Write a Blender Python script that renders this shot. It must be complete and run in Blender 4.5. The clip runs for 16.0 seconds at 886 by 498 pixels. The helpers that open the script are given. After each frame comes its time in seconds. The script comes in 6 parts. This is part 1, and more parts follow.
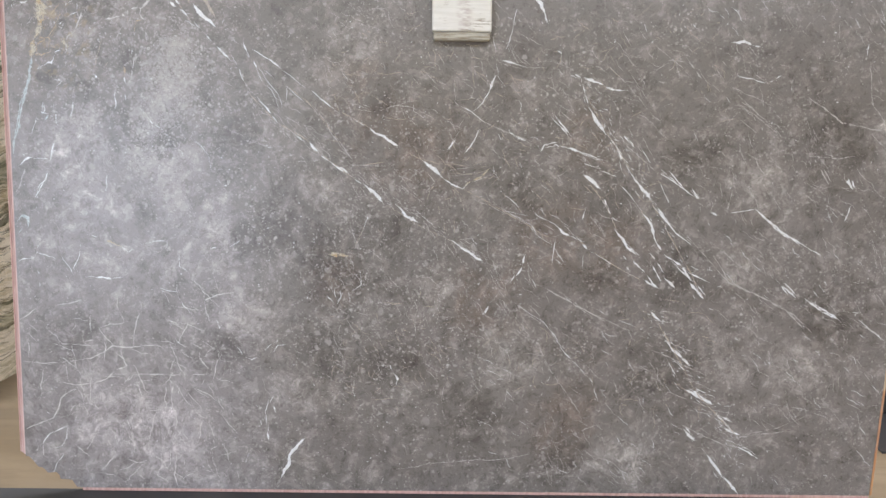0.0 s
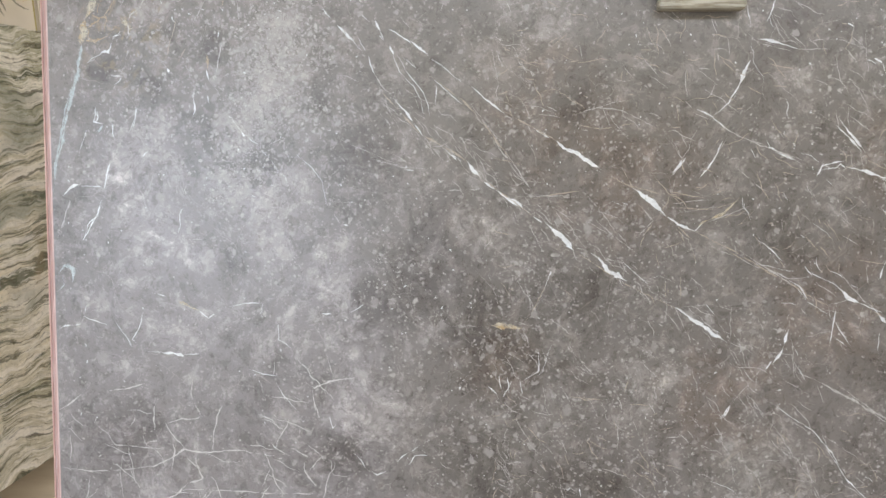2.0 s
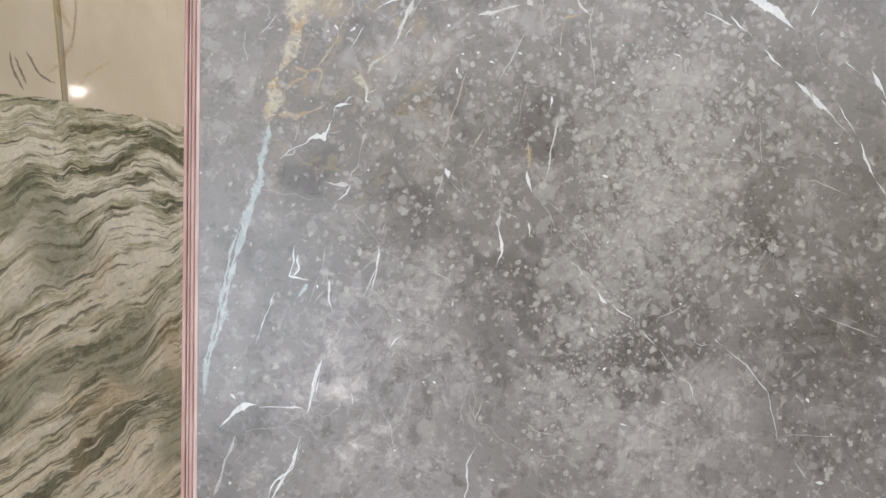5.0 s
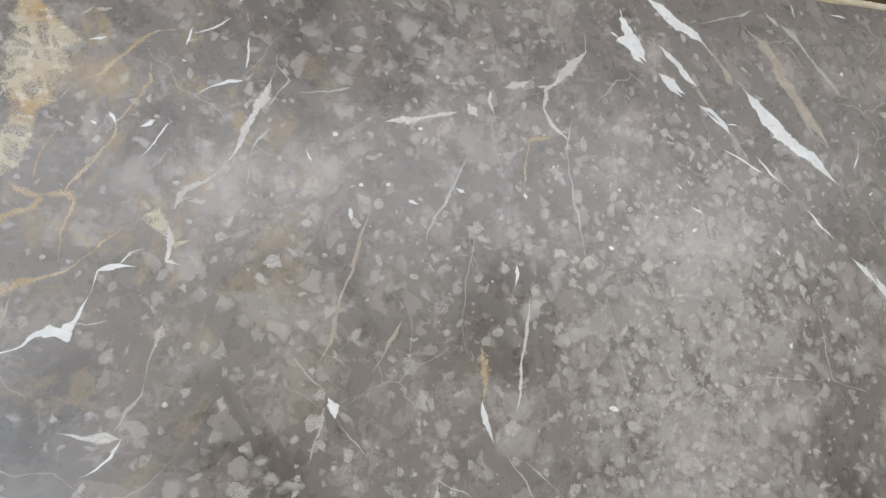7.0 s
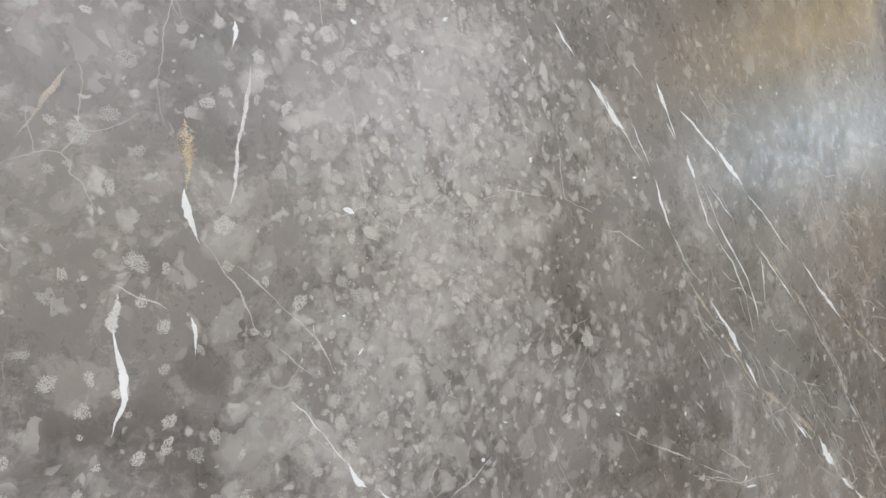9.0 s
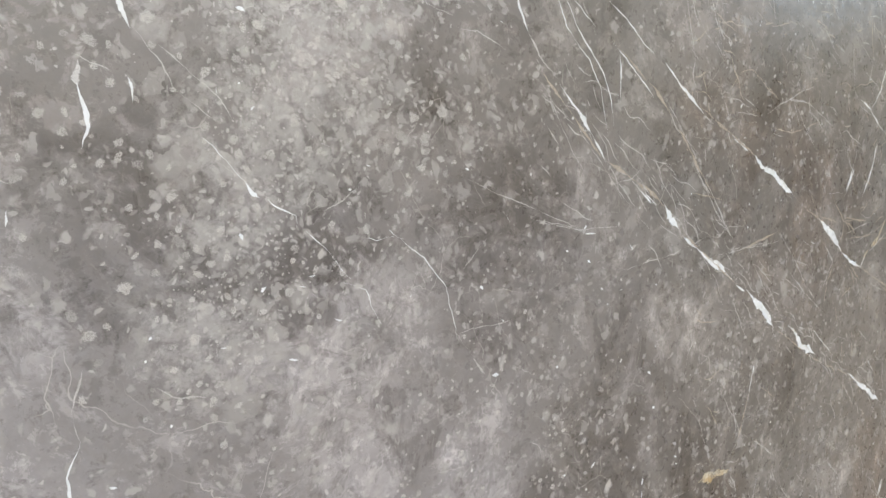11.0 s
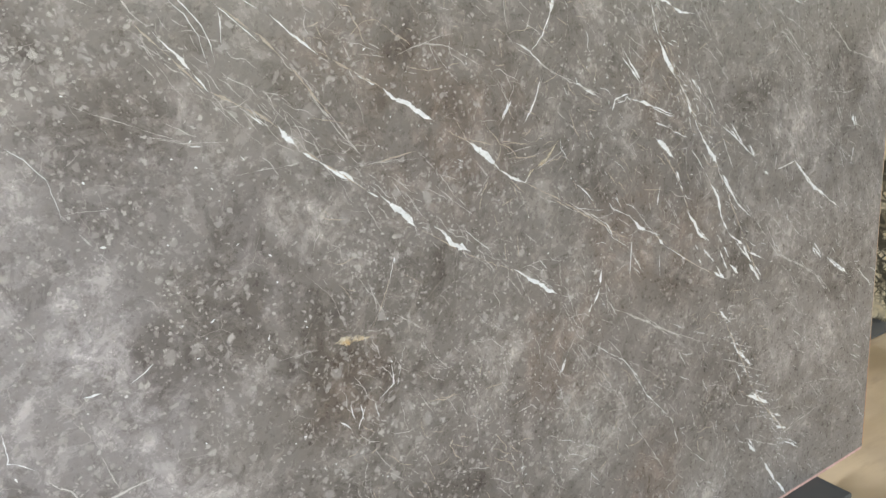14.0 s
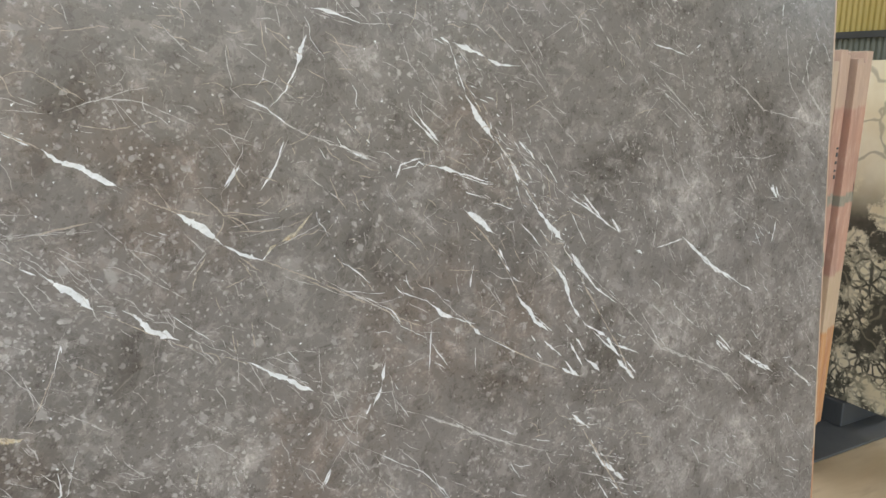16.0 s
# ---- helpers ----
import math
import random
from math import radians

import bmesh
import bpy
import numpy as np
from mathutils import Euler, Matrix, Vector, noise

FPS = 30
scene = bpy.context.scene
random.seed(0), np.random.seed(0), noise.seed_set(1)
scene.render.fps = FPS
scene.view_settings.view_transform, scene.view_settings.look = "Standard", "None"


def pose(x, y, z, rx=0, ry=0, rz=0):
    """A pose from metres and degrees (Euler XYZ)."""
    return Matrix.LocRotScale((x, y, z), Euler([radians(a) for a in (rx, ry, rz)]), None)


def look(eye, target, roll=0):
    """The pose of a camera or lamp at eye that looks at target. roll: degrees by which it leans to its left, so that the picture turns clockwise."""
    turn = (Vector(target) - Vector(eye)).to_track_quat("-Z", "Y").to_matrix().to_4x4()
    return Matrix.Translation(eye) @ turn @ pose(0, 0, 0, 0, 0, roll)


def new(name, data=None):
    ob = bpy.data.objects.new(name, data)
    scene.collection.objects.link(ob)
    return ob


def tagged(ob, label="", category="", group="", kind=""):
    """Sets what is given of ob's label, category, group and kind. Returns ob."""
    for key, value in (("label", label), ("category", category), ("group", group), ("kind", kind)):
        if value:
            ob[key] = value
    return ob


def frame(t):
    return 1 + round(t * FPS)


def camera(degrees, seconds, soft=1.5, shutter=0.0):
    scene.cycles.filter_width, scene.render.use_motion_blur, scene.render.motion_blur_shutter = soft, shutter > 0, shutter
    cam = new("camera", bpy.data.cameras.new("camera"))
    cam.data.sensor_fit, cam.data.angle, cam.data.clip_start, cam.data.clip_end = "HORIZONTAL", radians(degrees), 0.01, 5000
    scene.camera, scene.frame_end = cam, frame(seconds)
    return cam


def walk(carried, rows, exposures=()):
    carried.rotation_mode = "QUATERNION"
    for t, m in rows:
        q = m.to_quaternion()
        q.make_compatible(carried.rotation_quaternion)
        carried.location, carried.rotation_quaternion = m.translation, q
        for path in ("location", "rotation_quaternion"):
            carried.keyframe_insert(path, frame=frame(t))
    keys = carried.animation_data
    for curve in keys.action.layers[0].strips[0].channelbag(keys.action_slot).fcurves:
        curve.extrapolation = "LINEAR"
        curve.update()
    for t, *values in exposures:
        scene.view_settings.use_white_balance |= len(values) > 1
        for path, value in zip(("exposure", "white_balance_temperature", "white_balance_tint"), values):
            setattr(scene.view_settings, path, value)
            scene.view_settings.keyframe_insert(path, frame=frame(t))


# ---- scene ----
cam = camera(61.37, 16.0)
PATH = [
    (0, (-0.0091, -2.5583, 1.1513), (0.0090, -0.5703, 0.9335), 0.84),
    (0.5, (-0.1259, -2.3217, 1.1765), (-0.1224, -0.3352, 0.9440), 1.00),
    (1, (-0.1871, -2.1509, 1.1652), (-0.2295, -0.1639, 0.9420), 1.05),
    (1.5, (-0.2670, -1.9226, 1.1808), (-0.3560, 0.0635, 0.9631), 0.93),
    (2, (-0.3700, -1.7439, 1.1728), (-0.5162, 0.2437, 1.0053), 0.82),
    (2.5, (-0.5438, -1.5764, 1.2144), (-0.7378, 0.4081, 1.0588), 0.86),
    (3, (-0.6784, -1.4351, 1.2390), (-0.9244, 0.5454, 1.1077), 0.92),
    (3.2, (-0.7271, -1.3730, 1.2190), (-0.9885, 0.6077, 1.1259), 1.09),
    (5.3, (-1.1620, -0.8044, 1.3370), (-1.1605, 1.1924, 1.4506), -0.27),
    (5.5, (-1.1714, -0.7567, 1.3424), (-1.1197, 1.2348, 1.5191), -0.48),
    (6, (-1.1832, -0.6320, 1.3781), (-1.0126, 1.3337, 1.7050), -1.17),
    (6.5, (-1.1960, -0.5436, 1.3969), (-0.9045, 1.3840, 1.8435), -1.63),
    (7, (-1.2224, -0.4486, 1.4080), (-0.6577, 1.3958, 1.9364), -2.38),
    (7.5, (-1.2460, -0.3739, 1.4115), (-0.4046, 1.3629, 1.9365), -2.74),
    (8, (-1.2359, -0.3470, 1.4028), (-0.1661, 1.2808, 1.8565), -3.09),
    (8.5, (-1.2094, -0.3420, 1.3885), (0.0074, 1.2112, 1.7152), -3.53),
    (9, (-1.1952, -0.3437, 1.3683), (0.0855, 1.1807, 1.5587), -3.90),
    (9.5, (-1.1939, -0.3510, 1.3486), (0.1020, 1.1711, 1.4110), -4.01),
    (10, (-1.1945, -0.3962, 1.3381), (0.0766, 1.1469, 1.2803), -3.73),
    (10.2, (-1.1907, -0.4261, 1.3356), (0.0628, 1.1284, 1.2253), -3.52),
    (12.3, (-1.2623, -0.8407, 1.2711), (-0.1657, 0.7806, 0.8602), -3.52),
    (12.5, (-1.2546, -0.8761, 1.2764), (-0.1613, 0.7422, 0.8450), -3.44),
    (13, (-1.1888, -0.9733, 1.2689), (-0.0946, 0.6412, 0.8263), -3.59),
    (13.5, (-1.0607, -1.0870, 1.2611), (0.0472, 0.5231, 0.8368), -3.74),
    (14, (-0.9333, -1.1483, 1.2550), (0.1853, 0.4628, 0.8636), -3.75),
    (14.5, (-0.7497, -1.1595, 1.2550), (0.3585, 0.4666, 0.8977), -3.66),
    (15, (-0.5810, -1.1569, 1.2620), (0.4917, 0.4984, 0.9318), -3.42),
    (15.5, (-0.4092, -1.2079, 1.2465), (0.5978, 0.4952, 0.9543), -3.19),
    (16, (-0.2536, -1.2816, 1.2455), (0.6852, 0.4666, 0.9960), -2.66),
]
EXPOSURES = ((0, 0.26, 6400, 16.5), (1, 0.30, 6420, 15), (3.2, 0.37, 6440, 13.5), (6, 0.15, 6430, 13), (7, 0.15, 6430, 13), (8, 0.26, 6430, 13), (9, 0.30, 6430, 13), (10.2, 0.36, 6430, 13), (12.3, 0.58, 6430, 11.5), (14, 0.50, 6430, 10), (16, 0.32, 6430, 10))

# the frame of the slab: its foot stands on the bearer, and it leans back
LEAN, FOOT = 6.5, 0.13
STAND = pose(0, 0, FOOT, -LEAN, 0, 0)
walk(cam, [(t, STAND @ look(eye, target, roll)) for t, eye, target, roll in PATH], EXPOSURES)

# ---- light ----
world = bpy.data.worlds.new("world")
scene.world = world
world.use_nodes = True
wt = world.node_tree
sky = wt.nodes.new("ShaderNodeTexSky")
sky.sky_type, sky.sun_disc = "NISHITA", False
sky.sun_elevation, sky.sun_rotation = radians(48), radians(215)
wt.links.new(sky.outputs[0], wt.nodes["Background"].inputs[0])
wt.nodes["Background"].inputs[1].default_value = 0.12


def area(name, m, w, h, power, colour):
    data = bpy.data.lights.new(name, "AREA")
    data.shape, data.size, data.size_y, data.energy, data.color = "RECTANGLE", w, h, power, colour
    ob = new(name, data)
    ob.matrix_world = m
    return ob


sun = new("sun", bpy.data.lights.new("sun", "SUN"))
sun.data.energy, sun.data.angle, sun.data.color = 0.8, radians(10), (1.0, 0.95, 0.87)
sun.matrix_world = look((-4, -7, 9), (0, 0, 0))
# daylight in the loading door behind and in the roof lights
area("door_daylight", look((-5.0, -9.8, 2.2), (-1.0, 0, 1.0)), 4.2, 3.8, 320, (0.74, 0.87, 1.0))
area("unseen_roof_daylight", look((0.3, -8.1, 5.9), (0.3, -8.1, 0)), 14.0, 2.1, 930, (0.925, 0.96, 1.0))
# rear strip is an added fill, unseen, that brightens the slabs at the ends
area("unseen_roof_daylight", look((0.3, 3.6, 5.9), (0.3, 3.6, 0)), 14.0, 1.1, 520, (0.985, 0.985, 1.0))
area("window_daylight", look((8.95, -3.9, 4.0), (0, -3.9, 3.6)), 1.8, 1.0, 34, (0.72, 0.90, 1.0))
area("amber_sheet_daylight", look((8.9, -3.5, 5.45), (0, -3.5, 4.6)), 1.8, 0.5, 16, (1.0, 0.72, 0.30))


# ---- materials ----
def material(name, rough=0.5, metal=0.0, colour=(0.5, 0.5, 0.5)):
    m = bpy.data.materials.new(name)
    m.use_nodes = True
    b = m.node_tree.nodes["Principled BSDF"]
    b.inputs["Base Color"].default_value = (*colour, 1)
    b.inputs["Roughness"].default_value, b.inputs["Metallic"].default_value = rough, metal
    return m


class Tree:
    """Short names for building a material's nodes."""

    def __init__(self, m):
        self.n, self.l = m.node_tree.nodes, m.node_tree.links
        self.b = self.n["Principled BSDF"]

    def put(self, socket, v):
        if isinstance(v, (int, float, tuple)):
            socket.default_value = v if not (isinstance(v, tuple) and len(v) == 3 and socket.type == "RGBA") else (*v, 1)
        else:
            self.l.new(v, socket)

    def coord(self, scale=(1, 1, 1), turn=(0, 0, 0), which="Object"):
        c, m = self.n.new("ShaderNodeTexCoord"), self.n.new("ShaderNodeMapping")
        self.l.new(c.outputs[which], m.inputs[0])
        m.inputs["Scale"].default_value = scale
        m.inputs["Rotation"].default_value = [radians(a) for a in turn]
        return m.outputs[0]

    def noise(self, vec, scale, detail=4, rough=0.55, warp=0.0):
        x = self.n.new("ShaderNodeTexNoise")
        self.put(x.inputs["Vector"], vec)
        for k, v in (("Scale", scale), ("Detail", detail), ("Roughness", rough), ("Distortion", warp)):
            x.inputs[k].default_value = v
        return x.outputs[0]

    def cells(self, vec, scale, feature="F1", rand=1.0):
        x = self.n.new("ShaderNodeTexVoronoi")
        x.feature = feature
        self.put(x.inputs["Vector"], vec)
        x.inputs["Scale"].default_value, x.inputs["Randomness"].default_value = scale, rand
        return x

    def wave(self, vec, scale, warp, detail=3, dscale=1.0):
        x = self.n.new("ShaderNodeTexWave")
        self.put(x.inputs["Vector"], vec)
        for k, v in (("Scale", scale), ("Distortion", warp), ("Detail", detail), ("Detail Scale", dscale)):
            x.inputs[k].default_value = v
        return x.outputs["Fac"]

    def span(self, v, lo, hi, a=0.0, b=1.0):
        x = self.n.new("ShaderNodeMapRange")
        x.interpolation_type = "SMOOTHSTEP"
        self.put(x.inputs[0], v)
        for i, k in enumerate((lo, hi, a, b)):
            x.inputs[i + 1].default_value = k
        return x.outputs[0]

    def math(self, op, a, b=0.0):
        x = self.n.new("ShaderNodeMath")
        x.operation = op
        self.put(x.inputs[0], a)
        self.put(x.inputs[1], b)
        return x.outputs[0]

    def mix(self, fac, a, b, kind="MIX"):
        x = self.n.new("ShaderNodeMix")
        x.data_type, x.blend_type = "RGBA", kind
        self.put(x.inputs[0], fac)
        self.put(x.inputs[6], a)
        self.put(x.inputs[7], b)
        return x.outputs[2]

    def shift(self, vec, by, amount):
        """vec moved about by a colour noise."""
        x = self.n.new("ShaderNodeTexNoise")
        self.put(x.inputs["Vector"], vec)
        x.inputs["Scale"].default_value, x.inputs["Detail"].default_value = by, 3
        s, a = self.n.new("ShaderNodeVectorMath"), self.n.new("ShaderNodeVectorMath")
        s.operation, a.operation = "SCALE", "ADD"
        c = self.n.new("ShaderNodeVectorMath")
        c.operation = "SUBTRACT"
        self.l.new(x.outputs[1], c.inputs[0])
        c.inputs[1].default_value = (0.5, 0.5, 0.5)
        self.l.new(c.outputs[0], s.inputs[0])
        s.inputs["Scale"].default_value = amount
        self.put(a.inputs[0], vec)
        self.l.new(s.outputs[0], a.inputs[1])
        return a.outputs[0]

    def spot(self, vec, x, z, r, stretch=1.0):
        """A soft round patch of the stone at x, z, of radius r."""
        d = self.n.new("ShaderNodeVectorMath")
        d.operation = "MULTIPLY_ADD"
        self.put(d.inputs[0], vec)
        d.inputs[1].default_value = (1, 0, stretch)
        d.inputs[2].default_value = (-x, 0, -z * stretch)
        q = self.n.new("ShaderNodeVectorMath")
        q.operation = "LENGTH"
        self.l.new(d.outputs[0], q.inputs[0])
        return self.span(q.outputs["Value"], r, r * 0.25)

    def speckled(self, vec, cover):
        """Cover broken into fine grains of stone, each one whole or absent."""
        return self.math("GREATER_THAN", cover, self.span(self.noise(vec, 1500, 1), 0.30, 0.70, 0.02, 0.98))

    def colour(self, v):
        self.put(self.b.inputs["Base Color"], v)

    def rough(self, v):
        self.put(self.b.inputs["Roughness"], v)

    def bump(self, v, depth=0.001, strength=0.5):
        x = self.n.new("ShaderNodeBump")
        x.inputs["Strength"].default_value, x.inputs["Distance"].default_value = strength, depth
        self.put(x.inputs["Height"], v)
        self.l.new(x.outputs[0], self.b.inputs["Normal"])


def grey_marble():
    m = material("grey_marble", 0.3)
    t = Tree(m)
    v = t.coord()
    w = t.shift(t.shift(v, 4.0, 0.16), 22.0, 0.035)
    x = t.n.new("ShaderNodeSeparateXYZ")
    t.l.new(t.shift(w, 2.6, 0.75), x.inputs[0])
    cloud = t.noise(w, 3.0, 8, 0.62)
    mottle = t.noise(w, 23.0, 9, 0.72)
    grit = t.noise(v, 70.0, 6, 0.68)
    # lilac grey at one end, taupe from the middle on
    brown = t.span(x.outputs[0], -0.72, -0.42)
    brown = t.math("MULTIPLY", brown, t.span(x.outputs[0], 1.35, 0.55, 0.35, 1.0))
    brown = t.math("MULTIPLY", brown, t.span(t.noise(w, 2.6, 5), 0.30, 0.60, 0.25, 1.0))
    tea = 0.0
    for px, pz, r in ((-0.28, 1.36, 0.22), (0.42, 0.91, 0.27), (0.50, 1.25, 0.17), (-0.08, 1.21, 0.26), (0.16, 0.71, 0.22), (0.60, 0.86, 0.2), (-0.36, 0.78, 0.15), (0.45, 0.25, 0.2)):
        tea = t.math("MAXIMUM", tea, t.spot(w, px, pz, r))
    tea = t.math("MULTIPLY", tea, t.span(t.noise(w, 9, 7, 0.68), 0.40, 0.58, 0.15, 0.9))
    # paler lower end: partly the stone's tone, partly reflected haze put into the colour
    light = t.math("MULTIPLY", t.span(x.outputs[0], -0.45, -0.75), t.span(x.outputs[2], 1.45, 1.0))
    base = t.mix(light, (0.200, 0.183, 0.175), (0.246, 0.231, 0.234))
    base = t.mix(brown, base, (0.177, 0.164, 0.154))
    base = t.mix(tea, base, (0.168, 0.140, 0.123))
    # clouds and mottling
    base = t.mix(t.span(cloud, 0.53, 0.60, 0.0, 0.35), base, t.mix(1.0, base, (1.50, 1.51, 1.54), "MULTIPLY"))
    base = t.mix(t.span(cloud, 0.47, 0.36, 0.0, 0.5), base, t.mix(1.0, base, (0.68, 0.66, 0.65), "MULTIPLY"))
    base = t.mix(t.span(mottle, 0.545, 0.60, 0.0, 0.65), base, t.mix(1.0, base, (1.55, 1.55, 1.55), "MULTIPLY"))
    base = t.mix(t.span(mottle, 0.455, 0.39, 0.0, 0.75), base, t.mix(1.0, base, (0.66, 0.65, 0.64), "MULTIPLY"))
    # pale clouded patches
    near = t.shift(t.shift(v, 6.0, 0.20), 24.0, 0.06)
    pale = dim = 0.0
    for px, pz, r in ((-0.98, 1.11, 0.05), (-0.92, 1.06, 0.10), (-0.79, 0.94, 0.08), (-1.15, 1.17, 0.05), (-1.19, 1.02, 0.08), (-0.47, 1.08, 0.06), (-1.18, 1.22, 0.04), (-0.60, 1.27, 0.05), (-1.09, 0.98, 0.06), (-0.85, 1.16, 0.08)):
        pale = t.math("MAXIMUM", pale, t.spot(near, px, pz, r))
    for px, pz, r in ((-1.24, 1.58, 0.05), (-1.18, 1.59, 0.06), (-0.87, 1.54, 0.04), (-0.92, 1.39, 0.07), (-1.15, 1.31, 0.05), (-0.74, 1.40, 0.04), (-0.96, 1.61, 0.04), (-1.42, 1.59, 0.04), (-0.84, 1.41, 0.03)):
        pale = t.math("MAXIMUM", pale, t.spot(near, px, pz, r))
    for px, pz, r in ((-0.10, 1.39, 0.06), (0.29, 1.42, 0.08), (-0.05, 1.46, 0.04), (-0.04, 0.73, 0.06), (0.03, 0.73, 0.05), (-0.38, 1.09, 0.07), (1.04, 0.81, 0.10), (1.10, 1.15, 0.15), (1.26, 0.47, 0.15), (1.02, 0.45, 0.11), (1.56, 1.32, 0.12)):
        pale = t.math("MAXIMUM", pale, t.spot(near, px, pz, r))
    for px, pz, r in ((-1.24, 1.18, 0.15), (-0.78, 0.94, 0.10), (-1.14, 0.26, 0.21), (-0.98, 0.20, 0.24), (-0.48, 0.37, 0.12), (-0.05, 0.69, 0.11), (0.68, 0.13, 0.15), (0.29, 0.48, 0.17), (-0.27, 1.54, 0.11), (-0.92, 1.13, 0.13), (-0.66, 0.63, 0.14), (1.07, 1.10, 0.13)):
        pale = t.math("MAXIMUM", pale, t.spot(near, px, pz, r))
    for px, pz, r in ((-0.93, 1.23, 0.10), (-1.03, 1.26, 0.10), (-1.01, 0.98, 0.06), (-0.55, 0.93, 0.16), (-0.43, 0.83, 0.14), (-0.70, 0.88, 0.11), (-0.73, 1.21, 0.07), (-1.06, 1.32, 0.07), (-1.05, 1.19, 0.05), (-0.17, 0.76, 0.11)):
        dim = t.math("MAXIMUM", dim, t.spot(near, px, pz, r))
    for px, pz, r in ((-1.31, 1.43, 0.05), (-1.22, 1.39, 0.05), (-1.09, 1.68, 0.07), (-1.19, 1.51, 0.06), (-1.05, 1.50, 0.08), (-1.08, 1.30, 0.07), (-0.80, 1.35, 0.04), (-1.17, 1.69, 0.05)):
        dim = t.math("MAXIMUM", dim, t.spot(near, px, pz, r))
    for px, pz, r in ((-0.09, 1.23, 0.08), (-0.14, 0.93, 0.09), (-0.36, 0.82, 0.08), (0.53, 0.77, 0.12), (0.86, 1.20, 0.13), (0.28, 1.07, 0.08), (1.38, 0.66, 0.18), (0.75, 0.43, 0.14), (-0.21, 1.33, 0.05)):
        dim = t.math("MAXIMUM", dim, t.spot(near, px, pz, r))
    for px, pz, r in ((-0.34, 0.75, 0.16), (-0.38, 0.47, 0.17), (0.11, 0.27, 0.16), (-0.17, 0.47, 0.15), (-0.69, 1.23, 0.11), (0.83, 0.81, 0.17), (-1.27, 0.54, 0.14), (0.46, 0.09, 0.15), (1.35, 1.26, 0.20), (-0.74, 0.51, 0.14)):
        dim = t.math("MAXIMUM", dim, t.spot(near, px, pz, r))
    dim = t.math("MULTIPLY", dim, t.span(t.noise(near, 14, 8, 0.72), 0.40, 0.54, 0.0, 1.0))
    base = t.mix(dim, base, t.mix(1.0, base, (0.62, 0.605, 0.59), "MULTIPLY"))
    pale = t.math("MULTIPLY", pale, t.span(t.noise(near, 24, 9, 0.76), 0.42, 0.58, 0.12, 1.0))
    base = t.mix(t.math("MULTIPLY", pale, 0.85), base, t.mix(1.0, base, (1.78, 1.79, 1.81), "MULTIPLY"))
    # ragged blotches with clear edges
    blotch = t.noise(t.shift(v, 30.0, 0.02), 12.0, 11, 0.78)
    base = t.mix(t.span(blotch, 0.55, 0.57, 0.0, 0.75), base, t.mix(1.0, base, (1.42, 1.42, 1.42), "MULTIPLY"))
    base = t.mix(t.span(blotch, 0.45, 0.425, 0.0, 0.75), base, t.mix(1.0, base, (0.74, 0.73, 0.72), "MULTIPLY"))
    # rounded grains, dense in a band
    reef = t.math("MAXIMUM", t.math("MAXIMUM", t.spot(w, -0.90, 1.40, 0.24, 0.6), t.math("MULTIPLY", t.spot(v, -1.1, 1.5, 0.45), 0.45)), t.math("MULTIPLY", t.spot(w, -0.35, 0.8, 0.8), 0.22))
    patchy = t.span(t.noise(w, 7.0, 4), 0.35, 0.65, 0.35, 1.25)
    core = 0.0
    for px, pz, r in ((-0.92, 1.42, 0.10), (-0.96, 1.33, 0.09), (-1.00, 1.27, 0.06), (-0.88, 1.53, 0.09), (-1.03, 1.18, 0.07)):
        core = t.math("MAXIMUM", core, t.spot(t.shift(v, 14.0, 0.07), px, pz, r * 1.25))
    sparse = t.span(t.noise(w, 4.5, 6, 0.65), 0.42, 0.62, 0.05, 1.5)
    base = t.mix(t.math("MULTIPLY", core, t.span(t.noise(v, 34, 8, 0.75), 0.46, 0.60, 0.0, 0.75)), base, (0.40, 0.385, 0.375))
    for scale, edge, amount, far in ((26.0, 0.28, 0.65, 0.0), (50.0, 0.40, 0.8, 0.03), (95.0, 0.46, 0.85, 0.10), (160.0, 0.48, 0.8, 0.13)):
        c = t.cells(t.shift(t.shift(v, 40.0, 0.022), 110.0, 0.010), scale)
        keep = t.n.new("ShaderNodeSeparateColor")
        t.l.new(c.outputs["Color"], keep.inputs[0])
        crowd = t.math("ADD", t.math("MULTIPLY", t.math("MULTIPLY", reef, patchy), 0.42), t.math("MULTIPLY", core, 0.25))
        pick = t.math("GREATER_THAN", t.math("ADD", keep.outputs[0], t.math("ADD", crowd, t.math("MULTIPLY", sparse, far))), 1.0)
        size = t.math("MULTIPLY", t.span(keep.outputs[1], 0.0, 1.0, 0.55, 1.25), c.outputs["Distance"])
        blob = t.math("MULTIPLY", t.span(size, edge * 1.1, edge * 0.5), pick)
        shade = t.math("MULTIPLY", t.span(keep.outputs[2], 0.0, 1.0, 0.35, 1.0), t.span(grit, 0.3, 0.6, 0.65, 1.0))
        blob = t.math("MULTIPLY", blob, t.math("MULTIPLY", shade, amount))
        base = t.mix(blob, base, t.mix(keep.outputs[1], (0.35, 0.333, 0.322), (0.58, 0.555, 0.54)))
    # bright flecks
    for scale, size, least in ((22.0, 0.07, 0.86), (60.0, 0.13, 0.92)):
        c = t.cells(t.shift(v, 160.0, 0.003), scale)
        keep = t.n.new("ShaderNodeSeparateColor")
        t.l.new(c.outputs["Color"], keep.inputs[0])
        fleck = t.math("MULTIPLY", t.span(c.outputs["Distance"], size, size * 0.6), t.math("GREATER_THAN", keep.outputs[0], least))
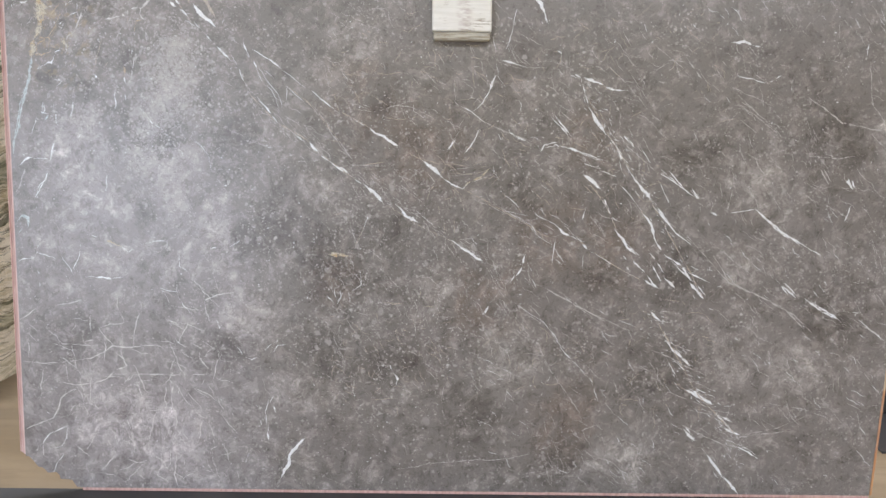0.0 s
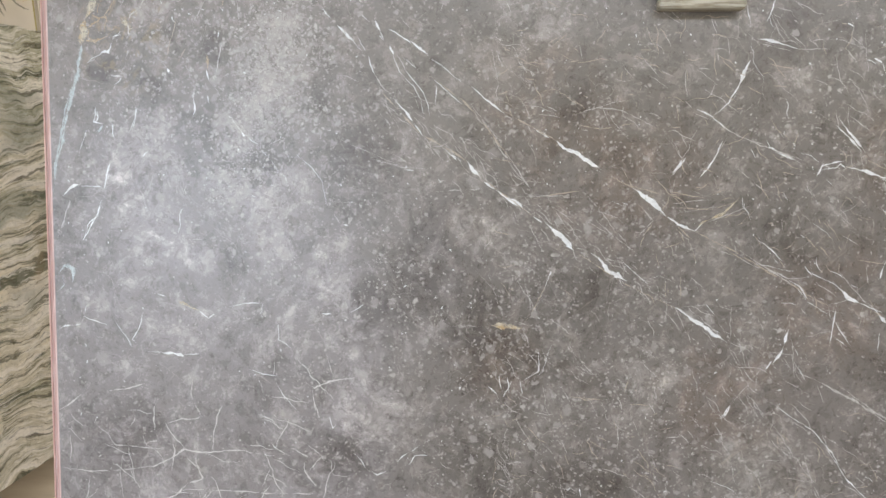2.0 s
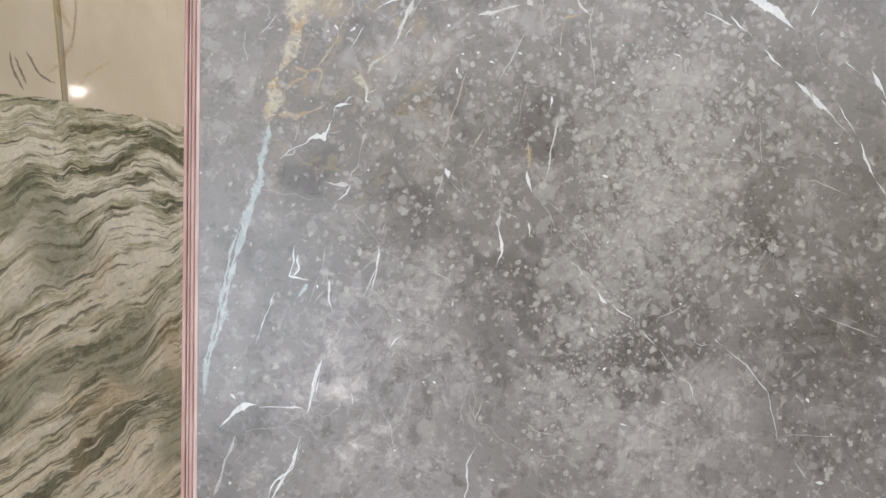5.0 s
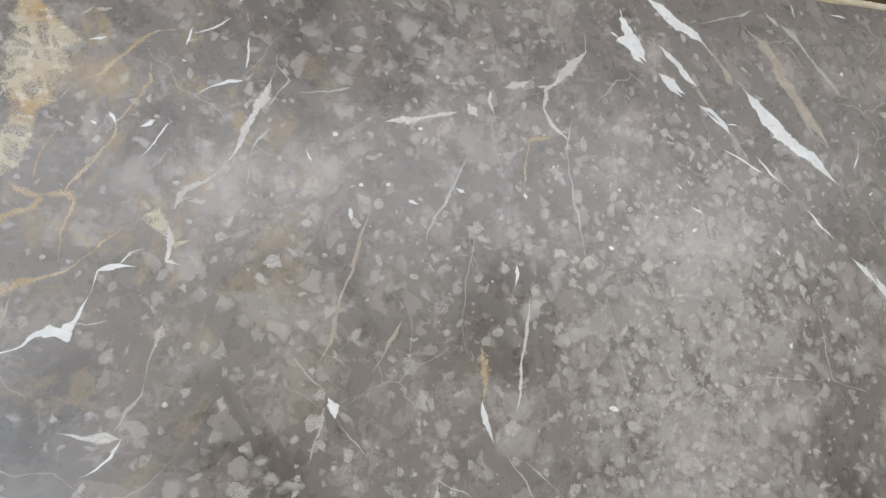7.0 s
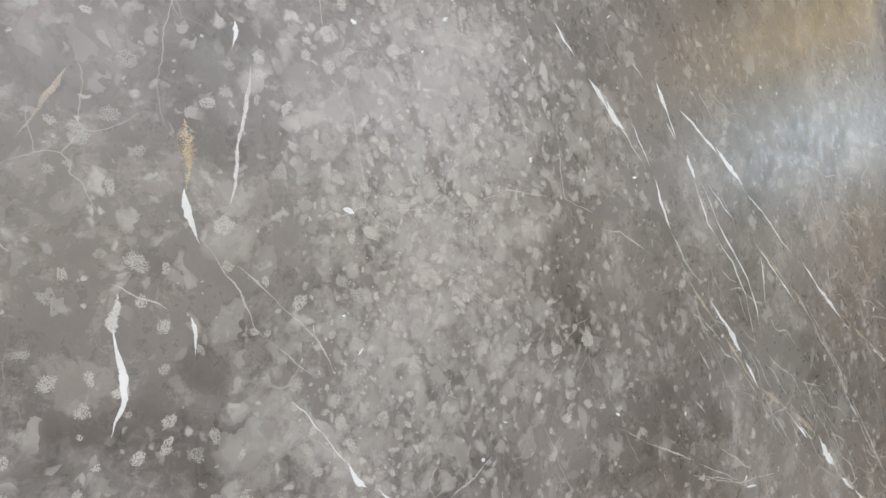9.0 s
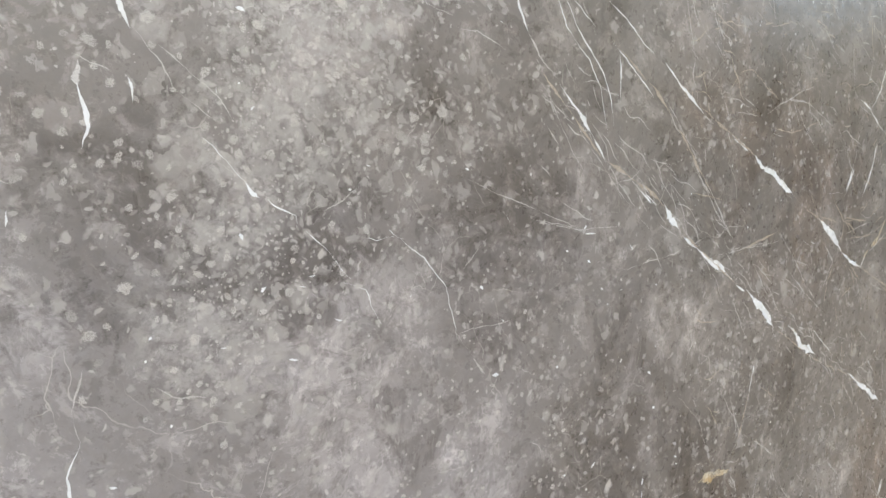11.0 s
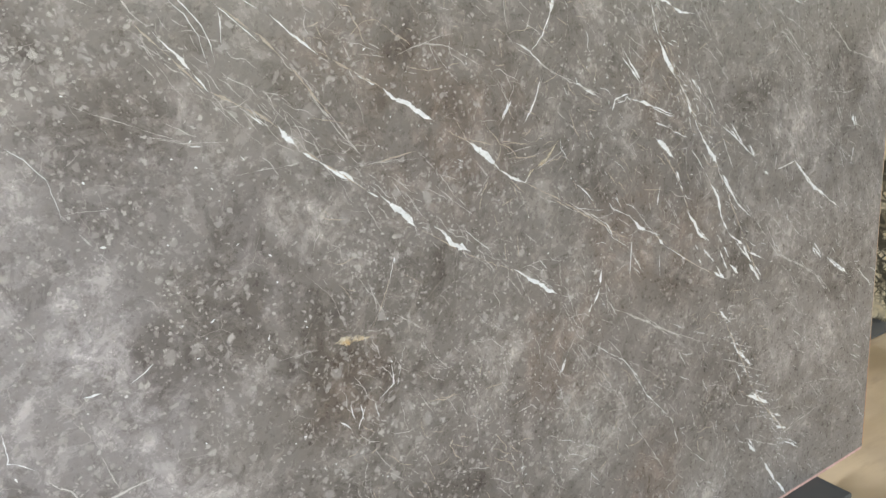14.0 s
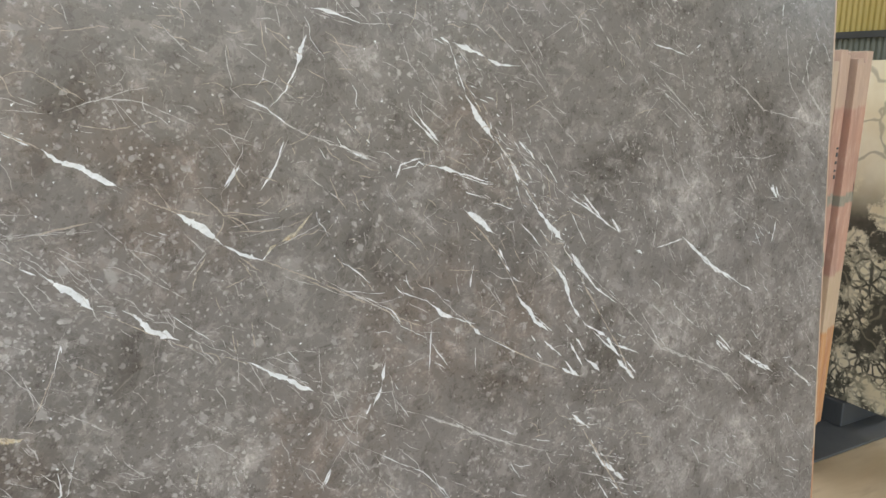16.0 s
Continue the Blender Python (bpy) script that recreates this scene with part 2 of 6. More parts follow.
        base = t.mix(t.math("MULTIPLY", fleck, t.span(keep.outputs[1], 0, 1, 0.1, 0.95)), base, (0.62, 0.61, 0.61))
    # hair cracks filled with calcite
    for scale, wide, least, amount in ((4.2, 0.0018, 0.50, 0.45), (9.0, 0.0042, 0.52, 0.5), (17.0, 0.007, 0.54, 0.45)):
        s = t.shift(t.shift(v, 5.0, 0.12), 34.0, 0.016)
        c = t.cells(s, scale, "DISTANCE_TO_EDGE")
        hair = t.math("MULTIPLY", t.span(c.outputs["Distance"], wide, wide * 0.25), t.span(t.noise(v, 5.5 + scale * 0.3, 4), least, least + 0.12))
        base = t.mix(t.math("MULTIPLY", hair, amount), base, (0.60, 0.57, 0.54))
    # long faint streaks that fall to one side
    r = t.coord((1, 1, 1), (0, 42, 0))
    r2 = t.n.new("ShaderNodeMapping")
    r2.inputs["Scale"].default_value = (4.5, 1.0, 75.0)
    t.l.new(t.shift(t.shift(r, 7.0, 0.03), 40.0, 0.006), r2.inputs[0])
    streak = t.math("MULTIPLY", t.span(t.noise(r2.outputs[0], 1.0, 4, 0.65), 0.60, 0.70), t.span(t.noise(w, 5.0, 3), 0.40, 0.60))
    streak = t.math("MULTIPLY", streak, t.spot(v, 0.55, 1.0, 1.25))
    base = t.mix(t.math("MULTIPLY", streak, 0.5), base, (0.50, 0.455, 0.41))
    # rusty stain beside the long vein
    rust = t.math("MULTIPLY", t.spot(w, -1.27, 1.62, 0.14, 0.5), t.span(t.noise(w, 24, 6, 0.7), 0.50, 0.62))
    base = t.mix(t.math("MULTIPLY", rust, 0.55), base, (0.42, 0.33, 0.20))
    base = t.mix(t.span(grit, 0.42, 0.60, 0.0, 0.4), base, t.mix(1.0, base, (0.80, 0.79, 0.78), "MULTIPLY"))
    t.colour(base)
    t.rough(t.math("ADD", t.span(grit, 0.3, 0.7, 0.25, 0.36), t.span(streak, 0.0, 1.0, 0.0, -0.08)))
    t.bump(grit, 0.0004, 0.15)
    return m


def frayed(t, v, edge, soft, most, ragged_by=0.75):
    """How far a filled crack covers the stone: full in its middle, frayed towards its sides."""
    x = t.n.new("ShaderNodeSeparateXYZ")
    c = t.n.new("ShaderNodeTexCoord")
    t.l.new(c.outputs["UV"], x.inputs[0])
    across = t.math("ABSOLUTE", t.math("SUBTRACT", t.math("MULTIPLY", x.outputs[0], 2.0), 1.0))
    fray = t.math("MULTIPLY", t.math("SUBTRACT", t.noise(v, 260, 5, 0.6), 0.5), ragged_by)
    lump = t.math("MULTIPLY", t.math("SUBTRACT", t.noise(v, 48, 4, 0.6), 0.5), ragged_by * 1.1)
    fill = t.math("ADD", t.math("SUBTRACT", 1.0, across), t.math("ADD", fray, lump))
    return t.speckled(v, t.math("MULTIPLY", t.span(fill, edge, edge + soft), most))


def vein_stone(name, a, b, c, rough=0.32, edge=0.26, soft=0.16, most=1.0):
    m = material(name, rough)
    t = Tree(m)
    v = t.coord()
    base = t.mix(t.span(t.noise(v, 60, 4, 0.6), 0.35, 0.7), a, b)
    base = t.mix(t.span(t.noise(v, 190, 3, 0.6), 0.55, 0.7, 0, 0.6), base, c)
    t.colour(base)
    t.put(t.b.inputs["Alpha"], frayed(t, v, edge, soft, most, 1.2 if most < 1 else 0.65))
    return m


def shell_grain():
    """Small pale shells; each has its own shade."""
    m = material("shell_grain", 0.33)
    t = Tree(m)
    v = t.coord()
    g = t.n.new("ShaderNodeNewGeometry")
    base = t.mix(g.outputs["Random Per Island"], (0.31, 0.295, 0.285), (0.52, 0.495, 0.48))
    base = t.mix(t.span(t.noise(v, 190, 5, 0.7), 0.42, 0.62, 0, 0.5), base, t.mix(1.0, base, (0.78, 0.77, 0.76), "MULTIPLY"))
    t.colour(base)
    c, x = t.n.new("ShaderNodeTexCoord"), t.n.new("ShaderNodeSeparateXYZ")
    t.l.new(c.outputs["UV"], x.inputs[0])
    rim = t.span(t.math("ADD", x.outputs[0], t.span(t.noise(v, 210, 4, 0.7), 0.2, 0.8, -0.25, 0.25)), 0.02, 0.38)
    t.put(t.b.inputs["Alpha"], t.speckled(v, t.math("MULTIPLY", rim, t.span(t.noise(v, 150, 6, 0.75), 0.30, 0.60, 0.38, 0.85))))
    return m


def rusty_network():
    """A mesh of cream and rust seams round islands of the grey stone."""
    m = material("rusty_network", 0.33)
    t = Tree(m)
    v = t.coord()
    s = t.shift(v, 38.0, 0.022)
    net = 0.0
    for scale, wide in ((30.0, 0.07), (75.0, 0.11)):
        c = t.cells(s, scale, "DISTANCE_TO_EDGE")
        net = t.math("MAXIMUM", net, t.span(c.outputs["Distance"], wide * 1.6, wide * 0.5))
    net = t.math("MAXIMUM", net, t.span(t.noise(s, 45, 6, 0.7), 0.52, 0.66, 0.0, 0.7))
    seam = t.mix(t.span(t.noise(v, 30, 5, 0.6), 0.45, 0.62), (0.50, 0.45, 0.35), (0.44, 0.31, 0.16))
    seam = t.mix(t.span(t.noise(v, 120, 4, 0.6), 0.5, 0.66), seam, (0.60, 0.57, 0.49))
    t.colour(seam)
    t.put(t.b.inputs["Alpha"], t.math("MULTIPLY", t.speckled(v, t.math("MAXIMUM", net, 0.45)), frayed(t, v, 0.0, 0.5, 0.95, 0.9)))
    return m


def pink_resin(name, a, b):
    m = material(name, 0.55)
    t = Tree(m)
    v = t.coord((1, 1, 0.12))
    base = t.mix(t.span(t.noise(v, 90, 4, 0.6), 0.35, 0.65), a, b)
    base = t.mix(t.span(t.noise(v, 14, 3), 0.58, 0.72), base, tuple(0.75 * k for k in a))
    t.colour(base)
    t.bump(t.noise(v, 200, 3), 0.0006, 0.4)
    return m


def sawn_edge():
    """The sawn, resin-stained edges of stacked slabs."""
    m = material("sawn_edge", 0.6)
    t = Tree(m)
    v = t.coord((6.0, 2.0, 0.8))
    i = t.n.new("ShaderNodeObjectInfo")
    step = t.n.new("ShaderNodeVectorMath")
    step.operation = "ADD"
    lift = t.n.new("ShaderNodeCombineXYZ")
    t.l.new(t.math("MULTIPLY", i.outputs["Random"], 9.0), lift.inputs[0])
    t.l.new(v, step.inputs[0])
    t.l.new(lift.outputs[0], step.inputs[1])
    v = step.outputs[0]
    up = t.n.new("ShaderNodeSeparateXYZ")
    own = t.n.new("ShaderNodeTexCoord")
    t.l.new(own.outputs["Object"], up.inputs[0])
    level = t.math("ADD", up.outputs[2], t.span(i.outputs["Random"], 0.0, 1.0, -0.02, 0.02))
    base = t.mix(t.span(t.noise(v, 2.2, 4, 0.6), 0.40, 0.60), (0.50, 0.30, 0.23), (0.40, 0.24, 0.19))
    base = t.mix(t.span(i.outputs["Random"], 0.60, 0.75, 0.0, 0.7), base, (0.58, 0.46, 0.32))
    base = t.mix(t.span(level, 0.64, 0.62), base, (0.52, 0.40, 0.28))
    base = t.mix(t.span(level, 0.41, 0.39), base, t.mix(t.span(t.noise(v, 3.0, 4), 0.4, 0.6), (0.55, 0.30, 0.13), (0.46, 0.22, 0.11)))
    base = t.mix(t.math("MULTIPLY", t.span(level, 0.90, 0.91), t.span(level, 0.95, 0.94, 0.0, 0.7)), base, (0.17, 0.25, 0.21))
    base = t.mix(t.span(level, 1.26, 1.28, 0.0, 0.6), base, (0.52, 0.42, 0.33))
    base = t.mix(t.span(t.noise(v, 12, 5, 0.7), 0.45, 0.7, 0.0, 0.45), base, (0.66, 0.50, 0.40))
    base = t.mix(t.span(t.noise(v, 4.5, 2), 0.70, 0.73), base, (0.03, 0.025, 0.02))
    t.colour(base)
    t.bump(t.noise(v, 60, 3), 0.001, 0.5)
    return m


def wavy_quartzite():
    m = material("wavy_quartzite", 0.22)
    t = Tree(m)
    v = t.coord((1, 1, 1), (0, 7, 0))
    s = t.shift(t.shift(t.shift(v, 1.5, 0.26), 4.2, 0.11), 22.0, 0.016)

    def bands(along, across, detail, rough):
        r = t.n.new("ShaderNodeMapping")
        r.inputs["Scale"].default_value = (along, 1.0, across)
        t.l.new(s, r.inputs[0])
        return t.noise(r.outputs[0], 1.0, detail, rough)

    broad, mid, thin = bands(0.6, 5.0, 5, 0.55), bands(1.1, 12.0, 8, 0.64), bands(2.6, 34.0, 8, 0.7)
    base = t.mix(t.span(broad, 0.36, 0.62), (0.44, 0.42, 0.30), (0.76, 0.69, 0.54))
    base = t.mix(t.span(mid, 0.54, 0.58, 0, 0.9), base, (0.11, 0.12, 0.08))
    base = t.mix(t.span(mid, 0.48, 0.43, 0, 0.9), base, (0.82, 0.77, 0.66))
    base = t.mix(t.span(thin, 0.54, 0.58, 0, 0.8), base, (0.11, 0.10, 0.065))
    base = t.mix(t.span(thin, 0.47, 0.42, 0, 0.85), base, (0.80, 0.76, 0.67))
    fine = bands(4.5, 80.0, 8, 0.72)
    base = t.mix(t.span(fine, 0.54, 0.60, 0, 0.75), base, (0.10, 0.10, 0.07))
    base = t.mix(t.span(fine, 0.46, 0.41, 0, 0.7), base, (0.86, 0.82, 0.72))
    base = t.mix(t.span(t.noise(s, 3.2, 4), 0.54, 0.68, 0, 0.35), base, (0.50, 0.37, 0.21))
    base = t.mix(t.span(bands(0.8, 3.6, 4, 0.5), 0.50, 0.58, 0, 0.6), base, (0.17, 0.19, 0.135))
    base = t.mix(t.span(t.noise(v, 90, 5, 0.7), 0.45, 0.68, 0, 0.5), base, t.mix(1.0, base, (0.6, 0.6, 0.6), "MULTIPLY"))
    t.colour(base)
    t.rough(t.span(t.noise(v, 10, 3), 0.3, 0.7, 0.2, 0.35))
    return m


def cream_marble(name, gold):
    m = material(name, 0.07)
    t = Tree(m)
    v = t.coord()
    base = t.mix(t.span(t.noise(v, 2.5, 4), 0.35, 0.7), (0.60, 0.53, 0.42), (0.70, 0.63, 0.52))
    s = t.shift(t.shift(v, 2.0, 0.5), 16.0, 0.03)
    c = t.cells(s, 1.25, "DISTANCE_TO_EDGE")
    mask = t.span(t.noise(v, 2.6, 3), 0.55, 0.66, 0.0, 0.5)
    line = t.math("MULTIPLY", t.span(c.outputs["Distance"], 0.03, 0.006), mask)
    base = t.mix(line, base, t.mix(t.span(t.noise(v, 22, 3), 0.35, 0.6), *gold))
    t.colour(base)
    return m


def breccia():
    m = material("breccia_marble", 0.12)
    t = Tree(m)
    v = t.coord()
    s = t.shift(v, 10.0, 0.05)
    up = t.n.new("ShaderNodeSeparateXYZ")
    t.l.new(t.shift(v, 3.0, 0.35), up.inputs[0])
    dark = t.span(up.outputs[2], 1.05, 0.55)
    cream = t.mix(t.span(t.noise(v, 6, 4), 0.35, 0.65), (0.76, 0.68, 0.48), (0.84, 0.78, 0.60))
    c = t.cells(s, 13.0, "DISTANCE_TO_EDGE")
    c2 = t.cells(s, 28.0, "DISTANCE_TO_EDGE")
    net = t.math("MAXIMUM", t.span(c.outputs["Distance"], 0.10, 0.03), t.math("MULTIPLY", t.span(c2.outputs["Distance"], 0.16, 0.05), t.span(up.outputs[2], 0.8, 0.45)))
    net = t.math("MULTIPLY", net, t.math("MULTIPLY", dark, t.span(t.noise(s, 7, 4), 0.35, 0.55)))
    patch = t.math("MULTIPLY", t.span(t.noise(s, 4.5, 6, 0.68), 0.47, 0.54), t.span(up.outputs[2], 1.05, 0.75))
    base = t.mix(t.math("MAXIMUM", net, patch), cream, t.mix(t.noise(v, 30, 4), (0.035, 0.038, 0.03), (0.16, 0.15, 0.12)))
    hair = t.cells(t.shift(v, 4.0, 0.25), 2.6, "DISTANCE_TO_EDGE")
    base = t.mix(t.math("MULTIPLY", t.span(hair.outputs["Distance"], 0.02, 0.004), 0.6), base, (0.32, 0.29, 0.21))
    t.colour(base)
    return m


def concrete():
    m = material("dusty_concrete", 0.62)
    t = Tree(m)
    v = t.coord((0.35, 1.4, 1))
    base = t.mix(t.span(t.noise(v, 3.0, 5, 0.6), 0.32, 0.68), (0.33, 0.255, 0.16), (0.46, 0.37, 0.25))
    base = t.mix(t.span(t.noise(v, 14, 5, 0.65), 0.5, 0.72, 0, 0.5), base, (0.30, 0.24, 0.16))
    base = t.mix(t.span(t.noise(t.coord(), 0.8, 4), 0.56, 0.7, 0, 0.5), base, (0.26, 0.22, 0.17))
    t.colour(base)
    t.rough(t.span(t.noise(v, 6, 3), 0.3, 0.7, 0.45, 0.75))
    t.bump(t.noise(t.coord(), 120, 4), 0.002, 0.25)
    return m


def painted_sheet(name, a, b, rough=0.5):
    m = material(name, rough)
    t = Tree(m)
    v = t.coord((1, 1, 0.2))
    base = t.mix(t.span(t.noise(v, 1.5, 4), 0.35, 0.68), a, b)
    base = t.mix(t.span(t.noise(v, 26, 4, 0.65), 0.56, 0.75, 0, 0.4), base, tuple(0.55 * k for k in a))
    t.colour(base)
    return m


def white_wood():
    """Chipped white paint on soft wood."""
    m = material("chipped_white_wood", 0.6)
    t = Tree(m)
    v = t.coord((1, 1, 1))
    g = t.coord((2.0, 20.0, 28.0))
    base = t.mix(t.span(t.noise(g, 5, 4), 0.35, 0.7), (0.72, 0.71, 0.66), (0.80, 0.79, 0.75))
    worn = t.math("MULTIPLY", t.span(t.noise(g, 6, 5, 0.7), 0.54, 0.62), t.span(t.noise(v, 14, 3), 0.45, 0.6))
    base = t.mix(worn, base, (0.30, 0.255, 0.19))
    stain = t.math("MULTIPLY", t.spot(v, 0.008, 0.07, 0.035, 0.4), t.span(t.noise(t.coord((1, 1, 3)), 30, 3), 0.4, 0.65))
    base = t.mix(t.math("MULTIPLY", stain, 0.6), base, (0.42, 0.34, 0.32))
    t.colour(base)
    t.bump(t.noise(g, 7, 4), 0.001, 0.4)
    return m


def worn_wood():
    m = material("worn_end_grain", 0.7)
    t = Tree(m)
    g = t.coord((3.0, 20.0, 40.0))
    base = t.mix(t.span(t.noise(g, 4, 5, 0.7), 0.35, 0.65), (0.24, 0.21, 0.155), (0.52, 0.50, 0.43))
    t.colour(base)
    t.bump(t.noise(g, 5, 4), 0.002, 0.6)
    return m


GREY, SAWN = grey_marble(), sawn_edge()
PINK = pink_resin("pink_resin", (0.50, 0.30, 0.27), (0.64, 0.44, 0.41))
PALE_PINK = pink_resin("pale_pink_resin", (0.58, 0.42, 0.40), (0.72, 0.56, 0.54))
MAROON = pink_resin("maroon_resin", (0.27, 0.14, 0.13), (0.36, 0.21, 0.19))
CALCITE = vein_stone("white_calcite", (0.66, 0.68, 0.70), (0.80, 0.82, 0.85), (0.50, 0.50, 0.50))
HAIR = vein_stone("pale_grey_vein", (0.42, 0.405, 0.395), (0.56, 0.54, 0.53), (0.32, 0.30, 0.29), 0.34, 0.22, 0.5, 0.85)
TAN = vein_stone("tan_vein", (0.36, 0.31, 0.26), (0.48, 0.42, 0.35), (0.28, 0.25, 0.22), 0.34, 0.14, 0.35, 0.85)
RUST = vein_stone("rust_vein", (0.42, 0.30, 0.17), (0.56, 0.46, 0.33), (0.60, 0.53, 0.42), 0.33, 0.26, 0.75, 0.8)
CREAM = rusty_network()
# cream of the raw top edge, with the light that catches it coloured in
LIT_EDGE = vein_stone("raw_lit_edge", (0.52, 0.46, 0.34), (0.64, 0.58, 0.45), (0.40, 0.34, 0.25), 0.6, -9.0, 0.1)
ICE = vein_stone("ice_blue_calcite", (0.40, 0.46, 0.48), (0.58, 0.64, 0.66), (0.28, 0.31, 0.32), 0.32, 0.30, 0.45, 0.88)
GRAIN = shell_grain()
PALE = vein_stone("pale_lilac_vein", (0.54, 0.525, 0.52), (0.68, 0.665, 0.66), (0.42, 0.41, 0.405), 0.34, 0.15, 0.45, 0.92)
SOOT = vein_stone("smoke_vein", (0.22, 0.20, 0.16), (0.36, 0.33, 0.27), (0.15, 0.14, 0.11), 0.12)
QUARTZITE, BRECCIA, CONCRETE = wavy_quartzite(), breccia(), concrete()
GOLD = cream_marble("gold_veined_marble", ((0.36, 0.17, 0.03), (0.56, 0.38, 0.16)))
SMOKE = cream_marble("smoke_veined_marble", ((0.16, 0.15, 0.12), (0.34, 0.31, 0.25)))
YELLOW = painted_sheet("yellowed_sheet", (0.34, 0.27, 0.075), (0.42, 0.34, 0.12))
GREEN = painted_sheet("dark_green_sheet", (0.10, 0.115, 0.095), (0.16, 0.175, 0.15))
STEEL = painted_sheet("dark_painted_steel", (0.05, 0.055, 0.06), (0.085, 0.09, 0.095), 0.45)
ROOF = painted_sheet("roof_sheet", (0.22, 0.21, 0.19), (0.30, 0.29, 0.26))
BROWN = painted_sheet("rust_red_steel", (0.16, 0.07, 0.035), (0.22, 0.10, 0.05))
WHITE_WOOD, END_GRAIN = white_wood(), worn_wood()
LAMP = material("lamp_glass", 0.3)
LAMP.node_tree.nodes["Principled BSDF"].inputs["Emission Color"].default_value = (1, 0.93, 0.8, 1)
LAMP.node_tree.nodes["Principled BSDF"].inputs["Emission Strength"].default_value = 40


# ---- builders ----
def link(name, bm, mat, parent=None, label=""):
    data = bpy.data.meshes.new(name)
    bm.normal_update()
    bm.to_mesh(data)
    bm.free()
    data.materials.append(mat)
    ob = new(name, data)
    if parent:
        ob.parent = parent
    return tagged(ob, label)


def part(name, bm, mat, parent, label=""):
    return link(name, bm, mat, parent, label)


def box(x0, x1, y0, y1, z0, z1, bevel=0.0, segments=2):
    bm = bmesh.new()
    bmesh.ops.create_cube(bm, size=1, matrix=Matrix.Translation(((x0 + x1) / 2, (y0 + y1) / 2, (z0 + z1) / 2)) @ Matrix.Diagonal((x1 - x0, y1 - y0, z1 - z0, 1)))
    if bevel:
        bmesh.ops.bevel(bm, geom=bm.edges[:], offset=bevel, segments=segments, affect="EDGES", profile=0.6)
    return bm


def plate(outline, y0, y1):
    """An upright plate with that outline in x and z, from y0 (its face) to y1."""
    bm = bmesh.new()
    a = [bm.verts.new((x, y0, z)) for x, z in outline]
    b = [bm.verts.new((x, y1, z)) for x, z in outline]
    bm.faces.new(a)
    bm.faces.new(b[::-1])
    for i in range(len(a)):
        j = (i + 1) % len(a)
        bm.faces.new((a[j], a[i], b[i], b[j]))
    bmesh.ops.recalc_face_normals(bm, faces=bm.faces)
    return bm


def ragged(p, q, step, depth, seed):
    """Points from p to q (without q), roughened as a sawn or broken edge."""
    p, q = Vector(p), Vector(q)
    n = max(2, int((q - p).length / step))
    side = Vector((-(q - p).y, (q - p).x)).normalized()
    out = []
    for i in range(n):
        a = p.lerp(q, i / n)
        k = 0 if i == 0 else noise.noise((i * 0.7, seed, 0.3)) + 0.6 * noise.noise((i * 0.23, seed, 7.3))
        out.append(tuple(a + side * depth * k))
    return out


def thing(name, m, label, category, group="", kind=""):
    ob = new(name)
    ob.matrix_world = m
    return tagged(ob, label, category, group, kind)


def corrugated(along, z0, z1, pitch=0.075, depth=0.018):
    """A sheet of that length along x, its waves upright, its face towards -y."""
    bm = bmesh.new()
    k = int(along / pitch * 6)
    cols = []
    for i in range(k + 1):
        x = along * i / k
        y = depth / 2 * math.sin(2 * math.pi * x / pitch)
        cols.append([bm.verts.new((x, y + s, z)) for z, s in ((z0, 0), (z1, 0), (z1, 0.004 + depth), (z0, 0.004 + depth))])
    for a, b in zip(cols, cols[1:]):
        bm.faces.new((a[0], b[0], b[1], a[1]))
        bm.faces.new((a[3], a[2], b[2], b[3]))
        bm.faces.new((a[1], b[1], b[2], a[2]))
    return bm


# ---- the hall ----
W, E, S, N, TOP = -9.0, 9.0, -10.0, 8.0, 6.0
tagged(link("floor", box(W - 0.3, E + 0.3, S - 0.3, N + 0.3, -0.2, 0.0), CONCRETE), "dusty tan concrete warehouse floor", "floor", kind="structure")
ceiling = bmesh.new()
for y0, y1 in ((S - 0.3, -9.2), (-7.0, 3.0), (4.2, N + 0.3)):
    bmesh.ops.create_cube(ceiling, size=1, matrix=Matrix.Translation((0, (y0 + y1) / 2, TOP + 0.1)) @ Matrix.Diagonal((18.6, y1 - y0, 0.2, 1)))
for x0, x1 in ((W - 0.3, -7.0), (7.6, E + 0.3)):
    for y, deep in ((-8.1, 2.2), (3.6, 1.2)):
        bmesh.ops.create_cube(ceiling, size=1, matrix=Matrix.Translation(((x0 + x1) / 2, y, TOP + 0.1)) @ Matrix.Diagonal((x1 - x0, deep, 0.2, 1)))
tagged(link("ceiling", ceiling, ROOF), "grey sheet roof with open strip roof lights, the rear one added for fill", "ceiling", kind="structure")


def wall(name, m, along, holes=(), low=2.1):
    """A wall of dark green sheets below and yellowed sheets above; holes: x0, x1, z0, z1 along it."""
    w = tagged(new(name), "corrugated warehouse wall, dark green below, yellowed above", "wall", kind="structure")
    w.matrix_world = m
    spans, x = [], 0.0
    for x0, x1, z0, z1 in holes:
        spans += [(x, x0, 0.0, TOP), (x0, x1, 0.0, z0), (x0, x1, z1, TOP)]
        x = x1
    spans.append((x, along, 0.0, TOP))
    for x0, x1, z0, z1 in spans:
        for a, b, mat, name in ((z0, min(z1, low), GREEN, "lower_sheet"), (max(z0, low), z1, YELLOW, "upper_sheet")):
            if b - a > 0.01 and x1 - x0 > 0.01:
                s = part(name, corrugated(x1 - x0, a, b), mat, w)
                s.location.x = x0
    part("rail", box(0, along, -0.05, -0.012, low - 0.05, low + 0.03), STEEL, w)
    return w


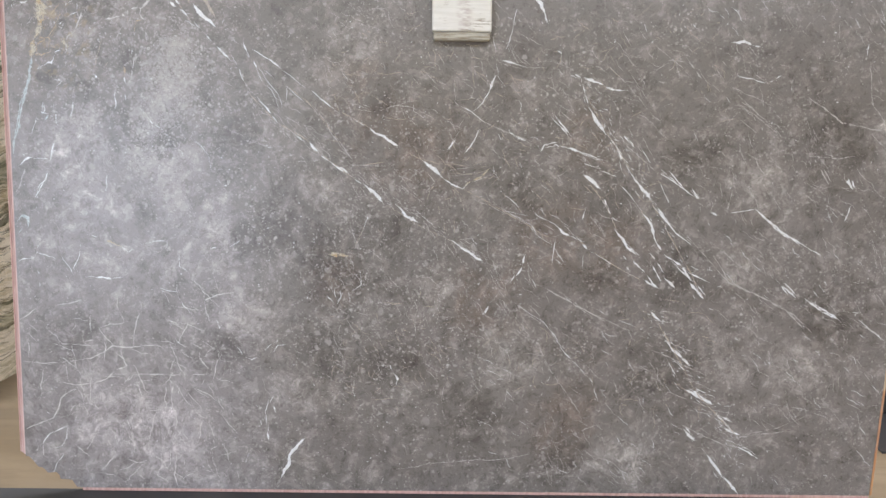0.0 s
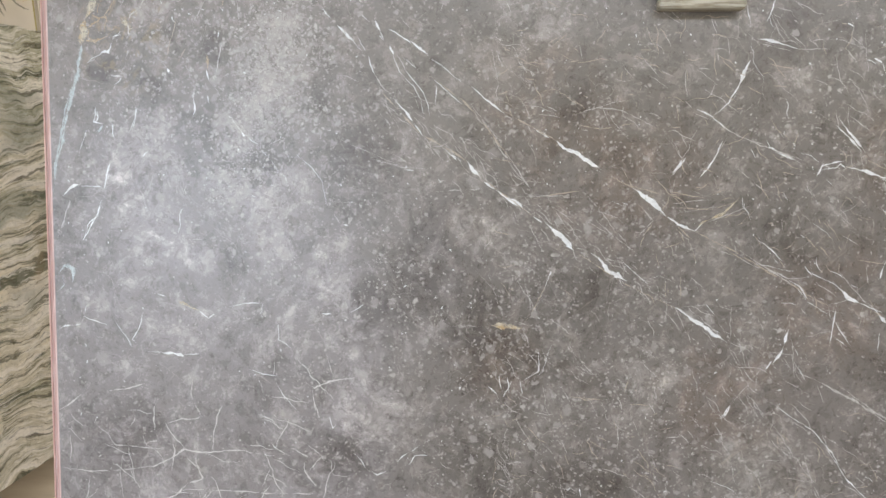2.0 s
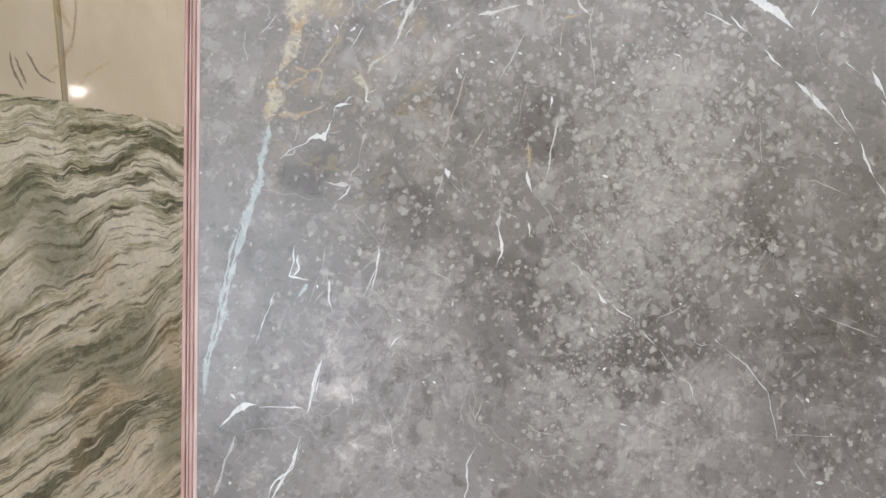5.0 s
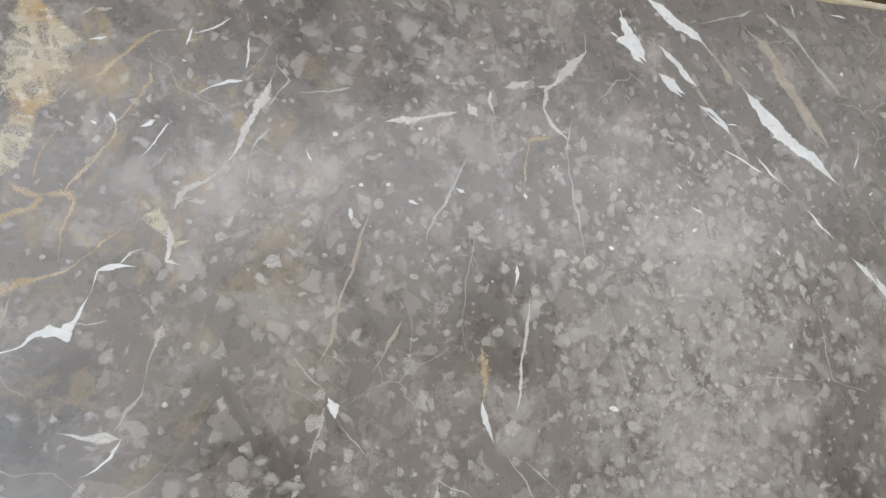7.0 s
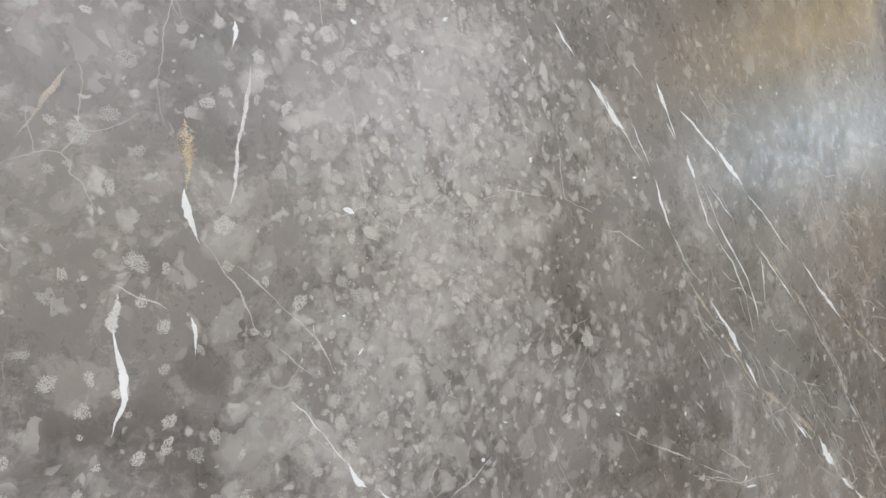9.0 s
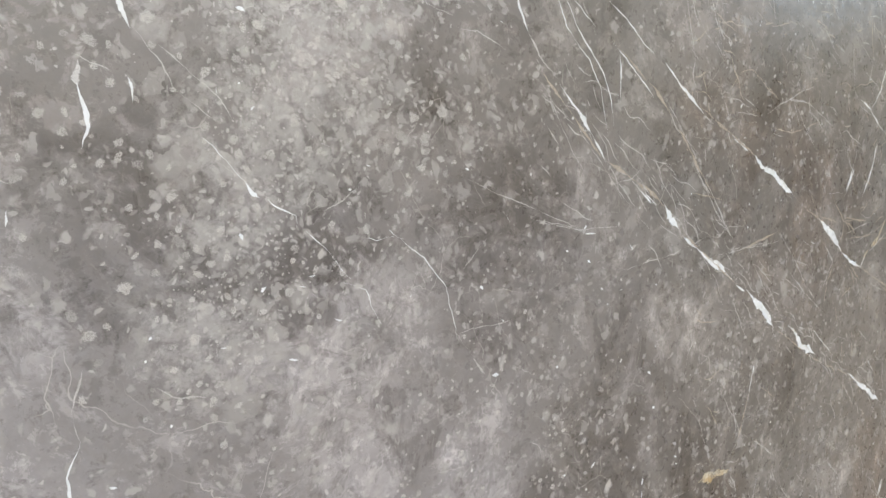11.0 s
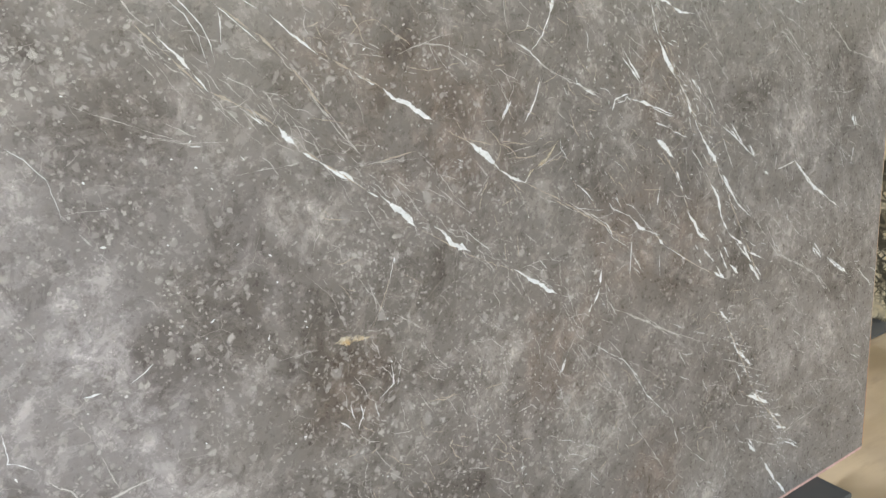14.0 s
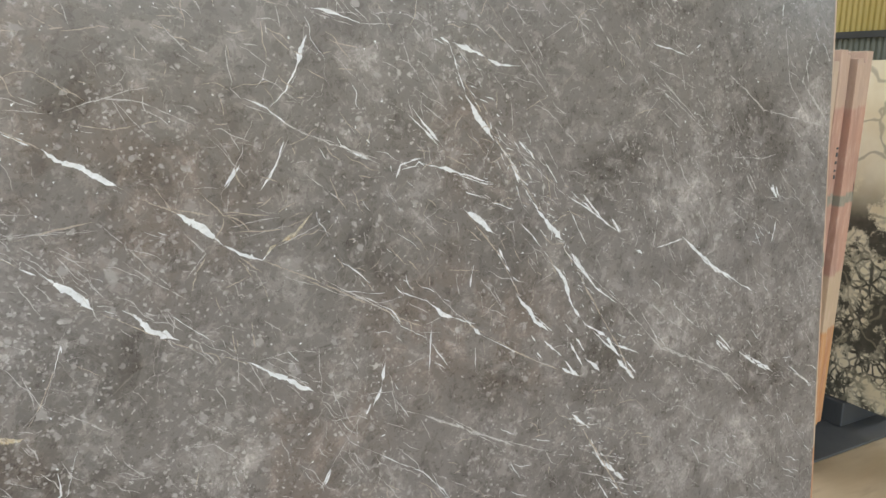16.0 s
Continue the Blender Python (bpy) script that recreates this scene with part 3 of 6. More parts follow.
wall("wall_north", pose(W, N, 0), E - W)
wall("wall_east", pose(E, N, 0, 0, 0, -90), N - S, ((11.0, 12.8, 3.45, 4.5),))
wall("wall_south", pose(E, S, 0, 0, 0, 180), E - W, ((11.8, 16.2, 0.0, 4.2),))
wall("wall_west", pose(W, S, 0, 0, 0, 90), N - S)

# ---- the grey slab ----
slab = thing("marble_slab", STAND, "honed grey marble slab with white veins, leaning on its rack", "stone slab")
L0, R0, R1, TOPZ = -1.452, 1.558, 1.651, 1.775
outline = (ragged((L0, 0.115), (L0 + 0.03, 0.105), 0.012, 0.006, 1.0) + ragged((L0 + 0.035, 0.085), (L0 + 0.19, 0.0), 0.012, 0.014, 2.0)
           + [(L0 + 0.19, 0.0), (R0, 0.0)] + ragged((R0, 0.0), (R1, TOPZ), 0.05, 0.002, 3.0) + ragged((R1, TOPZ), (L0, TOPZ), 0.03, 0.004, 4.0) + [(L0, TOPZ)])
part("body", plate(outline, 0.0, 0.02), GREY, slab)


VEINS = 0


def vein(mat, *points, on=None):
    """A filled crack in the face: places along the slab and up it, in metres, each with its width in millimetres."""
    global VEINS
    VEINS += 1
    seed = VEINS * 1.37
    host = on or slab
    pts = []
    for (x0, z0, w0), (x1, z1, w1) in zip(points, points[1:]):
        n = max(2, int(math.dist((x0, z0), (x1, z1)) / 0.002))
        pts += [(x0 + (x1 - x0) * i / n, z0 + (z1 - z0) * i / n, w0 + (w1 - w0) * (i / n) ** 2 * (3 - 2 * i / n)) for i in range(n)]
    pts.append(points[-1])
    bm = bmesh.new()
    uvs = bm.loops.layers.uv.new("across")
    y = -0.00003 - VEINS * 1e-7
    most = max(p[2] for p in points)
    faint = mat is HAIR or mat is TAN
    # a few loose slivers beside a wide one far from the fresh end
    strands = [pts]
    if mat is CALCITE and most > 5 and not on and points[0][0] > -0.3:
        for k in range(random.randint(0, 2)):
            i = random.randrange(max(1, len(pts) - 4))
            off, up = random.uniform(-1, 1) * (0.004 + most * 0.0008), random.uniform(-1, 1) * (0.004 + most * 0.0008)
            strands.append([(x + off, z + up, random.uniform(0.6, 1.3)) for x, z, _ in pts[i:i + random.randint(4, 10)]])
    for n, line in enumerate(strands):
        rows, total, seed = [], len(line) - 1, seed + 5.1
        ends = min(max(2.0, 0.2 * total), 14.0)
        for i, (x, z, w) in enumerate(line):
            k = 2 + int(0.7 * w)
            a, b = line[max(0, i - k)], line[min(total, i + k)]
            d = Vector((b[0] - a[0], b[1] - a[1]))
            d = d.normalized() if d.length else Vector((1, 0))
            side = Vector((-d.y, d.x))
            h = w * (0.00050 if mat is CALCITE else 0.00058) * min(1.0, 0.1 + 0.9 * min(i, total - i) / ends)
            bend = (noise.noise((i * 0.05, seed, 0)) * min(0.005, 0.0022 + w * 0.0001) + noise.noise((i * 0.17, seed, 3)) * 0.0014 + noise.noise((i * 0.5, seed, 5)) * 0.0005)
            thin = 1.0 if w > 11 else max(0.06, 1 + (2.2 if faint else 1.9) * noise.noise((i * 0.09, seed, 29)))
            left, right = (h * thin * (1 + 0.55 * noise.noise((i * 0.10, seed, e)) + 0.25 * noise.noise((i * 0.35, seed, e + 2)) + 0.08 * noise.noise((i * 1.1, seed, e + 4))) for e in (11, 37))
            c = Vector((x, z)) + side * bend
            p, q = c + side * max(0.0001, left), c - side * max(0.0001, right)
            rows.append((bm.verts.new((p.x, y - n * 3e-8, p.y)), bm.verts.new((q.x, y - n * 3e-8, q.y))))
        for (a, b), (c, d) in zip(rows, rows[1:]):
            for loop, u in zip(bm.faces.new((a, b, d, c)).loops, (0, 1, 1, 0)):
                loop[uvs].uv = (u, 0.5)
    return part("vein", bm, mat, host)


# veins of the slab
vein(ICE, (-1.394, 1.401, 5.2), (-1.417, 1.327, 4.4), (-1.429, 1.266, 6.4), (-1.442, 1.216, 9.7), (-1.449, 1.147, 3.7))
vein(CALCITE, (-1.426, 1.135, 2.8), (-1.403, 1.160, 8.5), (-1.380, 1.164, 2.1))
vein(CALCITE, (-1.380, 1.161, 1.4), (-1.335, 1.161, 2.8), (-1.320, 1.155, 9.7))
vein(CALCITE, (-1.318, 1.165, 3.7), (-1.310, 1.211, 2.1))
vein(CALCITE, (-1.329, 1.118, 2.8), (-1.342, 1.092, 3.7), (-1.376, 1.029, 2.1))
vein(CALCITE, (-1.337, 1.352, 3.7), (-1.345, 1.315, 2.8), (-1.319, 1.309, 2.1))
vein(HAIR, (-1.299, 1.328, 1.9), (-1.297, 1.279, 1.2))
vein(CALCITE, (-1.237, 1.353, 1.5), (-1.241, 1.325, 1.8), (-1.252, 1.297, 1.0), (-1.258, 1.288, 0.8))
vein(CALCITE, (-1.226, 1.349, 1.5), (-1.228, 1.341, 1.0))
vein(ICE, (-1.335, 1.344, 3.4), (-1.330, 1.330, 2.5), (-1.340, 1.317, 2.0), (-1.344, 1.304, 1.0))
vein(ICE, (-1.324, 1.307, 2.8), (-1.332, 1.297, 3.9), (-1.337, 1.290, 2.0))
vein(CALCITE, (-1.301, 1.305, 1.2), (-1.297, 1.309, 1.5), (-1.295, 1.282, 1.7))
vein(HAIR, (-1.300, 1.352, 1.8), (-1.306, 1.323, 1.1), (-1.320, 1.283, 0.9))
vein(HAIR, (-1.314, 1.283, 0.9), (-1.303, 1.296, 1.1))
vein(HAIR, (-1.223, 1.393, 0.9), (-1.234, 1.371, 0.9), (-1.250, 1.335, 0.8))
vein(CALCITE, (-0.943, 1.715, 9.1), (-0.930, 1.707, 13.0), (-0.923, 1.696, 6.9), (-0.917, 1.691, 1.5))
vein(CALCITE, (-0.902, 1.709, 2.1), (-0.888, 1.691, 5.8), (-0.874, 1.673, 2.1))
vein(CALCITE, (-0.905, 1.685, 3.1), (-0.895, 1.674, 3.4), (-0.886, 1.667, 2.1))
vein(CALCITE, (-0.875, 1.662, 1.8), (-0.859, 1.650, 3.9), (-0.848, 1.640, 3.1))
vein(TAN, (-0.859, 1.716, 1.5), (-0.845, 1.694, 1.5), (-0.841, 1.679, 1.5))
vein(CALCITE, (-0.832, 1.684, 1.5), (-0.817, 1.667, 8.1), (-0.805, 1.651, 6.9), (-0.797, 1.643, 14.5), (-0.786, 1.631, 14.5), (-0.771, 1.617, 5.8), (-0.753, 1.602, 1.5))
vein(TAN, (-0.846, 1.636, 1.5), (-0.834, 1.616, 1.2))
vein(CALCITE, (-0.828, 1.621, 1.5), (-0.815, 1.606, 3.4), (-0.799, 1.592, 1.5))
vein(CALCITE, (-0.788, 1.580, 1.5), (-0.778, 1.569, 3.1), (-0.766, 1.557, 1.2))
vein(CALCITE, (-0.752, 1.543, 1.5), (-0.738, 1.526, 5.2), (-0.723, 1.507, 5.0))
vein(CALCITE, (-0.733, 1.527, 4.7), (-0.722, 1.515, 4.3), (-0.712, 1.506, 2.1))
vein(HAIR, (-0.760, 1.718, 1.1), (-0.745, 1.699, 1.4), (-0.732, 1.681, 1.1))
vein(HAIR, (-0.785, 1.684, 1.7), (-0.775, 1.656, 1.7), (-0.761, 1.634, 1.6))
vein(CALCITE, (-0.721, 1.645, 1.2), (-0.726, 1.629, 2.5), (-0.733, 1.617, 1.2))
vein(CALCITE, (-0.902, 1.594, 2.4), (-0.898, 1.589, 3.1))
vein(CALCITE, (-0.892, 1.599, 2.4), (-0.891, 1.593, 2.7))
vein(CALCITE, (-0.892, 1.576, 2.9), (-0.882, 1.570, 3.7))
vein(CALCITE, (-0.822, 1.546, 2.7), (-0.819, 1.542, 3.7))
vein(CALCITE, (-0.695, 1.565, 1.9), (-0.683, 1.555, 3.3), (-0.668, 1.545, 1.3))
vein(CALCITE, (-0.665, 1.555, 1.3), (-0.653, 1.536, 6.5), (-0.643, 1.507, 2.6))
vein(CALCITE, (-0.633, 1.534, 2.7), (-0.619, 1.526, 3.2), (-0.599, 1.514, 2.1))
vein(CALCITE, (-0.628, 1.495, 3.1), (-0.620, 1.474, 4.4))
vein(CALCITE, (-0.582, 1.506, 2.1), (-0.560, 1.490, 3.3), (-0.540, 1.474, 2.9))
vein(CALCITE, (-0.718, 1.511, 1.5), (-0.705, 1.495, 1.2), (-0.685, 1.475, 1.2))
vein(CALCITE, (-0.704, 1.513, 1.2), (-0.683, 1.480, 1.2))
vein(CALCITE, (-0.680, 1.471, 1.8), (-0.672, 1.450, 4.9), (-0.663, 1.429, 1.9))
vein(HAIR, (-0.663, 1.429, 1.7), (-0.649, 1.405, 1.4), (-0.618, 1.377, 1.5))
vein(CALCITE, (-0.621, 1.378, 1.7), (-0.582, 1.335, 5.2), (-0.549, 1.289, 3.4))
vein(HAIR, (-0.549, 1.289, 1.6), (-0.515, 1.272, 3.2), (-0.475, 1.242, 1.8))
vein(CALCITE, (-0.480, 1.246, 1.6), (-0.459, 1.230, 2.4))
vein(HAIR, (-0.580, 1.465, 0.9), (-0.560, 1.429, 1.0))
vein(CALCITE, (-0.653, 1.521, 2.9), (-0.643, 1.506, 2.3))
vein(CALCITE, (-0.629, 1.492, 5.4), (-0.621, 1.474, 2.6))
vein(CALCITE, (-0.621, 1.474, 1.7), (-0.605, 1.437, 2.0), (-0.572, 1.402, 2.1), (-0.553, 1.370, 1.4), (-0.546, 1.321, 1.1))
vein(CALCITE, (-0.610, 1.472, 1.3), (-0.583, 1.428, 1.7), (-0.550, 1.389, 1.8), (-0.538, 1.359, 1.5), (-0.533, 1.329, 1.1))
vein(CALCITE, (-0.598, 1.469, 1.4), (-0.560, 1.439, 1.1))
vein(CALCITE, (-0.618, 1.526, 3.4), (-0.594, 1.512, 3.2), (-0.577, 1.501, 2.1))
vein(CALCITE, (-0.581, 1.503, 2.1), (-0.558, 1.487, 4.9), (-0.542, 1.474, 2.2), (-0.475, 1.424, 2.0), (-0.456, 1.413, 1.2))
vein(CALCITE, (-0.534, 1.425, 1.5), (-0.513, 1.408, 2.3), (-0.459, 1.361, 2.0))
vein(CALCITE, (-0.520, 1.409, 1.9), (-0.521, 1.356, 1.5))
vein(CALCITE, (-0.438, 1.403, 2.5), (-0.399, 1.370, 6.4), (-0.358, 1.339, 2.7))
vein(HAIR, (-0.358, 1.337, 2.8), (-0.338, 1.327, 4.0))
vein(HAIR, (-0.441, 1.363, 1.1), (-0.369, 1.274, 1.6), (-0.299, 1.171, 1.7))
vein(HAIR, (-0.436, 1.357, 1.1), (-0.416, 1.321, 1.1), (-0.368, 1.287, 1.2))
vein(CALCITE, (-0.291, 1.305, 1.9), (-0.258, 1.287, 3.1))
vein(HAIR, (-0.580, 1.312, 0.9), (-0.503, 1.228, 1.0), (-0.473, 1.201, 0.8))
vein(CALCITE, (-0.243, 1.282, 3.3), (-0.221, 1.264, 10.8), (-0.192, 1.251, 12.3), (-0.157, 1.227, 12.8), (-0.136, 1.216, 2.8))
vein(CALCITE, (-0.297, 1.311, 2.0), (-0.263, 1.294, 3.2))
vein(CALCITE, (-0.066, 1.175, 1.8), (-0.052, 1.169, 4.7), (-0.017, 1.140, 17.3), (0.016, 1.111, 5.0))
vein(CALCITE, (0.016, 1.110, 4.0), (0.051, 1.090, 7.2), (0.078, 1.078, 4.3))
vein(CALCITE, (0.078, 1.078, 4.3), (0.096, 1.097, 3.4))
vein(HAIR, (0.096, 1.097, 1.6), (0.156, 1.120, 2.2), (0.200, 1.138, 1.7))
vein(HAIR, (-0.051, 1.141, 1.6), (-0.018, 1.101, 2.7), (-0.053, 1.058, 2.2))
vein(CALCITE, (-0.110, 1.145, 3.7), (-0.094, 1.137, 11.0), (-0.083, 1.133, 2.4))
vein(CALCITE, (-0.489, 1.252, 1.8), (-0.469, 1.232, 3.3))
vein(CALCITE, (-0.444, 1.231, 2.8), (-0.428, 1.210, 13.2), (-0.415, 1.196, 2.4))
vein(CALCITE, (-0.405, 1.186, 2.4), (-0.393, 1.178, 5.8), (-0.379, 1.169, 2.5))
vein(CALCITE, (-0.379, 1.169, 2.5), (-0.360, 1.154, 6.0), (-0.334, 1.138, 15.4), (-0.297, 1.115, 2.6))
vein(CALCITE, (-0.289, 1.105, 3.3), (-0.268, 1.093, 3.3))
vein(CALCITE, (-0.264, 1.096, 3.3), (-0.228, 1.064, 16.5), (-0.185, 1.020, 5.4))
vein(CALCITE, (-0.180, 1.027, 1.6), (-0.159, 1.012, 2.0))
vein(CALCITE, (-0.154, 1.023, 3.7), (-0.135, 1.010, 7.6), (-0.116, 0.984, 15.1), (-0.071, 0.959, 4.0))
vein(CALCITE, (-0.082, 1.004, 1.3), (-0.043, 0.971, 1.8), (-0.010, 0.944, 1.4))
vein(CALCITE, (0.039, 0.903, 4.3), (0.093, 0.867, 12.1), (0.134, 0.840, 5.8), (0.165, 0.821, 2.1))
vein(HAIR, (0.055, 0.903, 1.3), (0.125, 0.910, 1.3), (0.175, 0.898, 1.0))
vein(HAIR, (0.165, 0.817, 1.4), (0.215, 0.719, 1.4), (0.366, 0.620, 1.2))
vein(HAIR, (-0.389, 1.280, 1.7), (-0.333, 1.222, 2.3), (-0.304, 1.176, 1.9))
vein(HAIR, (-0.174, 1.165, 1.5), (-0.070, 1.043, 2.2))
vein(HAIR, (-0.525, 1.160, 1.2), (-0.425, 1.166, 1.3), (-0.352, 1.181, 1.4))
vein(HAIR, (-0.337, 1.152, 1.4), (-0.176, 1.152, 1.5))
vein(HAIR, (-0.666, 1.234, 1.0), (-0.599, 1.215, 1.1), (-0.525, 1.212, 1.2))
vein(CALCITE, (0.185, 1.463, 6.2), (0.174, 1.439, 12.5), (0.160, 1.402, 3.3), (0.141, 1.370, 3.3), (0.112, 1.341, 4.1))
vein(CALCITE, (0.067, 1.356, 2.4), (0.105, 1.339, 3.2), (0.145, 1.305, 2.6))
vein(HAIR, (0.145, 1.305, 2.0), (0.225, 1.271, 2.7), (0.313, 1.242, 1.8))
vein(CALCITE, (0.232, 1.271, 5.5), (0.283, 1.250, 4.6))
vein(CALCITE, (0.397, 1.242, 6.2), (0.352, 1.231, 2.9), (0.340, 1.208, 6.0))
vein(CALCITE, (0.396, 1.233, 2.9), (0.451, 1.218, 5.2), (0.566, 1.181, 2.4))
vein(HAIR, (0.141, 1.291, 1.6), (0.110, 1.233, 1.6), (0.081, 1.207, 2.0))
vein(CALCITE, (0.051, 1.245, 4.9), (0.026, 1.207, 3.2))
vein(HAIR, (0.164, 1.225, 1.6), (0.225, 1.176, 2.2), (0.284, 1.156, 1.8))
vein(CALCITE, (0.453, 1.468, 4.9), (0.469, 1.458, 3.9))
vein(CALCITE, (0.476, 1.460, 5.0), (0.500, 1.451, 16.2), (0.533, 1.440, 5.2), (0.580, 1.419, 6.7), (0.633, 1.417, 4.3))
vein(CALCITE, (0.469, 1.457, 2.9), (0.484, 1.404, 3.1), (0.502, 1.359, 3.1))
vein(CALCITE, (0.499, 1.361, 5.2), (0.535, 1.307, 20.6), (0.563, 1.272, 5.5))
vein(CALCITE, (0.563, 1.272, 3.2), (0.597, 1.235, 3.3))
vein(CALCITE, (0.592, 1.240, 4.4), (0.615, 1.203, 16.5), (0.631, 1.174, 3.4))
vein(CALCITE, (0.633, 1.170, 2.5), (0.665, 1.121, 3.4))
vein(CALCITE, (0.661, 1.124, 4.7), (0.700, 1.081, 14.8), (0.728, 1.053, 6.4))
vein(CALCITE, (0.728, 1.053, 3.7), (0.778, 0.984, 6.7), (0.803, 0.948, 3.9))
vein(HAIR, (0.740, 1.019, 2.2), (0.882, 0.895, 2.5))
vein(CALCITE, (0.484, 1.139, 5.4), (0.517, 1.115, 18.6), (0.555, 1.079, 8.5))
vein(CALCITE, (0.557, 1.047, 5.8), (0.589, 0.999, 7.4))
vein(CALCITE, (0.589, 0.990, 1.9), (0.607, 0.961, 3.3))
vein(CALCITE, (0.607, 0.946, 4.7), (0.653, 0.886, 16.4), (0.681, 0.860, 6.5))
vein(CALCITE, (0.686, 1.014, 4.9), (0.728, 0.972, 11.6), (0.748, 0.906, 6.7), (0.788, 0.854, 5.4))
vein(CALCITE, (0.779, 0.865, 6.9), (0.846, 0.818, 11.0), (0.880, 0.767, 11.2))
vein(CALCITE, (0.873, 0.765, 5.7), (0.925, 0.710, 13.9))
vein(CALCITE, (0.782, 0.782, 5.4), (0.821, 0.748, 8.9))
vein(CALCITE, (0.672, 0.841, 3.7), (0.717, 0.798, 6.7))
vein(CALCITE, (0.695, 0.784, 5.2), (0.748, 0.748, 6.9))
vein(CALCITE, (0.741, 0.825, 5.2), (0.772, 0.767, 7.0))
vein(CALCITE, (0.391, 0.970, 4.1), (0.428, 0.935, 13.2), (0.473, 0.912, 4.4))
vein(CALCITE, (0.473, 0.919, 5.7), (0.512, 0.878, 12.3))
vein(CALCITE, (0.512, 0.878, 1.9), (0.602, 0.824, 3.4))
vein(HAIR, (0.602, 0.824, 2.2), (0.701, 0.772, 2.3))
vein(CALCITE, (0.402, 0.920, 3.7), (0.390, 0.817, 1.8))
vein(CALCITE, (0.395, 0.885, 2.4), (0.439, 0.820, 1.3))
vein(CALCITE, (0.298, 0.858, 4.0), (0.289, 0.815, 9.1), (0.267, 0.774, 4.0))
vein(CALCITE, (0.264, 0.783, 4.0), (0.252, 0.764, 9.1))
vein(CALCITE, (0.177, 0.675, 3.4), (0.155, 0.644, 2.1))
vein(CALCITE, (0.305, 0.963, 2.2), (0.335, 0.927, 2.9))
vein(HAIR, (0.205, 1.005, 1.4), (0.296, 0.974, 1.9), (0.345, 0.979, 1.5))
vein(HAIR, (0.178, 1.038, 1.3), (0.257, 0.986, 1.8), (0.334, 0.943, 1.5))
vein(CALCITE, (0.322, 1.007, 1.2), (0.345, 0.981, 3.5))
vein(HAIR, (0.635, 1.477, 2.0), (0.713, 1.367, 2.0))
vein(CALCITE, (0.380, 1.337, 2.9), (0.445, 1.262, 5.2))
vein(CALCITE, (0.633, 1.264, 3.3), (0.661, 1.227, 4.6))
vein(CALCITE, (0.782, 1.148, 3.7), (0.837, 1.090, 5.2))
vein(CALCITE, (0.865, 1.090, 3.9), (0.891, 1.056, 5.4))
vein(CALCITE, (1.082, 1.028, 6.0), (1.186, 0.942, 8.3), (1.251, 0.899, 4.9))
vein(HAIR, (1.047, 1.253, 3.4), (1.092, 1.167, 3.5), (1.123, 1.128, 2.7))
vein(HAIR, (0.941, 0.877, 2.6), (1.010, 0.771, 3.6))
vein(HAIR, (1.010, 0.771, 2.7), (1.203, 0.682, 4.1), (1.285, 0.604, 5.6))
vein(CALCITE, (1.196, 0.761, 4.9), (1.245, 0.716, 7.0))
vein(CALCITE, (1.277, 0.713, 5.2), (1.381, 0.646, 9.9))
vein(CALCITE, (1.470, 0.643, 5.8), (1.566, 0.570, 6.2))
vein(HAIR, (1.006, 1.066, 2.6), (0.984, 1.018, 1.8))
vein(CALCITE, (1.399, 1.132, 9.1), (1.412, 1.107, 7.0))
vein(HAIR, (1.541, 1.131, 3.3), (1.593, 1.060, 3.4))
vein(CALCITE, (0.741, 0.662, 4.4), (0.762, 0.639, 9.3), (0.791, 0.617, 5.7))
vein(CALCITE, (0.790, 0.583, 3.7), (0.817, 0.538, 8.3), (0.859, 0.496, 20.5))
vein(CALCITE, (0.859, 0.496, 13.2), (0.887, 0.475, 10.3))
vein(HAIR, (0.748, 0.525, 2.5), (0.868, 0.477, 3.6))
vein(CALCITE, (0.805, 0.495, 3.7), (0.843, 0.429, 3.9))
vein(CALCITE, (0.866, 0.386, 6.2), (0.930, 0.358, 16.7), (0.981, 0.328, 5.4))
vein(CALCITE, (0.981, 0.307, 5.5), (1.060, 0.225, 8.7))
vein(CALCITE, (1.017, 0.244, 8.5), (1.079, 0.219, 5.8))
vein(CALCITE, (1.060, 0.184, 5.8), (1.150, 0.135, 6.2))
vein(CALCITE, (0.879, 0.239, 9.3), (0.918, 0.196, 13.0))
vein(HAIR, (1.039, 0.208, 3.1), (1.243, 0.237, 3.4))
vein(HAIR, (0.864, 0.257, 2.8), (1.044, 0.172, 4.2))
vein(HAIR, (0.814, 0.375, 2.7), (0.960, 0.321, 4.0))
vein(HAIR, (0.730, 0.664, 2.4), (0.810, 0.661, 2.5))
vein(HAIR, (0.416, 0.729, 2.1), (0.524, 0.656, 3.0), (0.684, 0.587, 1.9))
vein(CREAM, (-0.381, 0.846, 10.1), (-0.349, 0.846, 10.6), (-0.312, 0.843, 13.0))
vein(HAIR, (-0.493, 0.843, 0.7), (-0.448, 0.843, 1.0), (-0.400, 0.844, 1.0))
vein(CALCITE, (-0.246, 0.978, 2.4), (-0.258, 0.941, 1.2))
vein(HAIR, (-0.258, 0.941, 1.1), (-0.278, 0.893, 0.8), (-0.308, 0.860, 0.8))
vein(HAIR, (-0.228, 0.912, 1.1), (-0.189, 0.920, 1.4))
vein(HAIR, (-0.249, 0.871, 1.4), (-0.203, 0.839, 1.4))
vein(CALCITE, (-0.304, 0.778, 1.5), (-0.270, 0.777, 2.4), (-0.267, 0.741, 2.0), (-0.303, 0.718, 1.6))
vein(CALCITE, (-0.362, 0.726, 2.8), (-0.356, 0.692, 2.4))
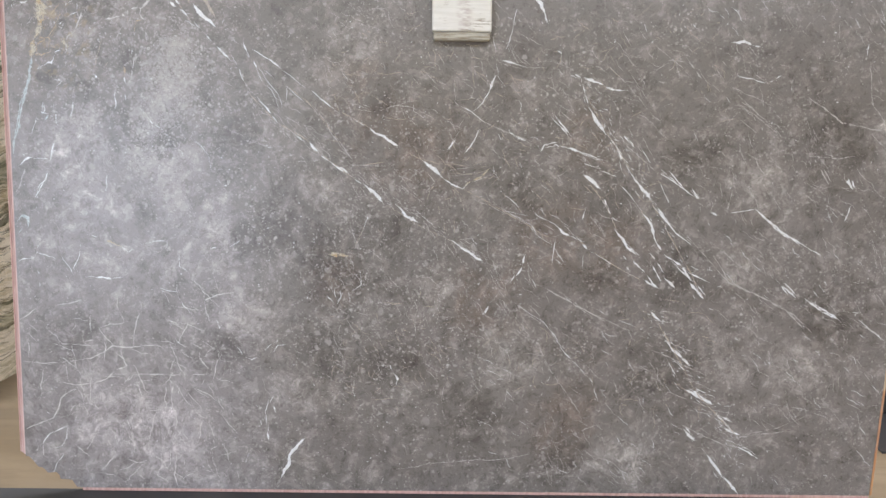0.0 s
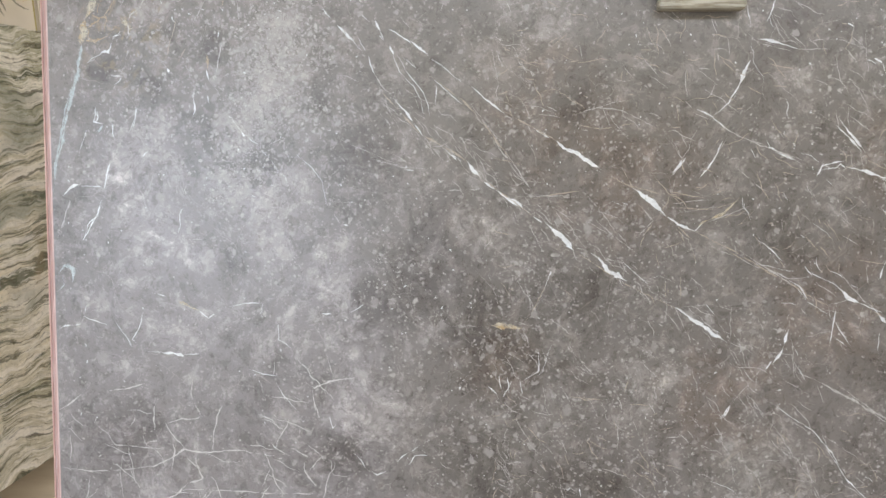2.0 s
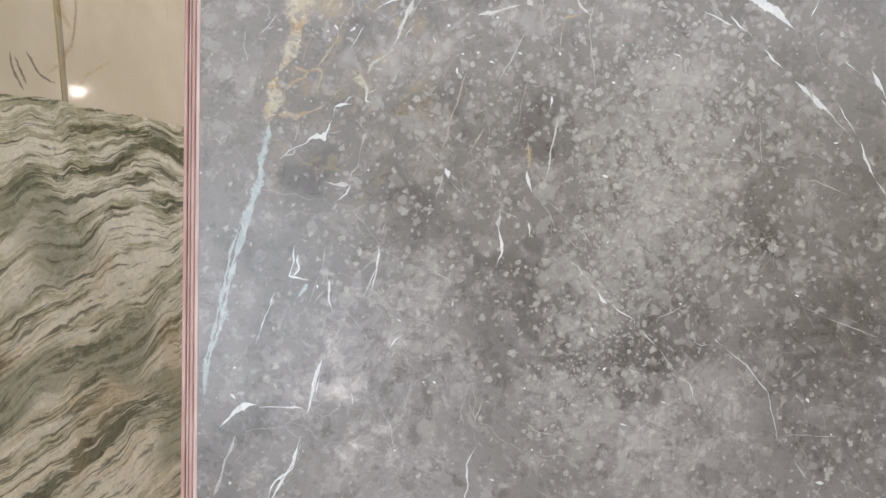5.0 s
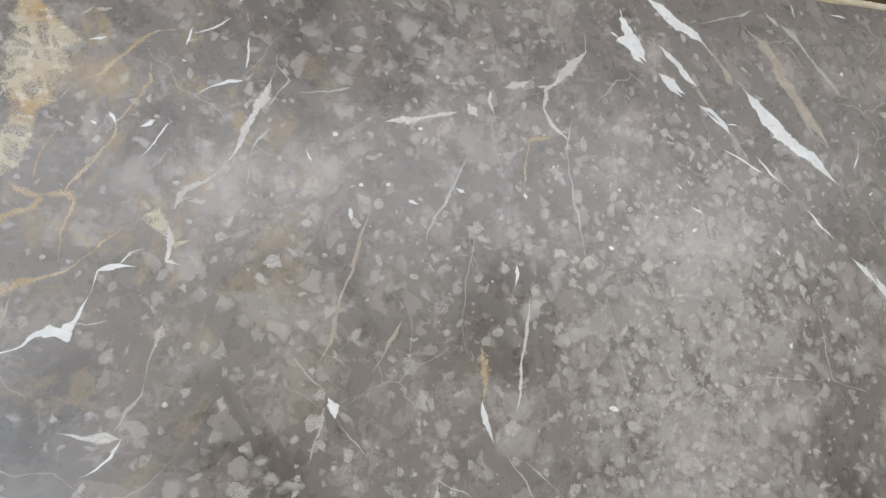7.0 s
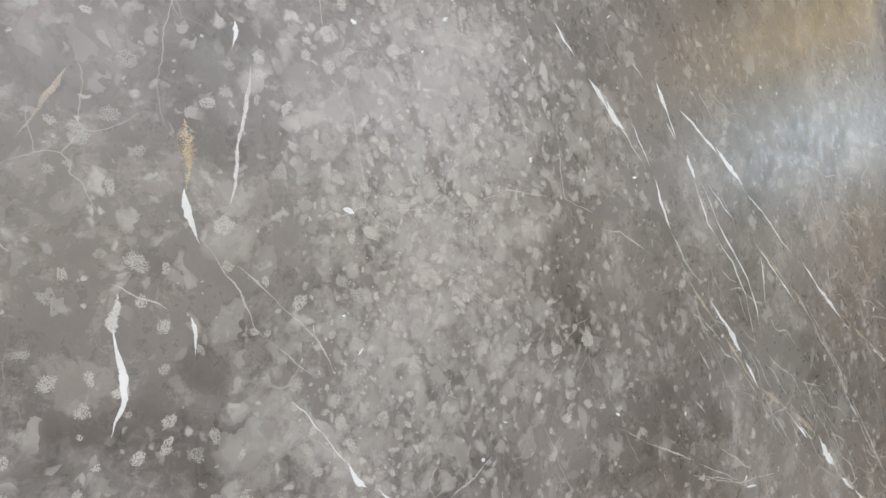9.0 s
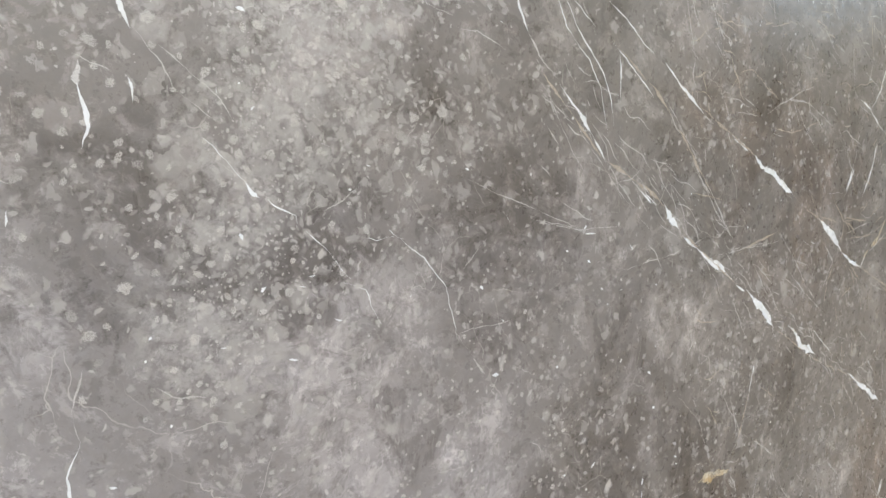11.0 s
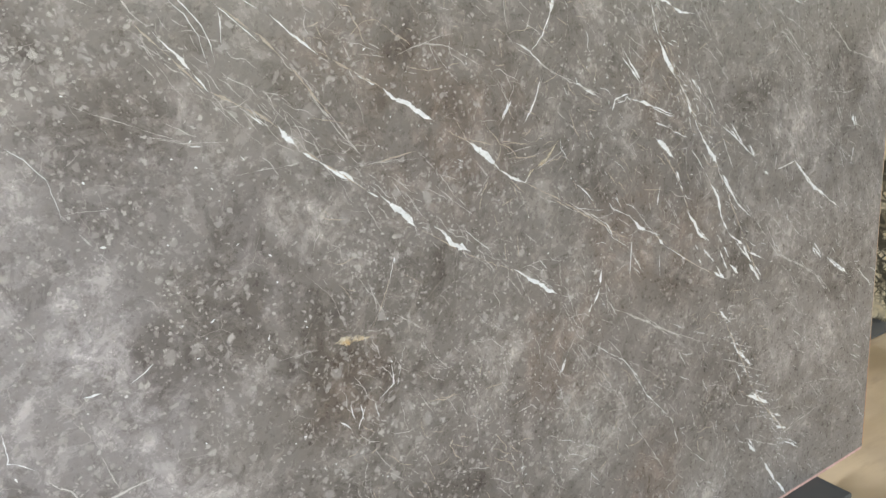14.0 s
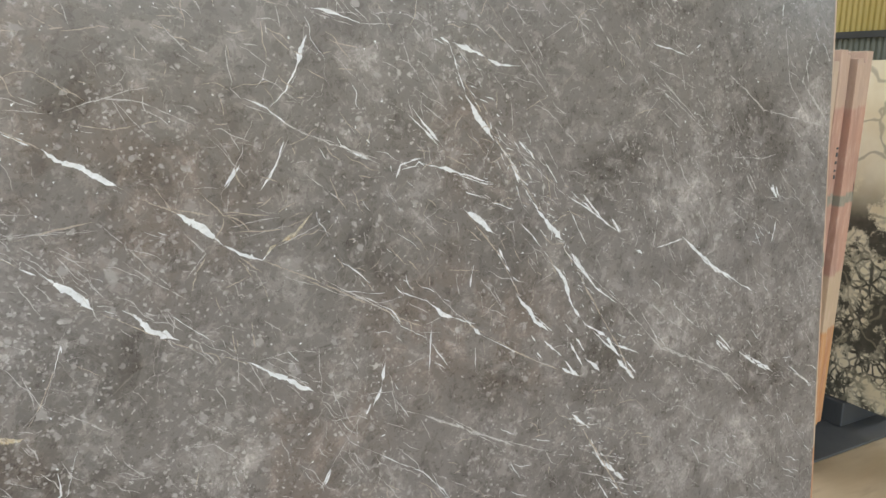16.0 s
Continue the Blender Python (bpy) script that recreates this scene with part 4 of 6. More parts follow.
vein(CALCITE, (-0.331, 0.714, 2.4), (-0.342, 0.692, 2.0), (-0.350, 0.674, 2.0))
vein(CALCITE, (-0.386, 0.701, 1.5), (-0.365, 0.682, 2.4))
vein(CREAM, (-0.366, 0.846, 3.9), (-0.304, 0.843, 3.9))
vein(CALCITE, (-0.239, 0.808, 1.2), (-0.258, 0.739, 1.2), (-0.297, 0.708, 1.2))
vein(CALCITE, (-0.342, 0.724, 1.9), (-0.336, 0.688, 1.2))
vein(CALCITE, (-0.311, 0.718, 1.9), (-0.303, 0.685, 1.9))
vein(CALCITE, (0.970, 1.580, 2.1), (1.016, 1.583, 13.0), (1.080, 1.566, 2.1))
vein(CALCITE, (1.436, 1.583, 4.7), (1.433, 1.534, 2.1))
vein(HAIR, (0.656, 1.628, 1.3), (0.700, 1.561, 2.0))
vein(HAIR, (0.735, 1.554, 1.3), (0.804, 1.502, 2.0), (0.854, 1.450, 1.3))
vein(HAIR, (0.690, 1.468, 1.3), (0.775, 1.517, 2.0))
vein(CALCITE, (0.884, 0.247, 3.6), (0.921, 0.202, 9.1))
vein(CALCITE, (0.945, 0.170, 3.6), (0.980, 0.126, 5.2), (1.002, 0.097, 17.8), (1.029, 0.060, 9.3))
vein(CALCITE, (1.029, 0.065, 7.0), (1.056, 0.036, 11.6), (1.086, -0.001, 5.2))
vein(CALCITE, (1.084, 0.184, 5.2), (1.146, 0.144, 2.3))
vein(HAIR, (0.915, 0.253, 1.4), (1.054, 0.180, 1.4))
vein(CALCITE, (0.896, 0.385, 5.2), (0.937, 0.353, 9.1), (0.971, 0.342, 2.2))
vein(CALCITE, (0.985, 0.295, 5.2), (1.020, 0.281, 7.0), (1.050, 0.266, 2.2))
vein(HAIR, (1.092, 0.221, 3.1), (1.211, 0.247, 2.2), (1.328, 0.300, 1.4))
vein(CALCITE, (0.300, 1.717, 15.0), (0.329, 1.699, 16.5), (0.343, 1.662, 8.3), (0.355, 1.628, 3.3))
vein(CALCITE, (0.343, 1.665, 10.6), (0.363, 1.639, 3.3))
vein(CALCITE, (0.217, 1.547, 3.3), (0.235, 1.604, 2.1), (0.249, 1.688, 2.1))
vein(CALCITE, (0.390, 1.546, 3.3), (0.404, 1.535, 3.3))
vein(HAIR, (0.199, 1.502, 1.3), (0.276, 1.482, 1.3))
vein(CALCITE, (0.436, 1.465, 6.5), (0.456, 1.456, 3.3))
vein(CALCITE, (-0.827, 1.679, 6.5), (-0.816, 1.653, 12.8), (-0.771, 1.615, 2.1))
vein(CALCITE, (-0.857, 1.626, 2.1), (-0.824, 1.608, 3.3))
vein(HAIR, (1.157, 0.338, 1.4), (1.287, 0.320, 3.1), (1.408, 0.281, 1.4))
vein(CALCITE, (1.204, 0.063, 2.3), (1.231, 0.032, 2.3))
vein(CALCITE, (-1.013, 1.333, 0.8), (-1.005, 1.327, 1.5), (-0.996, 1.315, 1.1))
vein(CALCITE, (-0.996, 1.315, 1.3), (-0.989, 1.305, 2.3), (-0.982, 1.298, 1.2))
vein(CALCITE, (-0.982, 1.298, 1.2), (-0.976, 1.287, 3.2), (-0.970, 1.283, 1.2))
vein(CALCITE, (-0.964, 1.281, 1.6), (-0.953, 1.272, 1.2), (-0.940, 1.265, 1.3), (-0.939, 1.255, 1.7))
vein(CALCITE, (-0.932, 1.251, 0.9), (-0.913, 1.230, 1.1), (-0.892, 1.204, 0.9))
vein(CALCITE, (-0.899, 1.201, 1.4), (-0.878, 1.191, 0.9), (-0.873, 1.175, 0.8), (-0.863, 1.158, 0.8))
vein(CALCITE, (-0.848, 1.243, 2.2), (-0.842, 1.237, 2.5), (-0.835, 1.232, 1.2))
vein(CALCITE, (-0.872, 1.238, 0.9), (-0.862, 1.235, 1.0), (-0.843, 1.236, 1.2))
vein(CALCITE, (-0.835, 1.232, 1.0), (-0.811, 1.213, 1.3), (-0.787, 1.180, 1.1), (-0.777, 1.126, 1.4))
vein(CALCITE, (-0.910, 1.325, 1.7), (-0.903, 1.322, 3.2))
vein(CALCITE, (-0.867, 1.304, 1.9), (-0.863, 1.302, 1.9))
vein(CALCITE, (-0.930, 1.211, 3.1), (-0.925, 1.213, 2.2))
vein(CALCITE, (-0.709, 1.470, 2.4), (-0.703, 1.470, 3.1))
vein(CALCITE, (-0.701, 1.436, 2.1), (-0.697, 1.435, 2.7))
vein(HAIR, (-1.055, 1.413, 0.8), (-1.037, 1.390, 0.8), (-1.031, 1.372, 0.8), (-1.013, 1.358, 0.8), (-0.999, 1.343, 0.8))
vein(HAIR, (-1.039, 1.403, 0.8), (-1.018, 1.382, 0.8), (-0.998, 1.363, 1.0), (-0.986, 1.344, 0.8))
vein(CALCITE, (-0.998, 1.371, 0.9), (-0.997, 1.366, 1.1))
vein(HAIR, (-0.753, 1.283, 0.8), (-0.703, 1.261, 1.1), (-0.579, 1.209, 1.3))
vein(HAIR, (-0.941, 1.209, 0.8), (-0.925, 1.192, 0.8))
vein(CALCITE, (-0.942, 1.205, 1.3), (-0.935, 1.204, 2.1))
vein(HAIR, (-1.099, 1.394, 0.8), (-1.073, 1.383, 0.8))
vein(CALCITE, (-0.704, 1.242, 1.5), (-0.701, 1.235, 1.5))
vein(HAIR, (-0.794, 1.502, 0.9), (-0.793, 1.461, 1.2), (-0.790, 1.448, 1.2), (-0.760, 1.439, 1.0))
vein(HAIR, (-0.757, 1.429, 0.8), (-0.731, 1.426, 1.0), (-0.694, 1.409, 1.1))
vein(HAIR, (-0.888, 1.439, 0.8), (-0.847, 1.451, 1.1), (-0.804, 1.448, 0.9))
vein(CALCITE, (-0.588, 1.210, 2.1), (-0.570, 1.210, 1.8))
vein(HAIR, (-0.667, 1.235, 0.8), (-0.619, 1.222, 1.2), (-0.584, 1.209, 1.6))
vein(HAIR, (-0.309, 1.155, 1.1), (-0.264, 1.155, 1.6), (-0.186, 1.155, 1.2))
vein(HAIR, (-0.212, 1.334, 1.2), (-0.133, 1.363, 1.7), (-0.080, 1.376, 1.3))
vein(HAIR, (0.081, 1.319, 2.0), (0.062, 1.286, 2.0), (0.056, 1.253, 1.7))
vein(HAIR, (0.023, 1.139, 1.3), (0.062, 1.146, 1.7), (0.114, 1.151, 2.2))
vein(HAIR, (0.041, 1.118, 1.3), (0.091, 1.130, 1.4), (0.126, 1.135, 1.8))
vein(CALCITE, (0.196, 1.510, 2.8), (0.232, 1.505, 5.2), (0.286, 1.488, 2.9))
vein(HAIR, (0.286, 1.488, 1.8), (0.363, 1.489, 1.5))
vein(HAIR, (0.386, 1.527, 1.5), (0.436, 1.486, 1.9))
vein(CALCITE, (0.450, 1.468, 4.0), (0.465, 1.461, 3.2))
vein(HAIR, (0.517, 1.431, 2.0), (0.544, 1.391, 1.6))
vein(CALCITE, (0.430, 1.222, 2.5), (0.469, 1.211, 3.3))
vein(CALCITE, (0.466, 1.207, 2.6), (0.556, 1.180, 3.4))
vein(CALCITE, (0.490, 1.172, 2.6), (0.528, 1.159, 2.6))
vein(CALCITE, (0.552, 1.146, 2.7), (0.603, 1.128, 3.6))
vein(CALCITE, (0.217, 1.061, 3.7), (0.242, 1.047, 3.1), (0.276, 1.014, 1.8))
vein(HAIR, (0.114, 1.046, 1.4), (0.175, 1.022, 1.5), (0.222, 0.999, 1.5))
vein(CALCITE, (0.217, 1.007, 1.3), (0.307, 0.990, 1.4))
vein(CALCITE, (0.337, 1.009, 2.3), (0.345, 0.986, 4.0), (0.404, 0.960, 1.4))
vein(CALCITE, (0.259, 0.991, 1.3), (0.317, 0.956, 2.2), (0.334, 0.930, 4.0))
vein(CALCITE, (0.332, 0.926, 1.4), (0.391, 0.889, 1.4))
vein(CALCITE, (0.505, 1.023, 1.9), (0.492, 0.978, 3.0))
vein(HAIR, (0.461, 1.005, 2.0), (0.466, 0.968, 2.5))
vein(HAIR, (0.543, 0.978, 1.7), (0.585, 0.893, 1.4))
vein(HAIR, (0.304, 0.767, 1.3), (0.369, 0.738, 1.3), (0.450, 0.698, 2.1), (0.548, 0.634, 1.4))
vein(CALCITE, (0.445, 0.705, 2.5), (0.455, 0.696, 3.1))
vein(CALCITE, (0.993, 1.472, 2.3), (1.056, 1.460, 4.3), (1.102, 1.448, 2.4))
vein(CALCITE, (1.109, 1.451, 3.3), (1.146, 1.476, 5.7))
vein(HAIR, (1.004, 1.421, 1.9), (1.072, 1.397, 2.6), (1.129, 1.371, 2.0))
vein(HAIR, (1.008, 1.377, 2.0), (1.071, 1.339, 2.6), (1.164, 1.270, 2.0))
vein(HAIR, (1.015, 1.326, 2.0), (1.091, 1.272, 2.0))
vein(HAIR, (1.005, 1.346, 2.0), (0.967, 1.308, 1.4))
vein(CALCITE, (1.394, 1.127, 6.7), (1.415, 1.096, 5.2))
vein(HAIR, (1.563, 1.104, 2.5), (1.612, 1.037, 2.6))
vein(CALCITE, (1.415, 1.038, 5.4), (1.397, 0.984, 4.0))
vein(HAIR, (1.301, 1.166, 3.8), (1.335, 1.110, 3.1))
vein(HAIR, (1.447, 1.525, 3.0), (1.462, 1.385, 3.1), (1.528, 1.305, 2.4))
vein(HAIR, (1.523, 1.464, 3.2), (1.550, 1.305, 3.3))
vein(HAIR, (1.255, 1.207, 2.2), (1.356, 1.200, 2.3), (1.451, 1.213, 1.7))
vein(HAIR, (0.947, 0.902, 2.0), (1.024, 0.842, 2.8), (1.110, 0.777, 2.2))
vein(CALCITE, (1.172, 0.781, 3.7), (1.220, 0.728, 5.0))
vein(CALCITE, (0.823, 0.826, 3.2), (0.881, 0.793, 4.3), (0.943, 0.765, 2.4))
vein(HAIR, (0.685, 1.266, 2.2), (0.740, 1.169, 2.3))
vein(CALCITE, (0.686, 1.219, 2.8), (0.718, 1.176, 4.9))
vein(CALCITE, (0.622, 1.268, 3.6), (0.649, 1.238, 3.6))
vein(CALCITE, (0.739, 1.151, 2.9), (0.826, 1.095, 5.2))
vein(CALCITE, (0.858, 1.089, 4.1), (0.889, 1.056, 5.4))
vein(HAIR, (0.822, 1.532, 2.9), (0.866, 1.474, 3.6), (0.882, 1.456, 1.8))
vein(HAIR, (0.755, 1.523, 1.8), (0.822, 1.514, 2.3))
vein(CALCITE, (1.001, 1.009, 4.4), (1.082, 1.021, 3.4))
vein(CALCITE, (0.563, 1.052, 4.6), (0.583, 1.015, 4.6))
vein(CALCITE, (0.594, 0.990, 1.5), (0.615, 0.975, 2.0))
vein(CALCITE, (0.745, 1.120, 2.2), (0.795, 1.029, 2.2))
vein(CALCITE, (0.727, 0.868, 4.0), (0.749, 0.846, 4.0))
vein(CALCITE, (0.757, 0.832, 4.1), (0.780, 0.800, 4.1))
vein(CALCITE, (0.638, 0.857, 3.3), (0.649, 0.842, 3.3))
vein(CALCITE, (0.651, 0.818, 4.9), (0.662, 0.804, 6.2))
vein(CALCITE, (0.724, 0.787, 5.2), (0.746, 0.757, 7.8), (0.769, 0.743, 4.1))
vein(CALCITE, (0.900, 0.756, 5.7), (0.929, 0.722, 7.2))
vein(CALCITE, (0.499, 0.855, 1.5), (0.498, 0.802, 1.2))
vein(HAIR, (-1.115, 1.171, 1.2), (-1.127, 1.142, 1.5), (-1.123, 1.119, 1.5))
vein(CALCITE, (-1.123, 1.119, 1.7), (-1.135, 1.095, 1.7), (-1.133, 1.072, 2.0), (-1.143, 1.041, 1.3))
vein(HAIR, (-1.063, 1.054, 1.3), (-1.103, 1.037, 1.4), (-1.122, 1.013, 1.2), (-1.135, 0.975, 1.0))
vein(CALCITE, (-1.108, 1.079, 4.1), (-1.102, 1.078, 3.7))
vein(CALCITE, (-1.014, 1.166, 3.4), (-1.009, 1.164, 3.4))
vein(CALCITE, (-0.932, 1.213, 3.2), (-0.926, 1.213, 3.2))
vein(CALCITE, (-0.735, 1.079, 4.0), (-0.725, 1.077, 4.1))
vein(CALCITE, (-1.220, 1.112, 2.7), (-1.217, 1.110, 2.7))
vein(HAIR, (-0.779, 1.135, 2.0), (-0.744, 1.082, 1.7))
vein(HAIR, (-0.775, 1.131, 1.2), (-0.702, 1.133, 1.7))
vein(HAIR, (-0.706, 1.085, 1.3), (-0.678, 1.067, 1.3))
vein(HAIR, (-1.197, 1.263, 1.0), (-1.150, 1.250, 1.4))
vein(CALCITE, (-1.149, 1.289, 1.5), (-1.151, 1.278, 1.8))
vein(HAIR, (-1.173, 1.321, 1.0), (-1.144, 1.306, 1.4))
vein(HAIR, (-0.732, 1.222, 1.2), (-0.765, 1.195, 1.2))
vein(HAIR, (-0.282, 0.893, 1.3), (-0.183, 0.822, 1.4))
vein(HAIR, (-0.032, 0.772, 1.5), (0.033, 0.712, 1.6))
vein(HAIR, (-0.424, 0.979, 0.9), (-0.379, 0.934, 1.2), (-0.354, 0.867, 0.9))
vein(TAN, (-0.643, 1.388, 2.2), (-0.559, 1.297, 2.5), (-0.503, 1.266, 3.1), (-0.443, 1.228, 2.8))
vein(TAN, (-0.417, 1.196, 2.4), (-0.364, 1.159, 2.5), (-0.294, 1.110, 2.6))
vein(TAN, (-0.189, 1.025, 1.2), (-0.081, 0.956, 1.3), (0.041, 0.900, 1.8))
vein(TAN, (-0.533, 1.428, 2.5), (-0.457, 1.370, 2.2), (-0.406, 1.315, 2.3), (-0.337, 1.229, 2.5))
vein(TAN, (-0.368, 1.348, 2.8), (-0.295, 1.311, 2.5), (-0.240, 1.280, 2.6))
vein(TAN, (-0.138, 1.217, 2.8), (-0.094, 1.188, 2.9), (-0.049, 1.168, 2.9))
vein(TAN, (0.078, 1.078, 1.8), (0.178, 1.029, 2.0), (0.295, 0.962, 1.6), (0.391, 0.909, 1.7))
vein(TAN, (0.487, 1.404, 2.0), (0.570, 1.269, 2.2), (0.671, 1.121, 2.4))
vein(TAN, (0.720, 1.055, 2.5), (0.824, 0.880, 2.7), (0.925, 0.710, 3.0))
vein(TAN, (0.741, 0.662, 2.8), (0.817, 0.545, 4.0), (0.923, 0.362, 3.2), (1.079, 0.207, 3.6))
vein(TAN, (0.484, 1.139, 2.2), (0.564, 1.039, 2.3), (0.614, 0.940, 2.4))
vein(TAN, (0.473, 0.912, 1.8), (0.602, 0.824, 2.0), (0.743, 0.749, 2.1))
vein(CALCITE, (0.730, 1.034, 3.7), (0.814, 0.939, 5.4), (0.875, 0.894, 2.8))
vein(CALCITE, (0.620, 1.099, 2.5), (0.668, 1.047, 3.6), (0.698, 1.010, 2.6))
vein(CALCITE, (0.805, 0.840, 2.8), (0.873, 0.776, 4.1))
vein(CALCITE, (0.633, 0.910, 2.6), (0.693, 0.858, 3.7))
vein(HAIR, (0.816, 0.492, 2.6), (0.949, 0.436, 2.8))
vein(HAIR, (0.783, 0.562, 2.5), (0.900, 0.519, 2.7))
vein(HAIR, (0.862, 0.432, 2.7), (0.987, 0.376, 2.9))
vein(HAIR, (0.740, 0.632, 2.4), (0.854, 0.618, 2.6))
vein(HAIR, (0.885, 0.312, 2.8), (1.039, 0.280, 3.1))
vein(CALCITE, (0.844, 0.481, 3.9), (0.868, 0.454, 3.9))
vein(CALCITE, (0.829, 0.441, 2.9), (0.848, 0.417, 3.9))
vein(CALCITE, (0.898, 0.397, 3.1), (0.951, 0.370, 4.1))
vein(ICE, (-1.382, 1.404, 5.7), (-1.399, 1.376, 7.4), (-1.404, 1.353, 9.3), (-1.417, 1.307, 8.1), (-1.422, 1.274, 9.1), (-1.430, 1.240, 8.0), (-1.440, 1.218, 8.9), (-1.444, 1.175, 8.0))
vein(CALCITE, (-1.333, 1.341, 2.9), (-1.331, 1.324, 3.3), (-1.341, 1.313, 2.5))
vein(ICE, (-1.321, 1.307, 3.9), (-1.335, 1.290, 4.6))
vein(CALCITE, (-1.295, 1.312, 2.5), (-1.297, 1.290, 3.3), (-1.293, 1.273, 2.2))
vein(CALCITE, (-1.305, 1.212, 2.8), (-1.312, 1.176, 3.6))
vein(CALCITE, (-1.216, 1.265, 4.1), (-1.214, 1.263, 5.0), (-1.210, 1.260, 2.8))
vein(CALCITE, (-1.225, 1.231, 1.9), (-1.217, 1.242, 2.8), (-1.204, 1.251, 2.2))
vein(CALCITE, (-1.236, 1.349, 1.9), (-1.240, 1.323, 2.5), (-1.247, 1.295, 1.9))
vein(CALCITE, (-1.361, 1.296, 1.6), (-1.374, 1.268, 1.9), (-1.382, 1.235, 1.6))
vein(CALCITE, (-1.271, 1.193, 1.9), (-1.267, 1.164, 2.2))
vein(HAIR, (-1.283, 1.256, 1.7), (-1.292, 1.237, 1.7))
vein(CALCITE, (-0.833, 1.687, 1.8), (-0.824, 1.681, 4.1), (-0.817, 1.668, 11.6), (-0.808, 1.659, 8.5), (-0.799, 1.650, 11.4), (-0.792, 1.637, 18.3), (-0.784, 1.628, 17.2), (-0.772, 1.619, 13.2), (-0.761, 1.610, 6.4), (-0.752, 1.602, 2.3))
vein(CALCITE, (-0.815, 1.662, 4.6), (-0.814, 1.656, 3.7))
vein(CALCITE, (-0.906, 1.749, 15.6), (-0.891, 1.740, 17.6), (-0.880, 1.732, 15.7), (-0.869, 1.723, 11.2), (-0.860, 1.714, 4.6), (-0.853, 1.705, 2.3))
vein(TAN, (-0.851, 1.703, 3.7), (-0.844, 1.691, 5.4), (-0.840, 1.680, 2.8))
vein(CALCITE, (-0.933, 1.737, 9.3), (-0.927, 1.714, 15.9), (-0.921, 1.700, 13.9), (-0.915, 1.692, 2.8))
vein(CALCITE, (-0.901, 1.709, 2.9), (-0.893, 1.701, 10.6), (-0.885, 1.693, 7.2), (-0.879, 1.683, 4.4), (-0.872, 1.675, 2.5))
vein(TAN, (-0.872, 1.675, 2.2), (-0.863, 1.661, 2.5))
vein(CALCITE, (-0.904, 1.684, 4.3), (-0.897, 1.677, 5.5), (-0.884, 1.668, 2.2))
vein(CALCITE, (-0.873, 1.661, 2.5), (-0.860, 1.655, 5.2), (-0.852, 1.647, 7.0), (-0.847, 1.638, 2.5))
vein(CALCITE, (-0.850, 1.646, 2.2), (-0.840, 1.645, 2.5))
vein(HAIR, (-0.781, 1.744, 6.2), (-0.771, 1.734, 6.2), (-0.764, 1.725, 5.2), (-0.751, 1.709, 3.6), (-0.738, 1.692, 3.6), (-0.732, 1.683, 3.4))
vein(HAIR, (-0.796, 1.753, 4.4), (-0.784, 1.740, 3.6))
vein(HAIR, (-0.861, 1.734, 2.4), (-0.832, 1.743, 2.7), (-0.807, 1.752, 3.6))
vein(HAIR, (-0.766, 1.766, 4.6), (-0.764, 1.752, 3.7))
vein(CALCITE, (-0.726, 1.760, 2.0), (-0.709, 1.760, 2.4))
vein(TAN, (-0.818, 1.737, 8.0), (-0.805, 1.723, 10.1), (-0.792, 1.703, 11.4), (-0.782, 1.680, 12.5), (-0.768, 1.659, 11.0), (-0.755, 1.637, 8.5))
vein(ICE, (-1.370, 1.496, 18.6), (-1.370, 1.480, 18.5), (-1.373, 1.469, 17.4), (-1.376, 1.452, 15.9), (-1.380, 1.429, 15.2), (-1.386, 1.408, 14.2), (-1.395, 1.388, 15.9), (-1.398, 1.370, 6.5), (-1.404, 1.350, 6.5), (-1.410, 1.330, 5.5), (-1.415, 1.309, 6.4), (-1.423, 1.291, 12.5))
vein(CREAM, (-1.341, 1.698, 19.9), (-1.340, 1.677, 30.6), (-1.334, 1.658, 38.3), (-1.334, 1.640, 36.0), (-1.334, 1.624, 28.2), (-1.337, 1.610, 15.4), (-1.341, 1.591, 19.1), (-1.348, 1.574, 22.8), (-1.355, 1.558, 20.7))
vein(CREAM, (-1.359, 1.553, 16.8), (-1.363, 1.539, 19.6), (-1.364, 1.524, 18.6), (-1.368, 1.508, 18.4), (-1.370, 1.495, 16.5))
vein(RUST, (-1.340, 1.566, 5.5), (-1.331, 1.560, 7.2), (-1.325, 1.557, 6.1), (-1.329, 1.552, 4.9), (-1.339, 1.546, 4.9), (-1.347, 1.540, 6.0), (-1.353, 1.534, 4.8))
vein(RUST, (-1.325, 1.560, 6.1), (-1.310, 1.560, 4.9), (-1.307, 1.555, 3.0), (-1.311, 1.538, 1.9), (-1.311, 1.518, 1.8))
vein(RUST, (-1.352, 1.519, 7.1), (-1.345, 1.509, 8.9), (-1.335, 1.504, 9.5), (-1.326, 1.507, 6.0), (-1.319, 1.511, 3.0), (-1.311, 1.514, 2.4), (-1.302, 1.519, 1.8), (-1.293, 1.527, 1.8), (-1.286, 1.536, 1.5), (-1.276, 1.544, 1.9), (-1.270, 1.548, 2.5))
vein(RUST, (-1.352, 1.534, 4.8), (-1.350, 1.523, 4.8), (-1.353, 1.510, 4.8))
vein(RUST, (-1.359, 1.507, 7.1), (-1.345, 1.505, 7.1), (-1.338, 1.502, 4.8))
vein(TAN, (-1.332, 1.503, 1.2), (-1.334, 1.489, 1.2), (-1.337, 1.475, 1.0))
